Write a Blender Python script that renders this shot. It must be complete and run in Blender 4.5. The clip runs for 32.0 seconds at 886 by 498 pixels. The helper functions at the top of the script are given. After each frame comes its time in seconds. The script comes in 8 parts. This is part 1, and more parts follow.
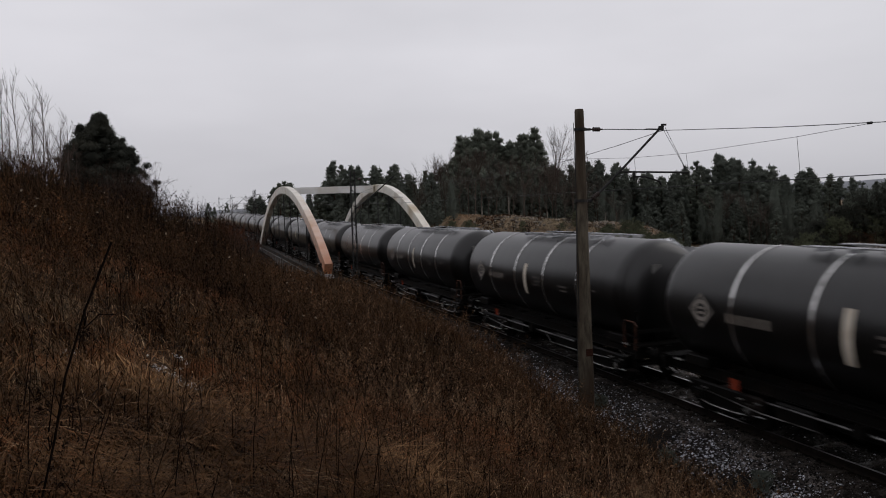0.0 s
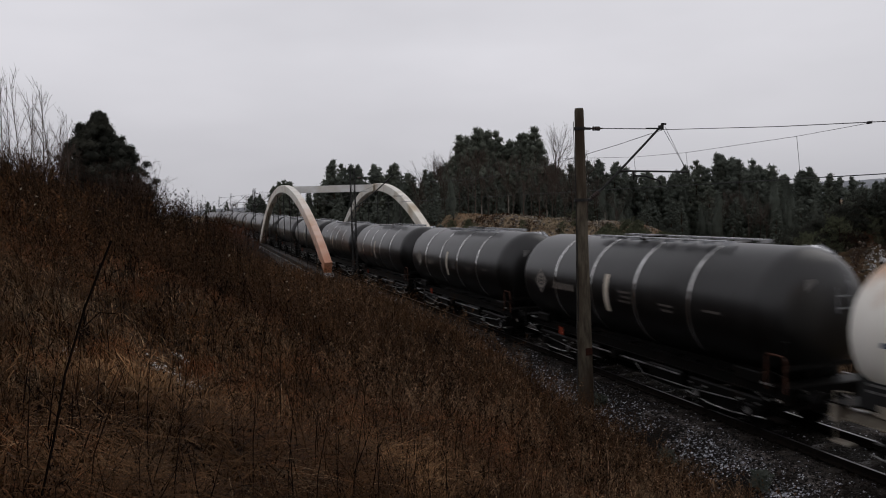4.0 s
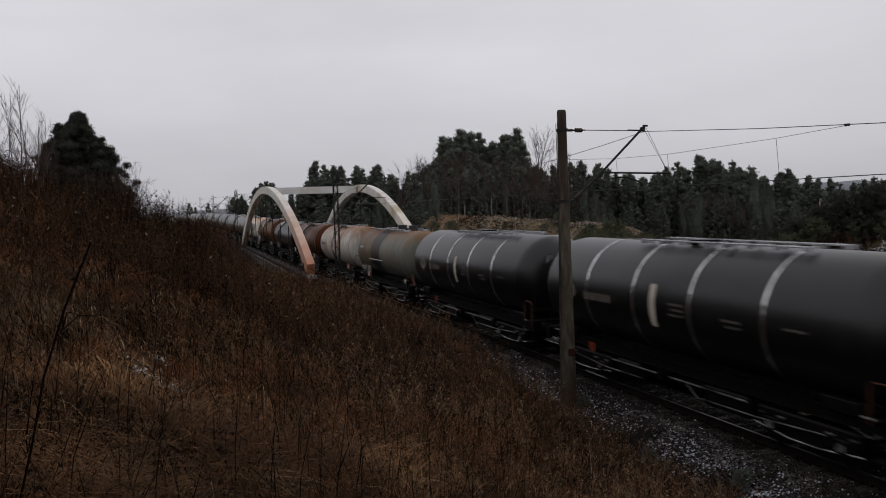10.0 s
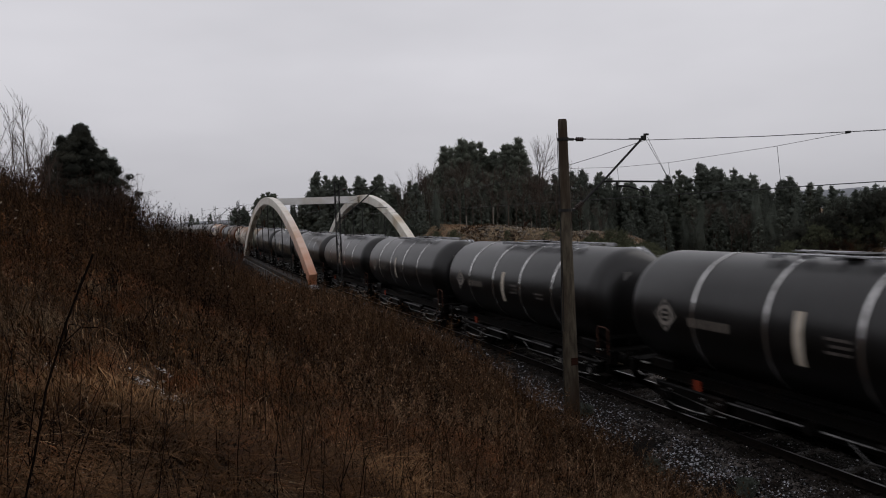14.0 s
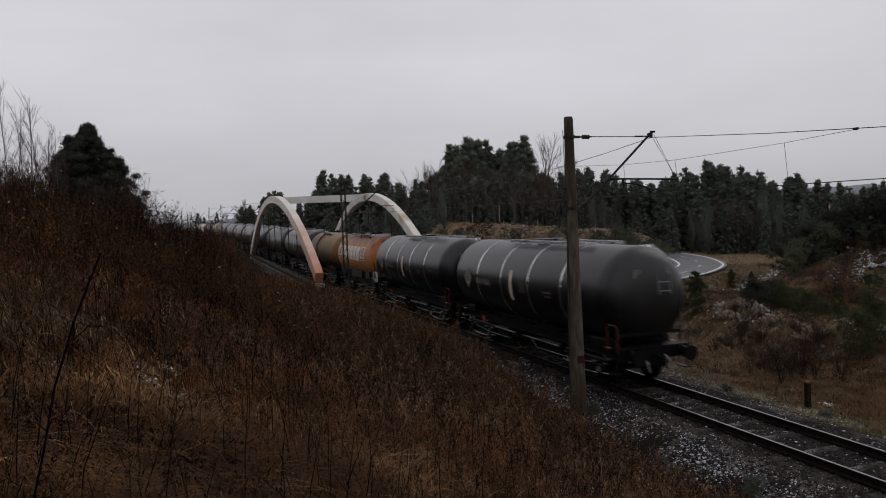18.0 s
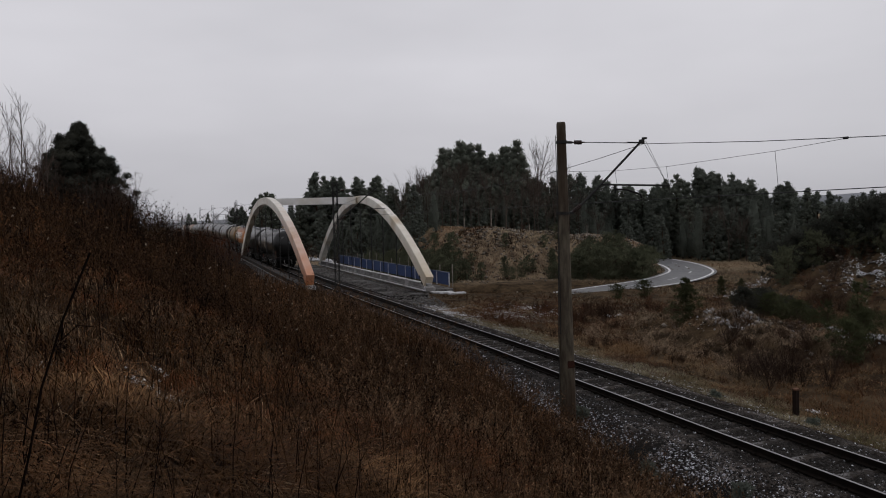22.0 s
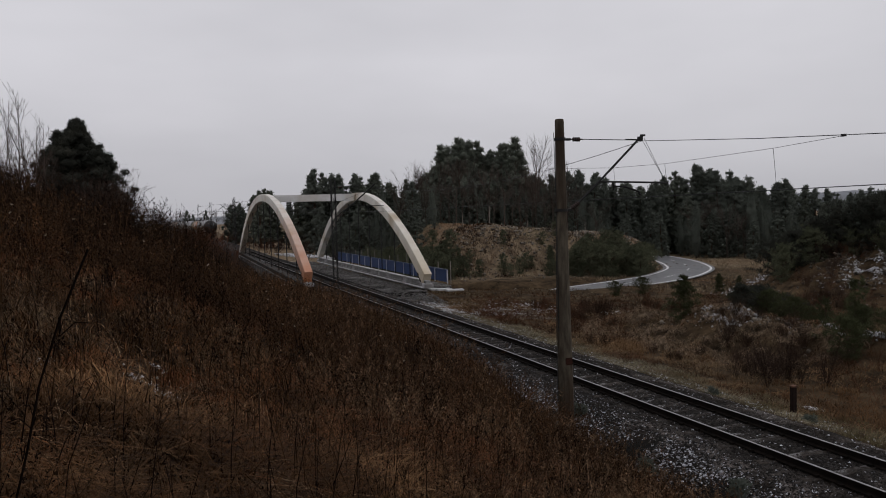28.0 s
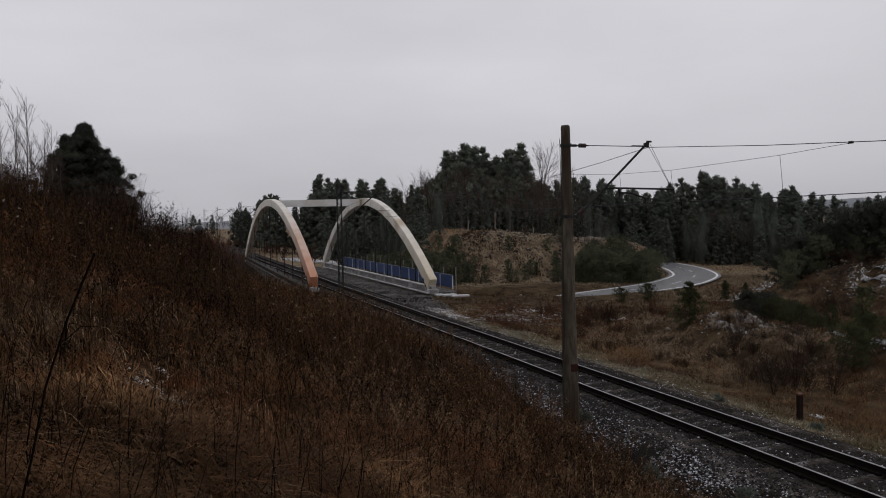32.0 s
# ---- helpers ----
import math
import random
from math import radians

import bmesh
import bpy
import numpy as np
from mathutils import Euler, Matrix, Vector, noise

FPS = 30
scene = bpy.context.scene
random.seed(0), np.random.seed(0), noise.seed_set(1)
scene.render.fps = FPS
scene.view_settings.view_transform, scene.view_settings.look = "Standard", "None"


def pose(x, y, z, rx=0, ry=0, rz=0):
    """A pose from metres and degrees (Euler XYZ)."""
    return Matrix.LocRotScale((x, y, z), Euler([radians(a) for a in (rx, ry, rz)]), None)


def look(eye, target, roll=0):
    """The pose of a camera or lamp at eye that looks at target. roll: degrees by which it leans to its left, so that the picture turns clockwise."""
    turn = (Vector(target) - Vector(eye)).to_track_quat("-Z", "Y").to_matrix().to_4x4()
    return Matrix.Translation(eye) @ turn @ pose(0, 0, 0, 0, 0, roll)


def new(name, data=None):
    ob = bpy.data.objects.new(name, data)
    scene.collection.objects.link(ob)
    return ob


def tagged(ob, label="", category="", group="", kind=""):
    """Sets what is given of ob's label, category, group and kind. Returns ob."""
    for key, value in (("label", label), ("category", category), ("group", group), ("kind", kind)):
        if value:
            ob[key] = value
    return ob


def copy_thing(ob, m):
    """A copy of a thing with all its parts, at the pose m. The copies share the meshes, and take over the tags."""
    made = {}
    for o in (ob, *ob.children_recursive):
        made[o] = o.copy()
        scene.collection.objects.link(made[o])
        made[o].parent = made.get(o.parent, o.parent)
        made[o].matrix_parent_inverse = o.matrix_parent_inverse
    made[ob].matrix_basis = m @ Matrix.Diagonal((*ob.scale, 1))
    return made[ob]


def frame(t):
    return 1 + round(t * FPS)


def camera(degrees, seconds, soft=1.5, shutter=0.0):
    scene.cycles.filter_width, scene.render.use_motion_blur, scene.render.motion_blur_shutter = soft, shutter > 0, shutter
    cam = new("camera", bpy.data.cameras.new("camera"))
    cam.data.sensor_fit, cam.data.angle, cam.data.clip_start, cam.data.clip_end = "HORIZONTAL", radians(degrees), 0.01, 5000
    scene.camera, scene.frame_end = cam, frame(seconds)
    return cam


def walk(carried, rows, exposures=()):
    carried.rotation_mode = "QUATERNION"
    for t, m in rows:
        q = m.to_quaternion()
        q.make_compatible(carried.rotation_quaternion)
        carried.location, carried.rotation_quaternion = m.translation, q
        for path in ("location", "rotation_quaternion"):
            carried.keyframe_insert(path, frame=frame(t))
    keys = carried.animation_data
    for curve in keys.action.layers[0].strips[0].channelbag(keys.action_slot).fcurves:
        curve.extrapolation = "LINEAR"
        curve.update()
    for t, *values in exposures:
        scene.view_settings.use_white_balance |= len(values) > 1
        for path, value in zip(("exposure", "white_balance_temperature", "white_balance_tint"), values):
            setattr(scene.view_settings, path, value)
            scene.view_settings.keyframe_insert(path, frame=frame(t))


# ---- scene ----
EYE = (0.0, 0.0, 5.32)
XC = 13.14          # track centre line
SPEED = 16.18       # train, m/s

# seconds, heading to the right of the track's direction, pitch, lean (degrees)
PATH = [
    (0, 19.075, -3.151, 1.711), (0.5, 19.191, -3.092, 1.698), (1, 19.242, -3.173, 1.654), (1.5, 19.103, -3.242, 1.778), (2, 18.931, -3.415, 2.073),
    (2.5, 18.834, -3.493, 2.211), (3, 18.830, -3.285, 2.040), (3.5, 18.916, -3.214, 1.693), (5.5, 19.621, -3.420, 1.913), (6, 19.729, -3.416, 1.914),
    (6.5, 19.811, -3.424, 2.006), (7, 19.793, -3.287, 2.036), (7.5, 19.938, -3.198, 2.125), (8, 20.068, -3.187, 2.134), (8.5, 20.095, -3.160, 1.963),
    (9, 20.261, -3.124, 1.827), (9.5, 20.375, -3.142, 1.718), (10, 20.395, -3.161, 1.650), (10.5, 20.438, -3.199, 1.745), (11, 20.392, -3.155, 1.892),
    (11.5, 20.399, -2.976, 1.975), (12, 20.533, -2.684, 1.882), (12.5, 20.642, -2.422, 1.803), (13, 20.641, -2.353, 1.846),
    (13.5, 20.470, -2.410, 1.819), (14, 20.271, -2.420, 1.993), (14.5, 20.215, -2.426, 2.007), (16.5, 20.106, -2.681, 2.123),
    (17, 19.994, -2.748, 2.139), (17.5, 19.906, -2.622, 2.178), (18, 19.799, -2.545, 2.157), (18.5, 19.839, -2.559, 2.164), (19, 19.837, -2.589, 1.948),
    (19.5, 19.773, -2.476, 1.787), (20, 19.635, -2.361, 1.823), (20.5, 19.586, -2.307, 1.706), (21, 19.683, -2.289, 1.501),
    (21.5, 20.080, -2.242, 1.436), (22, 20.462, -2.290, 1.456), (22.5, 20.728, -2.523, 1.292), (23, 20.869, -2.603, 1.315),
    (23.5, 20.960, -2.502, 1.320), (24, 20.853, -2.404, 1.394), (24.5, 20.829, -2.460, 1.377), (25, 20.726, -2.463, 1.397),
    (25.5, 20.860, -2.367, 1.249), (27.5, 20.870, -2.341, 1.165), (28, 20.594, -2.528, 1.413), (28.5, 20.267, -2.607, 1.537),
    (29, 20.026, -2.471, 1.526), (29.5, 19.949, -2.240, 1.415), (30, 19.943, -1.960, 1.275), (30.5, 19.980, -1.942, 1.206), (31, 20.048, -2.021, 1.188),
    (31.5, 20.071, -2.124, 1.141), (32, 20.181, -2.089, 1.160),
]


def aim(yaw, pitch, lean):
    y, p = radians(yaw), radians(pitch)
    way = Vector((math.sin(y) * math.cos(p), math.cos(y) * math.cos(p), math.sin(p)))
    return look(EYE, Vector(EYE) + way * 10, -lean)


cam = camera(61.4, 32.0, soft=1.0, shutter=0.38)
walk(cam, [(t, aim(y, p, r)) for t, y, p, r in PATH], exposures=[(0.0, 0.05), (7.0, 0.04), (10.0, 0.0), (13.0, -0.03), (20.0, -0.06), (32.0, -0.08)])

# ---- light ----
world = bpy.data.worlds.new("overcast")
scene.world = world
world.use_nodes = True
wn, wl = world.node_tree.nodes, world.node_tree.links
wn.clear()
w_out = wn.new("ShaderNodeOutputWorld")
w_bg = wn.new("ShaderNodeBackground")
w_sky = wn.new("ShaderNodeTexSky")
w_sky.sky_type = "NISHITA"
w_sky.sun_disc = False
w_sky.sun_elevation, w_sky.sun_rotation = radians(38), radians(60)
w_sky.dust_density = 4.0
w_grey = wn.new("ShaderNodeHueSaturation")
w_grey.inputs["Saturation"].default_value = 0.06
w_co = wn.new("ShaderNodeTexCoord")
w_map = wn.new("ShaderNodeMapping")
w_map.inputs["Scale"].default_value = (1.0, 1.0, 3.2)
w_noise = wn.new("ShaderNodeTexNoise")
w_noise.inputs["Scale"].default_value = 1.7
w_noise.inputs["Detail"].default_value = 4.0
w_noise.inputs["Roughness"].default_value = 0.5
w_ramp = wn.new("ShaderNodeValToRGB")
w_ramp.color_ramp.elements[0].position, w_ramp.color_ramp.elements[0].color = 0.3, (0.56, 0.556, 0.598, 1)
w_ramp.color_ramp.elements[1].position, w_ramp.color_ramp.elements[1].color = 0.72, (0.70, 0.692, 0.74, 1)
w_mix = wn.new("ShaderNodeMix")
w_mix.data_type = "RGBA"
w_mix.inputs["Factor"].default_value = 0.95
w_gain = wn.new("ShaderNodeMix")
w_gain.data_type, w_gain.blend_type = "RGBA", "MULTIPLY"
w_gain.inputs["Factor"].default_value = 1.0
w_gain.inputs[7].default_value = (0.09, 0.09, 0.09, 1)
wl.new(w_sky.outputs[0], w_grey.inputs["Color"])
wl.new(w_grey.outputs[0], w_gain.inputs[6])
wl.new(w_co.outputs["Generated"], w_map.inputs[0])
wl.new(w_map.outputs[0], w_noise.inputs["Vector"])
wl.new(w_noise.outputs["Fac"], w_ramp.inputs[0])
wl.new(w_gain.outputs[2], w_mix.inputs[6])
wl.new(w_ramp.outputs[0], w_mix.inputs[7])
# an overcast sky is dimmer and hazier low down
w_sep = wn.new("ShaderNodeSeparateXYZ")
wl.new(w_co.outputs["Generated"], w_sep.inputs[0])
w_low = wn.new("ShaderNodeMapRange")
w_low.inputs["From Min"].default_value, w_low.inputs["From Max"].default_value = 0.0, 0.2
w_low.inputs["To Min"].default_value, w_low.inputs["To Max"].default_value = 0.80, 1.0
wl.new(w_sep.outputs[2], w_low.inputs["Value"])
w_dim = wn.new("ShaderNodeMix")
w_dim.data_type, w_dim.blend_type = "RGBA", "MULTIPLY"
w_dim.inputs["Factor"].default_value = 1.0
wl.new(w_mix.outputs[2], w_dim.inputs[6])
wl.new(w_low.outputs[0], w_dim.inputs[7])
wl.new(w_dim.outputs[2], w_bg.inputs[0])
w_bg.inputs[1].default_value = 1.0
wl.new(w_bg.outputs[0], w_out.inputs[0])
sun = new("sun", bpy.data.lights.new("sun", "SUN"))
sun.data.energy, sun.data.angle, sun.data.color = 0.4, radians(40), (1.0, 0.96, 0.92)
sun.matrix_world = look((60, 30, 60), (0, 30, 0))


# ---- materials ----
def mat(name, a, b=None, rough=0.8, metal=0.0, scale=3.0, big=0.3, third=None, bump=0.0, vary=0.0, stretch=(1, 1, 1), third_at=0.62, spec=0.3):
    """Two colours over fine noise, a third over broad noise; bump; vary: change of brightness from piece to piece."""
    m = bpy.data.materials.new(name)
    m.use_nodes = True
    n, l = m.node_tree.nodes, m.node_tree.links
    p = n["Principled BSDF"]
    p.inputs["Roughness"].default_value, p.inputs["Metallic"].default_value = rough, metal
    p.inputs["Specular IOR Level"].default_value = spec
    co = n.new("ShaderNodeTexCoord")
    mp = n.new("ShaderNodeMapping")
    mp.inputs["Scale"].default_value = stretch
    l.new(co.outputs["Object"], mp.inputs[0])
    fine = n.new("ShaderNodeTexNoise")
    fine.inputs["Scale"].default_value, fine.inputs["Detail"].default_value, fine.inputs["Roughness"].default_value = scale, 6.0, 0.65
    l.new(mp.outputs[0], fine.inputs["Vector"])
    ramp = n.new("ShaderNodeValToRGB")
    b = b or tuple(c * 0.6 for c in a)
    ramp.color_ramp.elements[0].position, ramp.color_ramp.elements[0].color = 0.36, (*b, 1)
    ramp.color_ramp.elements[1].position, ramp.color_ramp.elements[1].color = 0.64, (*a, 1)
    l.new(fine.outputs["Fac"], ramp.inputs[0])
    out = ramp.outputs[0]
    if third:
        broad = n.new("ShaderNodeTexNoise")
        broad.inputs["Scale"].default_value, broad.inputs["Detail"].default_value = big, 5.0
        l.new(mp.outputs[0], broad.inputs["Vector"])
        r2 = n.new("ShaderNodeValToRGB")
        r2.color_ramp.elements[0].position = third_at - 0.1
        r2.color_ramp.elements[1].position = third_at + 0.06
        l.new(broad.outputs["Fac"], r2.inputs[0])
        mx = n.new("ShaderNodeMix")
        mx.data_type = "RGBA"
        l.new(r2.outputs[0], mx.inputs["Factor"])
        l.new(out, mx.inputs[6])
        mx.inputs[7].default_value = (*third, 1)
        out = mx.outputs[2]
    if vary:
        info = n.new("ShaderNodeObjectInfo")
        geo = n.new("ShaderNodeNewGeometry")
        add = n.new("ShaderNodeMath")
        add.operation = "ADD"
        l.new(info.outputs["Random"], add.inputs[0])
        l.new(geo.outputs["Random Per Island"], add.inputs[1])
        rng = n.new("ShaderNodeMapRange")
        rng.inputs["From Max"].default_value = 2.0
        rng.inputs["To Min"].default_value, rng.inputs["To Max"].default_value = 1 - vary, 1 + vary
        l.new(add.outputs[0], rng.inputs["Value"])
        hs = n.new("ShaderNodeHueSaturation")
        l.new(rng.outputs[0], hs.inputs["Value"])
        l.new(out, hs.inputs["Color"])
        out = hs.outputs[0]
    l.new(out, p.inputs["Base Color"])
    if bump:
        bp = n.new("ShaderNodeBump")
        bp.inputs["Strength"].default_value, bp.inputs["Distance"].default_value = 0.6, bump
        l.new(fine.outputs["Fac"], bp.inputs["Height"])
        l.new(bp.outputs[0], p.inputs["Normal"])
    return m


M = {
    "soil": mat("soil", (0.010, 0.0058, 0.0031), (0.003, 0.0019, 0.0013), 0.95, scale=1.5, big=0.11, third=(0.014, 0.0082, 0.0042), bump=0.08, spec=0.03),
    "dry_grass": mat("dry_grass", (0.095, 0.047, 0.0195), (0.006, 0.0028, 0.0014), 0.8, scale=6.0, big=0.8, third=(0.205, 0.116, 0.055), vary=0.8, spec=0.05, third_at=0.60),
    "weed": mat("weed", (0.098, 0.054, 0.028), (0.016, 0.0085, 0.0045), 0.85, scale=3.4, big=0.4, third=(0.105, 0.050, 0.022), vary=0.8, spec=0.03),
    "red_grass": mat("red_grass", (0.150, 0.060, 0.025), (0.009, 0.0037, 0.0016), 0.85, scale=4.0, big=0.7, third=(0.15, 0.068, 0.029), vary=0.6, spec=0.03),
    "forb_tan": mat("forb_tan", (0.250, 0.162, 0.096), (0.014, 0.008, 0.0046), 0.85, scale=3.0, big=0.5, third=(0.10, 0.047, 0.023), vary=0.8, spec=0.03),
    "pale_head": mat("pale_head", (0.42, 0.36, 0.28), (0.16, 0.12, 0.085), 0.85, scale=6, vary=0.5, spec=0.03),
    "weed_dark": mat("weed_dark", (0.046, 0.0245, 0.0125), (0.015, 0.0085, 0.005), 0.85, scale=1.6, big=0.5, third=(0.045, 0.024, 0.012), vary=0.8, spec=0.03),
    "verge": mat("verge", (0.100, 0.061, 0.030), (0.019, 0.0108, 0.0056), 0.85, scale=0.9, big=0.16, third=(0.075, 0.036, 0.017), vary=0.85, third_at=0.58, spec=0.03),
    "verge_straw": mat("verge_straw", (0.19, 0.132, 0.077), (0.040, 0.026, 0.014), 0.85, scale=2.2, big=0.3, third=(0.17, 0.105, 0.055), vary=0.55, spec=0.03),
    "verge_red": mat("verge_red", (0.072, 0.034, 0.017), (0.016, 0.0085, 0.005), 0.85, scale=0.9, big=0.15, third=(0.10, 0.058, 0.028), vary=0.7, third_at=0.6, spec=0.03),
    "verge_pale": mat("verge_pale", (0.32, 0.285, 0.20), (0.12, 0.10, 0.064), 0.85, scale=0.8, big=0.3, third=(0.10, 0.085, 0.04), vary=0.7, third_at=0.6, spec=0.03),
    "kerb_dark": mat("kerb_dark", (0.21, 0.205, 0.20), (0.10, 0.095, 0.09), 0.8, scale=3, big=0.7, third=(0.32, 0.315, 0.31), third_at=0.6),
    "kerb": mat("kerb", (0.56, 0.56, 0.57), (0.34, 0.335, 0.33), 0.75, scale=3, big=0.7, third=(0.20, 0.19, 0.18), third_at=0.6),
    "side_wall": mat("side_wall", (0.085, 0.082, 0.080), (0.040, 0.038, 0.037), 0.85, scale=3, big=0.5, third=(0.13, 0.128, 0.126), vary=0.5, stretch=(1, 1, 0.3)),
    "wood_post": mat("wood_post", (0.22, 0.20, 0.17), (0.13, 0.115, 0.095), 0.85, scale=4, vary=0.4),
    "tuft_pale": mat("tuft_pale", (0.22, 0.140, 0.074), (0.020, 0.011, 0.006), 0.8, scale=9.0, big=1.2, third=(0.34, 0.235, 0.14), vary=0.8, spec=0.05, third_at=0.6),
    "pale_straw": mat("pale_straw", (0.36, 0.245, 0.142), (0.15, 0.088, 0.045), 0.7, scale=2, vary=0.6, spec=0.05),
    "needle_young": mat("needle_young", (0.072, 0.078, 0.038), (0.042, 0.047, 0.024), 0.8, scale=1.5, big=0.4, third=(0.094, 0.096, 0.054), vary=0.35, spec=0.03),
    "needle_mid": mat("needle_mid", (0.112, 0.118, 0.074), (0.080, 0.086, 0.054), 0.85, scale=0.5, big=0.12, third=(0.125, 0.125, 0.076), vary=0.25, spec=0.02),
    "scrub": mat("scrub", (0.085, 0.052, 0.034), (0.034, 0.021, 0.014), 0.9, scale=2, big=0.8, third=(0.07, 0.034, 0.020), vary=0.7, spec=0.03),
    "darktwig": mat("darktwig", (0.058, 0.038, 0.029), (0.030, 0.020, 0.015), 0.9, scale=2, vary=0.5, spec=0.03),
    "ballast": mat("ballast", (0.012, 0.0105, 0.0095), (0.004, 0.0036, 0.0032), 0.85, scale=16, big=0.6, third=(0.014, 0.010, 0.0075), bump=0.04, spec=0.05),
    "stone": mat("stone", (0.125, 0.108, 0.098), (0.006, 0.005, 0.0045), 0.7, scale=9, big=0.9, third=(0.016, 0.012, 0.0095), vary=0.95, third_at=0.48, spec=0.12),
    "oily_stone": mat("oily_stone", (0.072, 0.060, 0.052), (0.004, 0.0034, 0.003), 0.65, scale=9, big=0.9, third=(0.012, 0.009, 0.007), vary=0.95, third_at=0.48, spec=0.15),
    "snowy_stone": mat("snowy_stone", (0.50, 0.51, 0.55), (0.030, 0.030, 0.034), 0.7, scale=7, vary=0.95, spec=0.1),
    "snow": mat("snow", (0.62, 0.625, 0.645), (0.36, 0.365, 0.38), 0.7, scale=5, vary=0.4),
    "rail_side": mat("rail_side", (0.014, 0.010, 0.008), (0.007, 0.006, 0.005), 0.8, 0.0, scale=6, spec=0.05),
    "rail_top": mat("rail_top", (0.34, 0.33, 0.34), (0.20, 0.195, 0.20), 0.36, 1.0, scale=5),
    "sleeper": mat("sleeper", (0.066, 0.056, 0.048), (0.022, 0.018, 0.015), 0.85, scale=7, big=2.6, third=(0.17, 0.165, 0.168), vary=0.6, spec=0.05, third_at=0.63),
    "concrete": mat("concrete", (0.24, 0.232, 0.21), (0.13, 0.123, 0.107), 0.85, scale=3, big=0.5, third=(0.10, 0.09, 0.075), bump=0.01, stretch=(1, 1, 0.4)),
    "pole": mat("pole", (0.118, 0.100, 0.074), (0.040, 0.032, 0.023), 0.88, scale=6, big=1.3, third=(0.046, 0.032, 0.022), bump=0.01, stretch=(1, 1, 0.25), third_at=0.54, spec=0.1),
    "steel_dark": mat("steel_dark", (0.022, 0.021, 0.020), (0.012, 0.0115, 0.011), 0.6, 0.0, scale=8, spec=0.2),
    "zinc": mat("zinc", (0.24, 0.25, 0.26), (0.15, 0.155, 0.16), 0.5, 0.6, scale=8),
    "wire": mat("wire", (0.06, 0.06, 0.06), (0.03, 0.03, 0.03), 0.55, 0.6, scale=8),
    "insulator": mat("insulator", (0.05, 0.03, 0.025), (0.03, 0.018, 0.015), 0.25, scale=8),
    "blue": mat("blue", (0.018, 0.052, 0.165), (0.012, 0.034, 0.11), 0.5, scale=2, big=0.6, third=(0.026, 0.058, 0.15)),
    "asphalt": mat("asphalt", (0.165, 0.165, 0.170), (0.105, 0.106, 0.110), 0.5, scale=1.5, big=0.2, third=(0.10, 0.103, 0.11), spec=0.2),
    "line": mat("line", (0.8, 0.8, 0.8), (0.62, 0.62, 0.62), 0.6, scale=2),
    "bark": mat("bark", (0.075, 0.048, 0.033), (0.03, 0.021, 0.016), 0.9, scale=5, stretch=(1, 1, 0.3), bump=0.02, spec=0.05),
    "twig": mat("twig", (0.085, 0.066, 0.055), (0.05, 0.038, 0.031), 0.9, scale=3, vary=0.4, spec=0.05),
    "redtwig": mat("redtwig", (0.10, 0.042, 0.022), (0.05, 0.022, 0.013), 0.9, scale=2, vary=0.5, spec=0.05),
    # needle, needle_dark: raised and greyed, the far wood's haze put into the colour
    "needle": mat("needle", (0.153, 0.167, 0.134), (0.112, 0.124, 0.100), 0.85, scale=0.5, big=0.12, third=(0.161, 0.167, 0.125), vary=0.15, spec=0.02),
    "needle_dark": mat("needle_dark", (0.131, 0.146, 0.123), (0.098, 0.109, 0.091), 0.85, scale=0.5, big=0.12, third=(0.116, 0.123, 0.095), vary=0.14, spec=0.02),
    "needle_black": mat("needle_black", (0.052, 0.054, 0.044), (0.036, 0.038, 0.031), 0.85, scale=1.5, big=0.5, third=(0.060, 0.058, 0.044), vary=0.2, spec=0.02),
    "rust": mat("rust", (0.16, 0.075, 0.04), (0.085, 0.042, 0.026), 0.85, scale=5),
    "rust_red": mat("rust_red", (0.05, 0.018, 0.011), (0.024, 0.011, 0.008), 0.85, scale=9, third=(0.045, 0.03, 0.02), spec=0.1),
    "rust_dark": mat("rust_dark", (0.022, 0.013, 0.010), (0.012, 0.008, 0.0065), 0.85, scale=6, spec=0.1),
    "rubble": mat("rubble", (0.27, 0.235, 0.195), (0.08, 0.066, 0.052), 0.85, scale=3, vary=0.8, spec=0.1),
    "heath": mat("heath", (0.36, 0.29, 0.195), (0.16, 0.122, 0.078), 0.9, scale=0.5, big=0.1, third=(0.24, 0.155, 0.098), vary=0.6, third_at=0.56, spec=0.03),
    "stem": mat("stem", (0.010, 0.0055, 0.004), (0.006, 0.0038, 0.003), 0.9, scale=3, vary=0.5, spec=0.03),
    "rubble_grey": mat("rubble_grey", (0.19, 0.18, 0.172), (0.035, 0.032, 0.03), 0.85, scale=5, big=0.5, third=(0.22, 0.215, 0.21), bump=0.08, spec=0.05),
    "girder": mat("girder", (0.03, 0.028, 0.026), (0.015, 0.014, 0.013), 0.7, 0.0, scale=2, big=0.4, third=(0.05, 0.035, 0.026), spec=0.1),
    "arch": mat("arch", (0.78, 0.77, 0.75), (0.66, 0.65, 0.63), 0.6, scale=0.8, big=0.3, third=(0.60, 0.56, 0.49)),
    "post_blue": mat("post_blue", (0.52, 0.53, 0.56), (0.34, 0.35, 0.39), 0.6, scale=2),
    "bank_face": mat("bank_face", (0.25, 0.185, 0.125), (0.040, 0.027, 0.017), 0.9, scale=3.0, big=0.5, third=(0.17, 0.11, 0.066), vary=0.6, spec=0.03),
    # pale blue-grey: distance haze put into the colour
    "hazed_hill": mat("hazed_hill", (0.25, 0.26, 0.28), (0.21, 0.22, 0.235), 1.0, scale=0.01, big=0.004, third=(0.28, 0.29, 0.31), spec=0.0),
}


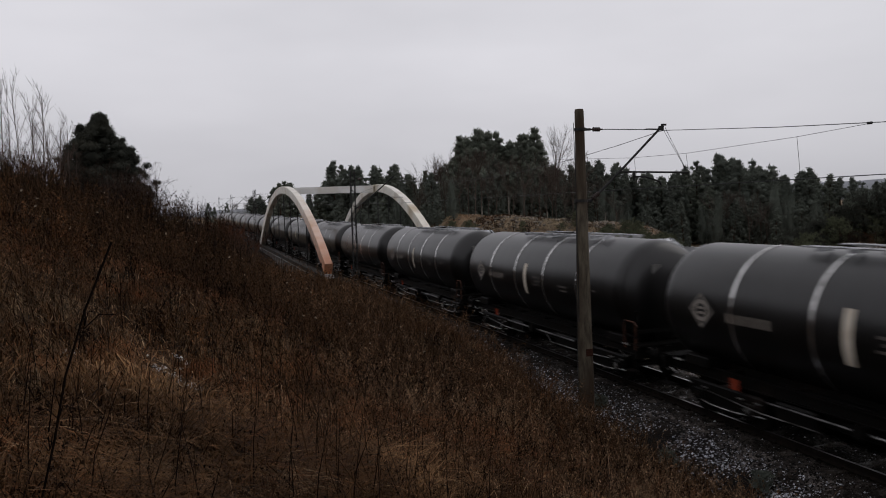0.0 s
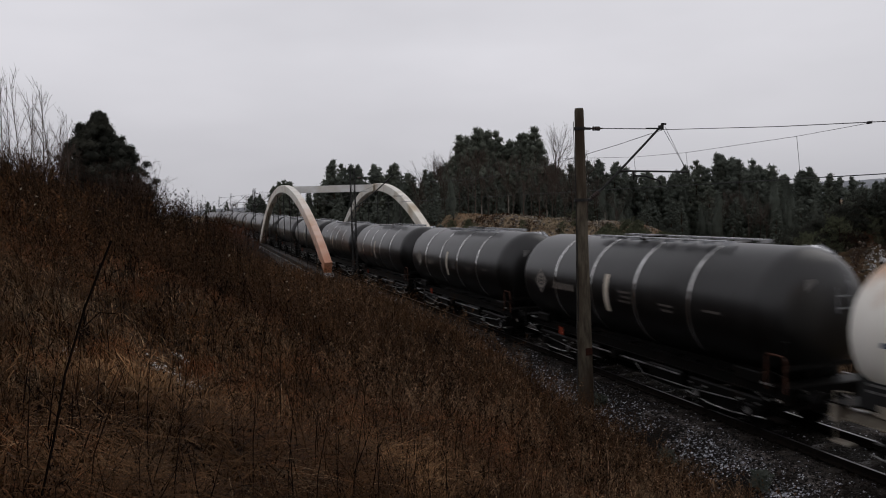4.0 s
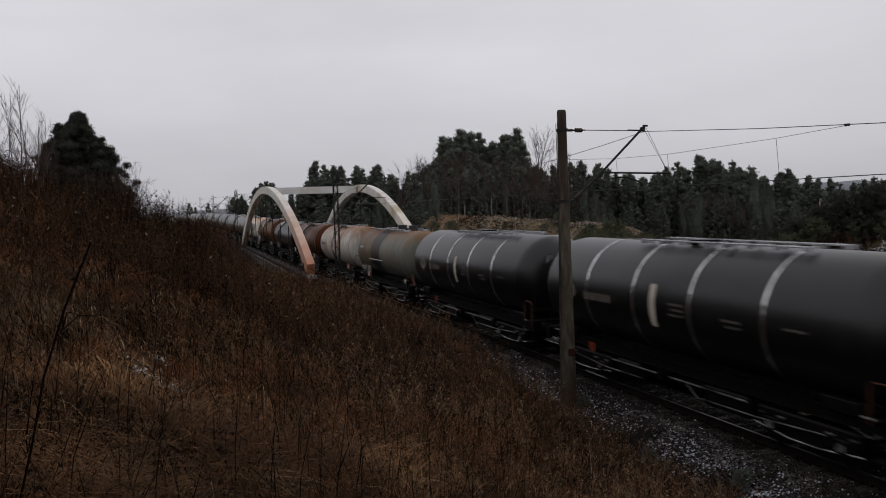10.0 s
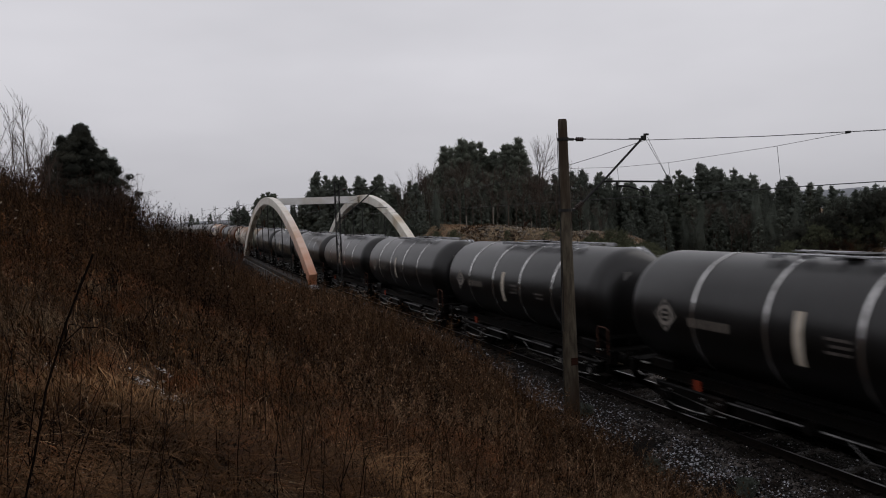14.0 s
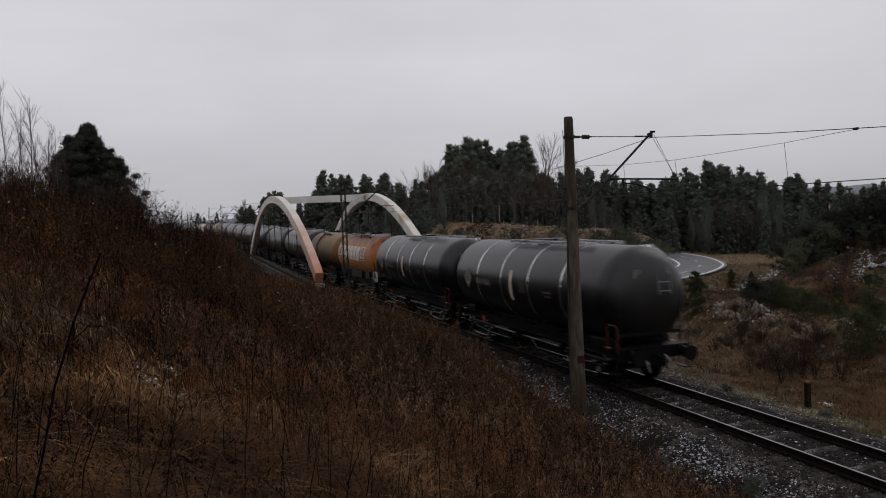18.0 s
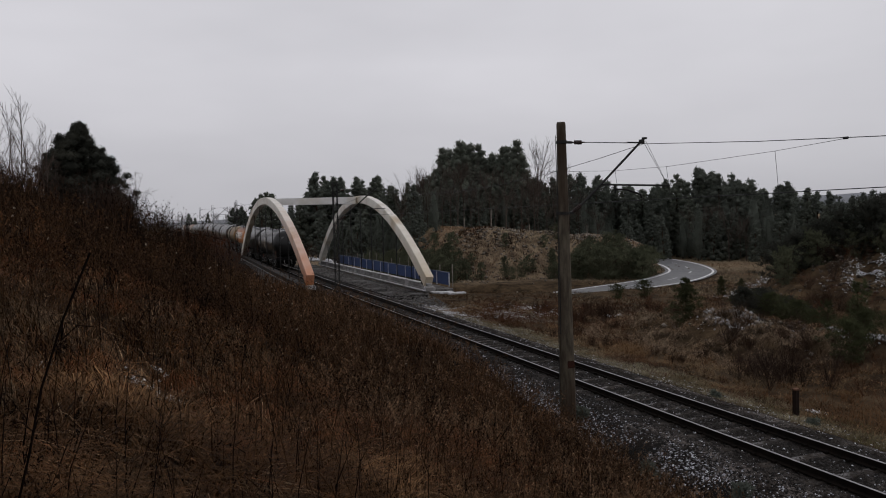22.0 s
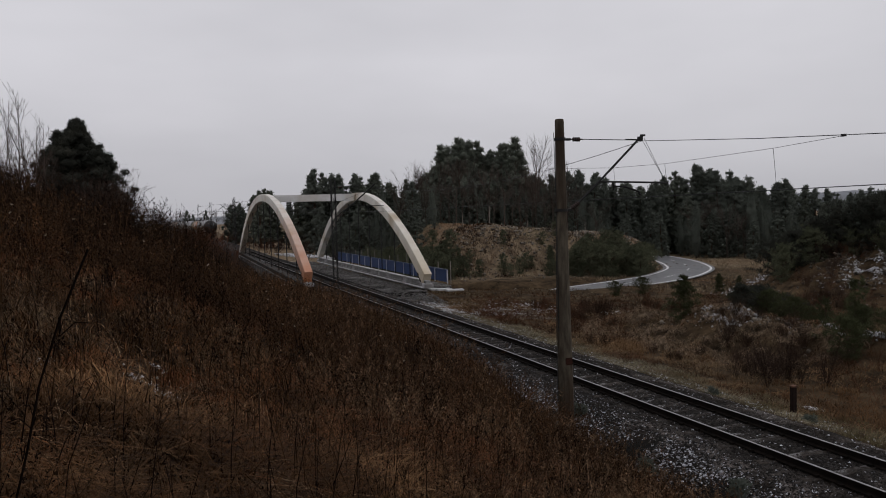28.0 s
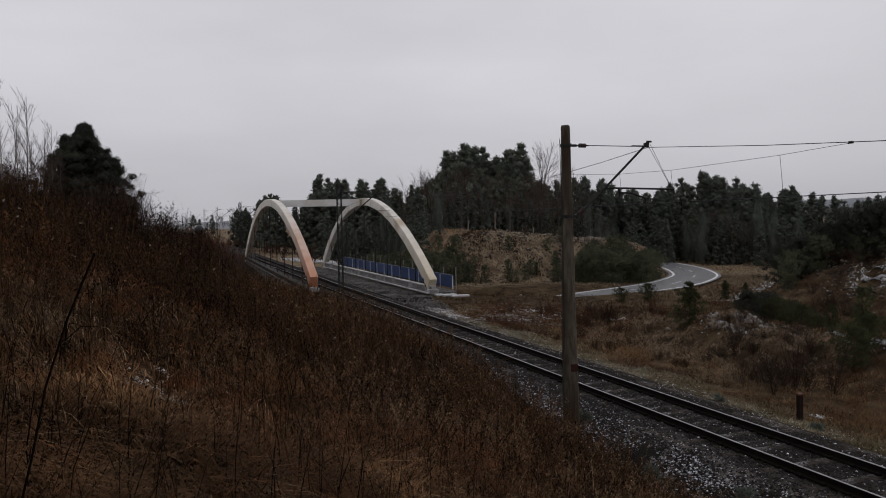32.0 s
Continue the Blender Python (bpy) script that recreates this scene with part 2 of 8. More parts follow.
def rust_low(name, base, rust, z0, z1, y_far):
    """Paint that rust has stained upwards from the foot on the end that meets the weather."""
    m = mat(name, *base, 0.6, scale=0.8, big=0.3, third=(0.44, 0.36, 0.26))
    n, l = m.node_tree.nodes, m.node_tree.links
    p = n["Principled BSDF"]
    src = p.inputs["Base Color"].links[0].from_socket
    co = n.new("ShaderNodeTexCoord")
    sep = n.new("ShaderNodeSeparateXYZ")
    l.new(co.outputs["Object"], sep.inputs[0])
    nz = n.new("ShaderNodeTexNoise")
    nz.inputs["Scale"].default_value, nz.inputs["Detail"].default_value = 0.9, 6.0
    l.new(co.outputs["Object"], nz.inputs["Vector"])
    jit = n.new("ShaderNodeMath")
    jit.operation = "MULTIPLY_ADD"
    jit.inputs[1].default_value = 3.0
    l.new(nz.outputs["Fac"], jit.inputs[0])
    l.new(sep.outputs[2], jit.inputs[2])
    a = n.new("ShaderNodeMapRange")
    a.inputs["From Min"].default_value, a.inputs["From Max"].default_value = z1 + 1.5, z0 + 1.5
    l.new(jit.outputs[0], a.inputs["Value"])
    b = n.new("ShaderNodeMapRange")
    b.inputs["From Min"].default_value, b.inputs["From Max"].default_value = y_far, y_far - 6
    l.new(sep.outputs[1], b.inputs["Value"])
    mul = n.new("ShaderNodeMath")
    mul.operation = "MULTIPLY"
    l.new(a.outputs[0], mul.inputs[0])
    l.new(b.outputs[0], mul.inputs[1])
    mx = n.new("ShaderNodeMix")
    mx.data_type = "RGBA"
    l.new(mul.outputs[0], mx.inputs["Factor"])
    l.new(src, mx.inputs[6])
    mx.inputs[7].default_value = (*rust, 1)
    l.new(mx.outputs[2], p.inputs["Base Color"])
    return m


def meadow(m, cover, bare_soil, x0, x1, way=0):
    """Beyond a line the ground is matted with dead grass, or sandier."""
    n, l = m.node_tree.nodes, m.node_tree.links
    p = n["Principled BSDF"]
    src = p.inputs["Base Color"].links[0].from_socket
    co = n.new("ShaderNodeTexCoord")
    sep = n.new("ShaderNodeSeparateXYZ")
    l.new(co.outputs["Object"], sep.inputs[0])
    rg = n.new("ShaderNodeMapRange")
    rg.inputs["From Min"].default_value, rg.inputs["From Max"].default_value = x0, x1
    l.new(sep.outputs[way], rg.inputs["Value"])
    nz = n.new("ShaderNodeTexNoise")
    nz.inputs["Scale"].default_value, nz.inputs["Detail"].default_value, nz.inputs["Roughness"].default_value = 0.7, 8.0, 0.7
    l.new(co.outputs["Object"], nz.inputs["Vector"])
    rp = n.new("ShaderNodeValToRGB")
    rp.color_ramp.elements[0].position, rp.color_ramp.elements[0].color = 0.36, (*bare_soil, 1)
    rp.color_ramp.elements[1].position, rp.color_ramp.elements[1].color = 0.62, (*cover, 1)
    l.new(nz.outputs["Fac"], rp.inputs[0])
    mx = n.new("ShaderNodeMix")
    mx.data_type = "RGBA"
    l.new(rg.outputs[0], mx.inputs["Factor"])
    l.new(src, mx.inputs[6])
    l.new(rp.outputs[0], mx.inputs[7])
    l.new(mx.outputs[2], p.inputs["Base Color"])


def leafy(m, share):
    """Lets part of the light through the needles."""
    n, l = m.node_tree.nodes, m.node_tree.links
    p = n["Principled BSDF"]
    out = n["Material Output"]
    tr = n.new("ShaderNodeBsdfTranslucent")
    l.new(p.inputs["Base Color"].links[0].from_socket, tr.inputs["Color"])
    mx = n.new("ShaderNodeMixShader")
    mx.inputs[0].default_value = share
    l.new(p.outputs[0], mx.inputs[1])
    l.new(tr.outputs[0], mx.inputs[2])
    l.new(mx.outputs[0], out.inputs["Surface"])


for nm in ("needle", "needle_dark", "needle_black", "needle_young", "needle_mid"):
    leafy(M[nm], 0.4)
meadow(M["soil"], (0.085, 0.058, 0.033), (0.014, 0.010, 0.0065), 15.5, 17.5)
meadow(M["soil"], (0.26, 0.198, 0.13), (0.07, 0.048, 0.032), 80, 88, 1)
M["arch_rust"] = rust_low("arch_rust", ((0.72, 0.69, 0.63), (0.60, 0.57, 0.51)), (0.47, 0.148, 0.043), 0.0, 7.0, 84)
M["arch_pale"] = rust_low("arch_pale", ((0.74, 0.71, 0.65), (0.62, 0.59, 0.53)), (0.56, 0.46, 0.31), -2.0, 6.0, 78)


# ---- building helpers ----
def part(name, bm, material, parent=None, label="", smooth=False):
    me = bpy.data.meshes.new(name)
    bm.to_mesh(me)
    bm.free()
    me.materials.append(M[material] if isinstance(material, str) else material)
    if smooth:
        me.polygons.foreach_set("use_smooth", [True] * len(me.polygons))
    ob = new(name, me)
    if parent:
        ob.parent = parent
    if label:
        ob["label"] = label
    return ob


def thing(name, label, category, group="", at=None, kind=""):
    ob = new(name)
    ob.empty_display_size = 0.2
    if at is not None:
        ob.matrix_basis = at if isinstance(at, Matrix) else Matrix.Translation(at)
    return tagged(ob, label, category, group, kind)


def box(bm, c, s, rot=None, bevel=0.0):
    m = Matrix.LocRotScale(c, rot, None) @ Matrix.Diagonal((*s, 1))
    vs = bmesh.ops.create_cube(bm, size=1.0, matrix=m)["verts"]
    if bevel:
        es = {e for v in vs for e in v.link_edges}
        bmesh.ops.bevel(bm, geom=list(es), offset=bevel, segments=1, affect="EDGES")


def rod(bm, a, b, r, n=8, r2=None, caps=True):
    a, b = Vector(a), Vector(b)
    d = b - a
    m = Matrix.Translation((a + b) / 2) @ d.to_track_quat("Z", "Y").to_matrix().to_4x4()
    bmesh.ops.create_cone(bm, cap_ends=caps, segments=n, radius1=r, radius2=r if r2 is None else r2, depth=d.length, matrix=m)


def tube(bm, pts, r, n=6):
    """A bent rod through the points."""
    pts = [Vector(p) for p in pts]
    rings = []
    for i, p in enumerate(pts):
        d = (pts[min(i + 1, len(pts) - 1)] - pts[max(i - 1, 0)]).normalized()
        q = d.to_track_quat("Z", "Y")
        rings.append([bm.verts.new(p + q @ Vector((r * math.cos(a), r * math.sin(a), 0))) for a in (2 * math.pi * k / n for k in range(n))])
    for a, b in zip(rings, rings[1:]):
        for k in range(n):
            bm.faces.new((a[k], a[(k + 1) % n], b[(k + 1) % n], b[k]))
    bm.faces.new(rings[0][::-1])
    bm.faces.new(rings[-1])


def lathe_y(bm, prof, zc, n=40):
    """Turn a profile of (y, radius) about an axis along y at height zc."""
    rings = []
    for y, r in prof:
        if r < 1e-4:
            rings.append([bm.verts.new((0, y, zc))])
        else:
            rings.append([bm.verts.new((r * math.sin(2 * math.pi * k / n), y, zc + r * math.cos(2 * math.pi * k / n))) for k in range(n)])
    for a, b in zip(rings, rings[1:]):
        for k in range(n):
            q = [a[k % len(a)], a[(k + 1) % len(a)], b[(k + 1) % len(b)], b[k % len(b)]]
            q = list(dict.fromkeys(q))
            if len(q) > 2:
                bm.faces.new(q)
    bmesh.ops.recalc_face_normals(bm, faces=bm.faces)


def arc_patch(bm, y0, y1, a0, a1, r, zc, side=-1, steps=6, thick=0.006):
    """A thin curved plate on a tank's side, between two angles above the middle (degrees)."""
    rows = []
    for i in range(steps + 1):
        a = radians(a0 + (a1 - a0) * i / steps)
        for rr in (r + thick,):
            rows.append([bm.verts.new((side * rr * math.cos(a), y, zc + rr * math.sin(a))) for y in (y0, y1)])
    for p, q in zip(rows, rows[1:]):
        bm.faces.new((p[0], p[1], q[1], q[0]))


def mesh_np(name, verts, faces, material, parent=None, label="", smooth=False):
    """A mesh from arrays: verts (n, 3), faces (m, 3 or 4)."""
    me = bpy.data.meshes.new(name)
    k = faces.shape[1]
    me.vertices.add(len(verts))
    me.vertices.foreach_set("co", np.ascontiguousarray(verts, np.float32).ravel())
    me.loops.add(faces.size)
    me.loops.foreach_set("vertex_index", np.ascontiguousarray(faces, np.int32).ravel())
    me.polygons.add(len(faces))
    me.polygons.foreach_set("loop_start", np.arange(len(faces), dtype=np.int32) * k)
    if smooth:
        me.polygons.foreach_set("use_smooth", [True] * len(faces))
    me.update(calc_edges=True)
    me.materials.append(M[material])
    ob = new(name, me)
    if parent:
        ob.parent = parent
    if label:
        ob["label"] = label
    return ob


def sm(x):
    x = np.clip(x, 0, 1)
    return x * x * (3 - 2 * x)


# ---- ground ----
ROAD = [(-30, 84, -5.6), (0, 83, -5.6), (14, 81.5, -5.5), (26, 77.5, -4.7), (35, 73.0, -3.8), (43, 70.8, -3.1), (50, 71.4, -2.8), (56, 73.4, -2.65), (61.4, 77.2, -2.6), (66.6, 82.2, -2.6), (71.0, 88.6, -2.6), (74.9, 95.8, -2.6), (77.9, 103.4, -2.6), (79.8, 111, -2.5), (81.5, 121, -2.4), (76, 136, -2.2)]


def road_points(step=1.5):
    out = []
    P = [Vector(p) for p in ROAD]
    for i in range(len(P) - 1):
        p0, p1, p2, p3 = P[max(i - 1, 0)], P[i], P[i + 1], P[min(i + 2, len(P) - 1)]
        n = max(2, int((p2 - p1).length / step))
        for k in range(n):
            u = k / n
            out.append(0.5 * ((2 * p1) + (p2 - p0) * u + (2 * p0 - 5 * p1 + 4 * p2 - p3) * u * u + (3 * p1 - p0 - 3 * p2 + p3) * u ** 3))
    return out


RP = road_points()
RPA = np.array([tuple(p) for p in RP])


def rough(x, y, s):
    return (np.sin(x * 1.3 * s + 1.7 * np.sin(y * 0.7 * s)) + np.sin(y * 1.1 * s + 2.1 * np.sin(x * 0.9 * s + 1)) + 0.5 * np.sin(x * 2.9 * s - y * 2.3 * s)) / 2.5


def gz(x, y):
    """Height of the ground."""
    x, y = np.asarray(x, float), np.asarray(y, float)
    u = 9.7 - x
    k = 0.455 + 0.0028 * np.clip(y, -10, 27)
    k = k * (1 - 0.30 * sm((y - 33) / 30))
    left = -0.8 + k * np.clip(u, 0, 10) + 0.44 * np.clip(u - 10, 0, 5) + 0.05 * np.clip(u - 16, 0, 200)
    left = left + (0.10 * rough(x, y, 0.9) + 0.07 * rough(x + 5, y, 2.6) * sm((22 - y) / 8)) * sm(u / 3) - 6.0 * sm((y - 140) / 200) * sm(u / 40)
    # the bank bulges towards the track
    left = left + 1.12 * sm((y - 11) / 11) * sm((51 - y) / 13) * sm(u / 1.5) * sm((7.0 - u) / 5.5)
    left = left - 1.3 * sm((y - 50) / 8) * sm((5.5 - u) / 4)
    v = x - 16.4
    right = -0.72 - 0.16 * np.clip(v, 0, 3) - 0.095 * np.clip(v - 3, 0, 14) - 0.010 * np.clip(v - 17, 0, 60)
    right = right + 0.16 * rough(x, y, 0.45) * sm((v - 3) / 5)
    # low bank beside the verge, rubble heaps with snow
    right = right + (1.3 + 0.3 * rough(x, y, 0.6)) * sm((v - 7.6 - 0.8 * rough(x, y, 0.5)) / 5.0) * sm((24 - v) / 8) * sm((y - 13) / 10) * sm((47 - y) / 11)
    right = right + (0.20 * rough(x, y, 1.9) + 0.13 * rough(x + 3, y, 3.6)) * sm((v - 5) / 3) * sm((22 - v) / 6) * sm((y - 14) / 6) * sm((52 - y) / 8)
    for cx, cy, rx, ry, h in ((28.9, 32.4, 2.0, 2.0, 0.85), (56, 50, 6.5, 6.0, 2.7), (63, 47, 6.0, 6.5, 3.1), (49.5, 46, 4.0, 3.5, 0.9), (58, 41, 5.0, 4.0, 1.6)):
        right = right + h * np.exp(-((x - cx) / rx) ** 2 - ((y - cy) / ry) ** 2) * (1 + 0.2 * rough(x, y, 1.6))
    # wooded spoil heap beyond the road
    far = (np.abs((x - 54.5) / 22.5) ** 4 + np.abs((y - 108) / 24) ** 4) ** 0.25
    m = sm((1.0 - far) / 0.42) * sm((y - 80) / 12)
    right = right + m * (6.2 - 0.085 * (x - 45) + 0.35 * rough(x, y, 0.35))
    right = right + 3.0 * sm((np.hypot(x, y) - 150) / 120)
    z = np.where(x < 9.7, left, np.where(x > 16.4, right, -0.85))
    # cutting of the road under the bridge
    d2 = np.full(x.shape, 1e9)
    rz = np.zeros(x.shape)
    for px, py, pz in RPA[::2]:
        dd = (x - px) ** 2 + (y - py) ** 2
        near = dd < d2
        d2 = np.where(near, dd, d2)
        rz = np.where(near, pz, rz)
    d = np.sqrt(d2)
    w = sm((np.where(x < 24, 11.0, 6.6) - d) / np.where(x < 24, 6.0, 2.6))
    z = z + 0.35 * np.exp(-((d - 5.8) / 1.7) ** 2) * sm((x - 28) / 5) * sm((60 - x) / 6) * (y < 74)
    return z * (1 - w) + (rz - 0.12) * w


def axis(spans):
    out = []
    for a, b, s in spans:
        out += list(np.arange(a, b, s))
    return np.array(out + [spans[-1][1]])


gx = axis([(-4000, -400, 400), (-400, -60, 30), (-60, -16, 3), (-16, 24, 0.5), (24, 36, 0.5), (36, 60, 1.0), (60, 110, 2.0), (110, 400, 20), (400, 4000, 400)])
gy = axis([(-1500, -200, 260), (-200, -20, 20), (-20, 48, 0.5), (48, 130, 1.2), (130, 300, 8), (300, 4500, 300)])
GX, GY = np.meshgrid(gx, gy)
GZ = gz(GX, GY)
nx, ny = len(gx), len(gy)
idx = np.arange(nx * ny).reshape(ny, nx)
quads = np.stack([idx[:-1, :-1], idx[:-1, 1:], idx[1:, 1:], idx[1:, :-1]], -1).reshape(-1, 4)
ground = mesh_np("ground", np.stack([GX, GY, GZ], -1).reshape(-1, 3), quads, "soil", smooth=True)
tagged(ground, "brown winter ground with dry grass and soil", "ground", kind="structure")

# road, its edge lines
def ribbon(name, offs, lift, material, parent=None, a=0, b=None):
    vs, fs = [], []
    pts = RP[a:b]
    for i, p in enumerate(pts):
        d = (pts[min(i + 1, len(pts) - 1)] - pts[max(i - 1, 0)])
        nrm = Vector((d.y, -d.x, 0)).normalized()
        for o in offs:
            vs.append(tuple(p + nrm * o + Vector((0, 0, lift))))
    k = len(offs)
    for i in range(len(pts) - 1):
        for j in range(k - 1):
            fs.append((i * k + j, i * k + j + 1, (i + 1) * k + j + 1, (i + 1) * k + j))
    return mesh_np(name, np.array(vs), np.array(fs), material, parent, smooth=True)


road = ribbon("road", (-3.7, -3.4, 0, 2.7, 3.0), 0.05, "asphalt")
tagged(road, "wet grey asphalt road with white edge lines, curving", "road", kind="structure")
ribbon("edge_line", (-3.25, -2.95), 0.06, "line", road)
ribbon("edge_line", (2.35, 2.65), 0.06, "line", road)
for i in range(2, len(RP) - 4, 6):
    ribbon("lane_mark", (-0.38, -0.24), 0.06, "line", road, i, i + 3)

# ---- track ----
BEND = 0.022       # turn of the line to the left, beyond the bridge's near end


def bend(y):
    """How far the track has swung to the left of its near direction."""
    q = max(0.0, min(y - 48.0, 30.0))
    return -BEND * (q * q / 60.0 + max(0.0, y - 78.0))


def swing(y):
    return BEND * max(0.0, min(y - 48.0, 30.0)) / 30.0


GRADE = 0.013      # the line climbs gently from the bridge on


def rise(y):
    q = max(0.0, min(y - 50.0, 20.0))
    return GRADE * (q * q / 40.0 + max(0.0, min(y, 175.0) - 70.0))


def climb(y):
    return GRADE * max(0.0, min(y - 50.0, 20.0)) / 20.0 if y < 175 else 0.0


BENDS = [48 + 3 * k for k in range(11)]
Y0, Y1 = -40.0, 420.0
bed = bmesh.new()
prof = [(-3.6, -0.95), (-2.7, -0.42), (-1.7, -0.205), (1.7, -0.205), (2.5, -0.42), (3.4, -0.95)]
ys = list(np.arange(-40, 60, 1.0)) + list(np.arange(60, 421, 12.0))
rows = [[bed.verts.new((XC + bend(y) + x + 0.06 * math.sin(y * 1.7 + x), y, z + rise(y) - (1.5 * min(1.0, max(0.0, y - 58) / 4) if abs(x) > 3 else 0) + (0.03 * math.sin(y * 2.3 + 3 * x) if abs(x) > 2 else 0))) for x, z in prof] for y in ys]
for a, b in zip(rows, rows[1:]):
    for i in range(len(prof) - 1):
        bed.faces.new((a[i], a[i + 1], b[i + 1], b[i]))
ballast = part("ballast_bed", bed, "ballast", smooth=True)
tagged(ballast, "grey gravel ballast bed dusted with snow", "ballast", kind="structure")

track = thing("railway_track", "single railway track with rusty rails and polished running edges", "track", at=(XC, 0, 0), kind="structure")


def rail(x, y0=Y0, y1=Y1, top=True, name="rail", z=0.0):
    bm = bmesh.new()
    sec = [(-0.075, -0.172), (0.075, -0.172), (0.075, -0.160), (0.012, -0.135), (0.012, -0.045), (0.036, -0.035), (0.036, -0.008), (0.028, -0.002), (-0.028, -0.002), (-0.036, -0.008), (-0.036, -0.035), (-0.012, -0.045), (-0.012, -0.135), (-0.075, -0.160)]
    cuts = [y0] + [y for y in BENDS if y0 < y < y1] + [y1]
    r = [[bm.verts.new((x + bend(y) + a, y, b + z + rise(y))) for a, b in sec] for y in cuts]
    for p, q in zip(r, r[1:]):
        for i in range(len(sec)):
            j = (i + 1) % len(sec)
            bm.faces.new((p[i], p[j], q[j], q[i]))
    bm.faces.new(r[0])
    bm.faces.new(r[-1][::-1])
    bmesh.ops.recalc_face_normals(bm, faces=bm.faces)
    ob = part(name, bm, "rail_side", track)
    if top:
        bm = bmesh.new()
        strip = [[bm.verts.new((x + bend(y) + a, y, z + rise(y) + b)) for a, b in ((-0.028, -0.003), (0.028, -0.003), (0.028, 0.003), (-0.028, 0.003))] for y in cuts]
        for p, q in zip(strip, strip[1:]):
            for i in range(4):
                bm.faces.new((p[i], p[(i + 1) % 4], q[(i + 1) % 4], q[i]))
        bmesh.ops.recalc_face_normals(bm, faces=bm.faces)
        part("running_surface", bm, "rail_top", ob, "polished steel running surface")
    return ob


rail(-0.7525)
rail(0.7525)
rail(-0.50, 40, 116, False, "guard_rail", -0.02)
rail(0.50, 40, 116, False, "guard_rail", -0.02)

# ---- overhead line ----
PX = 10.24


def wire(name, pts, r, parent, material="wire"):
    bm = bmesh.new()
    tube(bm, pts, r, 5)
    return part(name, bm, material, parent)


def concrete_pole():
    mast = thing("catenary_mast", "weathered concrete catenary mast with a steel bracket arm", "mast", "catenary masts", at=(PX, 17.9, 0))
    bm = bmesh.new()
    n = 10
    lean = -0.03
    rings = []
    for z, r in ((-1.2, 0.225), (0.5, 0.215), (3.0, 0.18), (5.5, 0.15), (7.8, 0.125), (7.86, 0.11)):
        rings.append([bm.verts.new((lean * z / 7.8 * 2 + r * math.cos(2 * math.pi * (k + .5) / n), r * math.sin(2 * math.pi * (k + .5) / n), z)) for k in range(n)])
    for a, b in zip(rings, rings[1:]):
        for k in range(n):
            bm.faces.new((a[k], a[(k + 1) % n], b[(k + 1) % n], b[k]))
    bm.faces.new(rings[-1])
    part("shaft", bm, "pole", mast, "grey-brown stained concrete shaft")
    bm = bmesh.new()
    box(bm, (0.05, 0, -0.62), (0.62, 0.66, 0.34), bevel=0.06)
    part("footing", bm, "concrete", mast, "rough concrete footing")
    for z, r in ((7.32, 0.145), (5.40, 0.165)):
        bm = bmesh.new()
        rod(bm, (-0.05, 0, z - 0.04), (-0.05, 0, z + 0.04), r + 0.012, 12)
        box(bm, (0.18, 0, z), (0.16, 0.10, 0.06))
        part("clamp", bm, "steel_dark", mast)
    bm = bmesh.new()
    tube(bm, [(0.22, 0, 7.32), (0.34, 0, 7.325)], 0.02)
    for k in range(4):
        rod(bm, (0.36 + 0.055 * k, 0, 7.325), (0.39 + 0.055 * k, 0, 7.325), 0.06, 10)
    tube(bm, [(0.34, 0, 7.325), (0.66, 0, 7.33)], 0.022)
    part("insulator", bm, "insulator", mast, "dark ribbed insulator")
    bm = bmesh.new()
    tube(bm, [(0.66, 0, 7.33), (2.54, 0.0, 7.33)], 0.012)
    box(bm, (2.30, 0, 7.345), (0.5, 0.03, 0.03))
    part("tie_rod", bm, "steel_dark", mast)
    bm = bmesh.new()
    tube(bm, [(0.16, 0, 5.40), (0.30, 0, 5.45)], 0.025)
    for k in range(4):
        a = Vector((0.30 + 0.05 * k, 0, 5.46 + 0.035 * k))
        rod(bm, a, a + Vector((0.028, 0, 0.02)), 0.065, 10)
    tube(bm, [(0.28, 0, 5.44), (0.52, 0, 5.62)], 0.025)
    part("insulator", bm, "insulator", mast, "dark ribbed insulator")
    bm = bmesh.new()
    tube(bm, [(0.50, 0, 5.60), (1.20, 0, 6.2), (2.60, 0, 7.46)], 0.034, 8)
    box(bm, (2.53, 0, 7.37), (0.12, 0.10, 0.12))
    box(bm, (2.62, 0, 7.47), (0.14, 0.06, 0.05))
    part("bracket_tube", bm, "steel_dark", mast)
    bm = bmesh.new()
    tube(bm, [(1.17, 0, 6.17), (3.45, 0, 6.12)], 0.03)
    box(bm, (1.62, 0, 6.12), (0.06, 0.05, 0.1))
    part("registration_tube", bm, "steel_dark", mast)
    bm = bmesh.new()
    tube(bm, [(1.62, 0, 6.10), (1.62, 0, 5.93), (1.66, 0, 6.03), (2.0, 0, 6.02), (2.46, 0, 5.88), (2.50, 0, 5.78)], 0.03)
    part("steady_arm", bm, "steel_dark", mast)
    for x in (2.56, 2.66):
        wire("stay_wire", [(x, 0, 7.4), (3.40, 0, 6.12)], 0.006, mast)
    wire("earth_wire", [(-0.24, 0, 7.5), (-0.20, 0, 5.5), (-0.24, 0.02, 2.0), (-0.25, 0.02, -0.3)], 0.010, mast)
    bm = bmesh.new()
    rod(bm, (-0.18, -0.02, 2.1), (-0.15, -0.02, 5.35), 0.035, 8)
    part("conduit", bm, "steel_dark", mast, "dark cable conduit")
    bm = bmesh.new()
    box(bm, (0, -0.20, 1.28), (0.2, 0.02, 0.2))
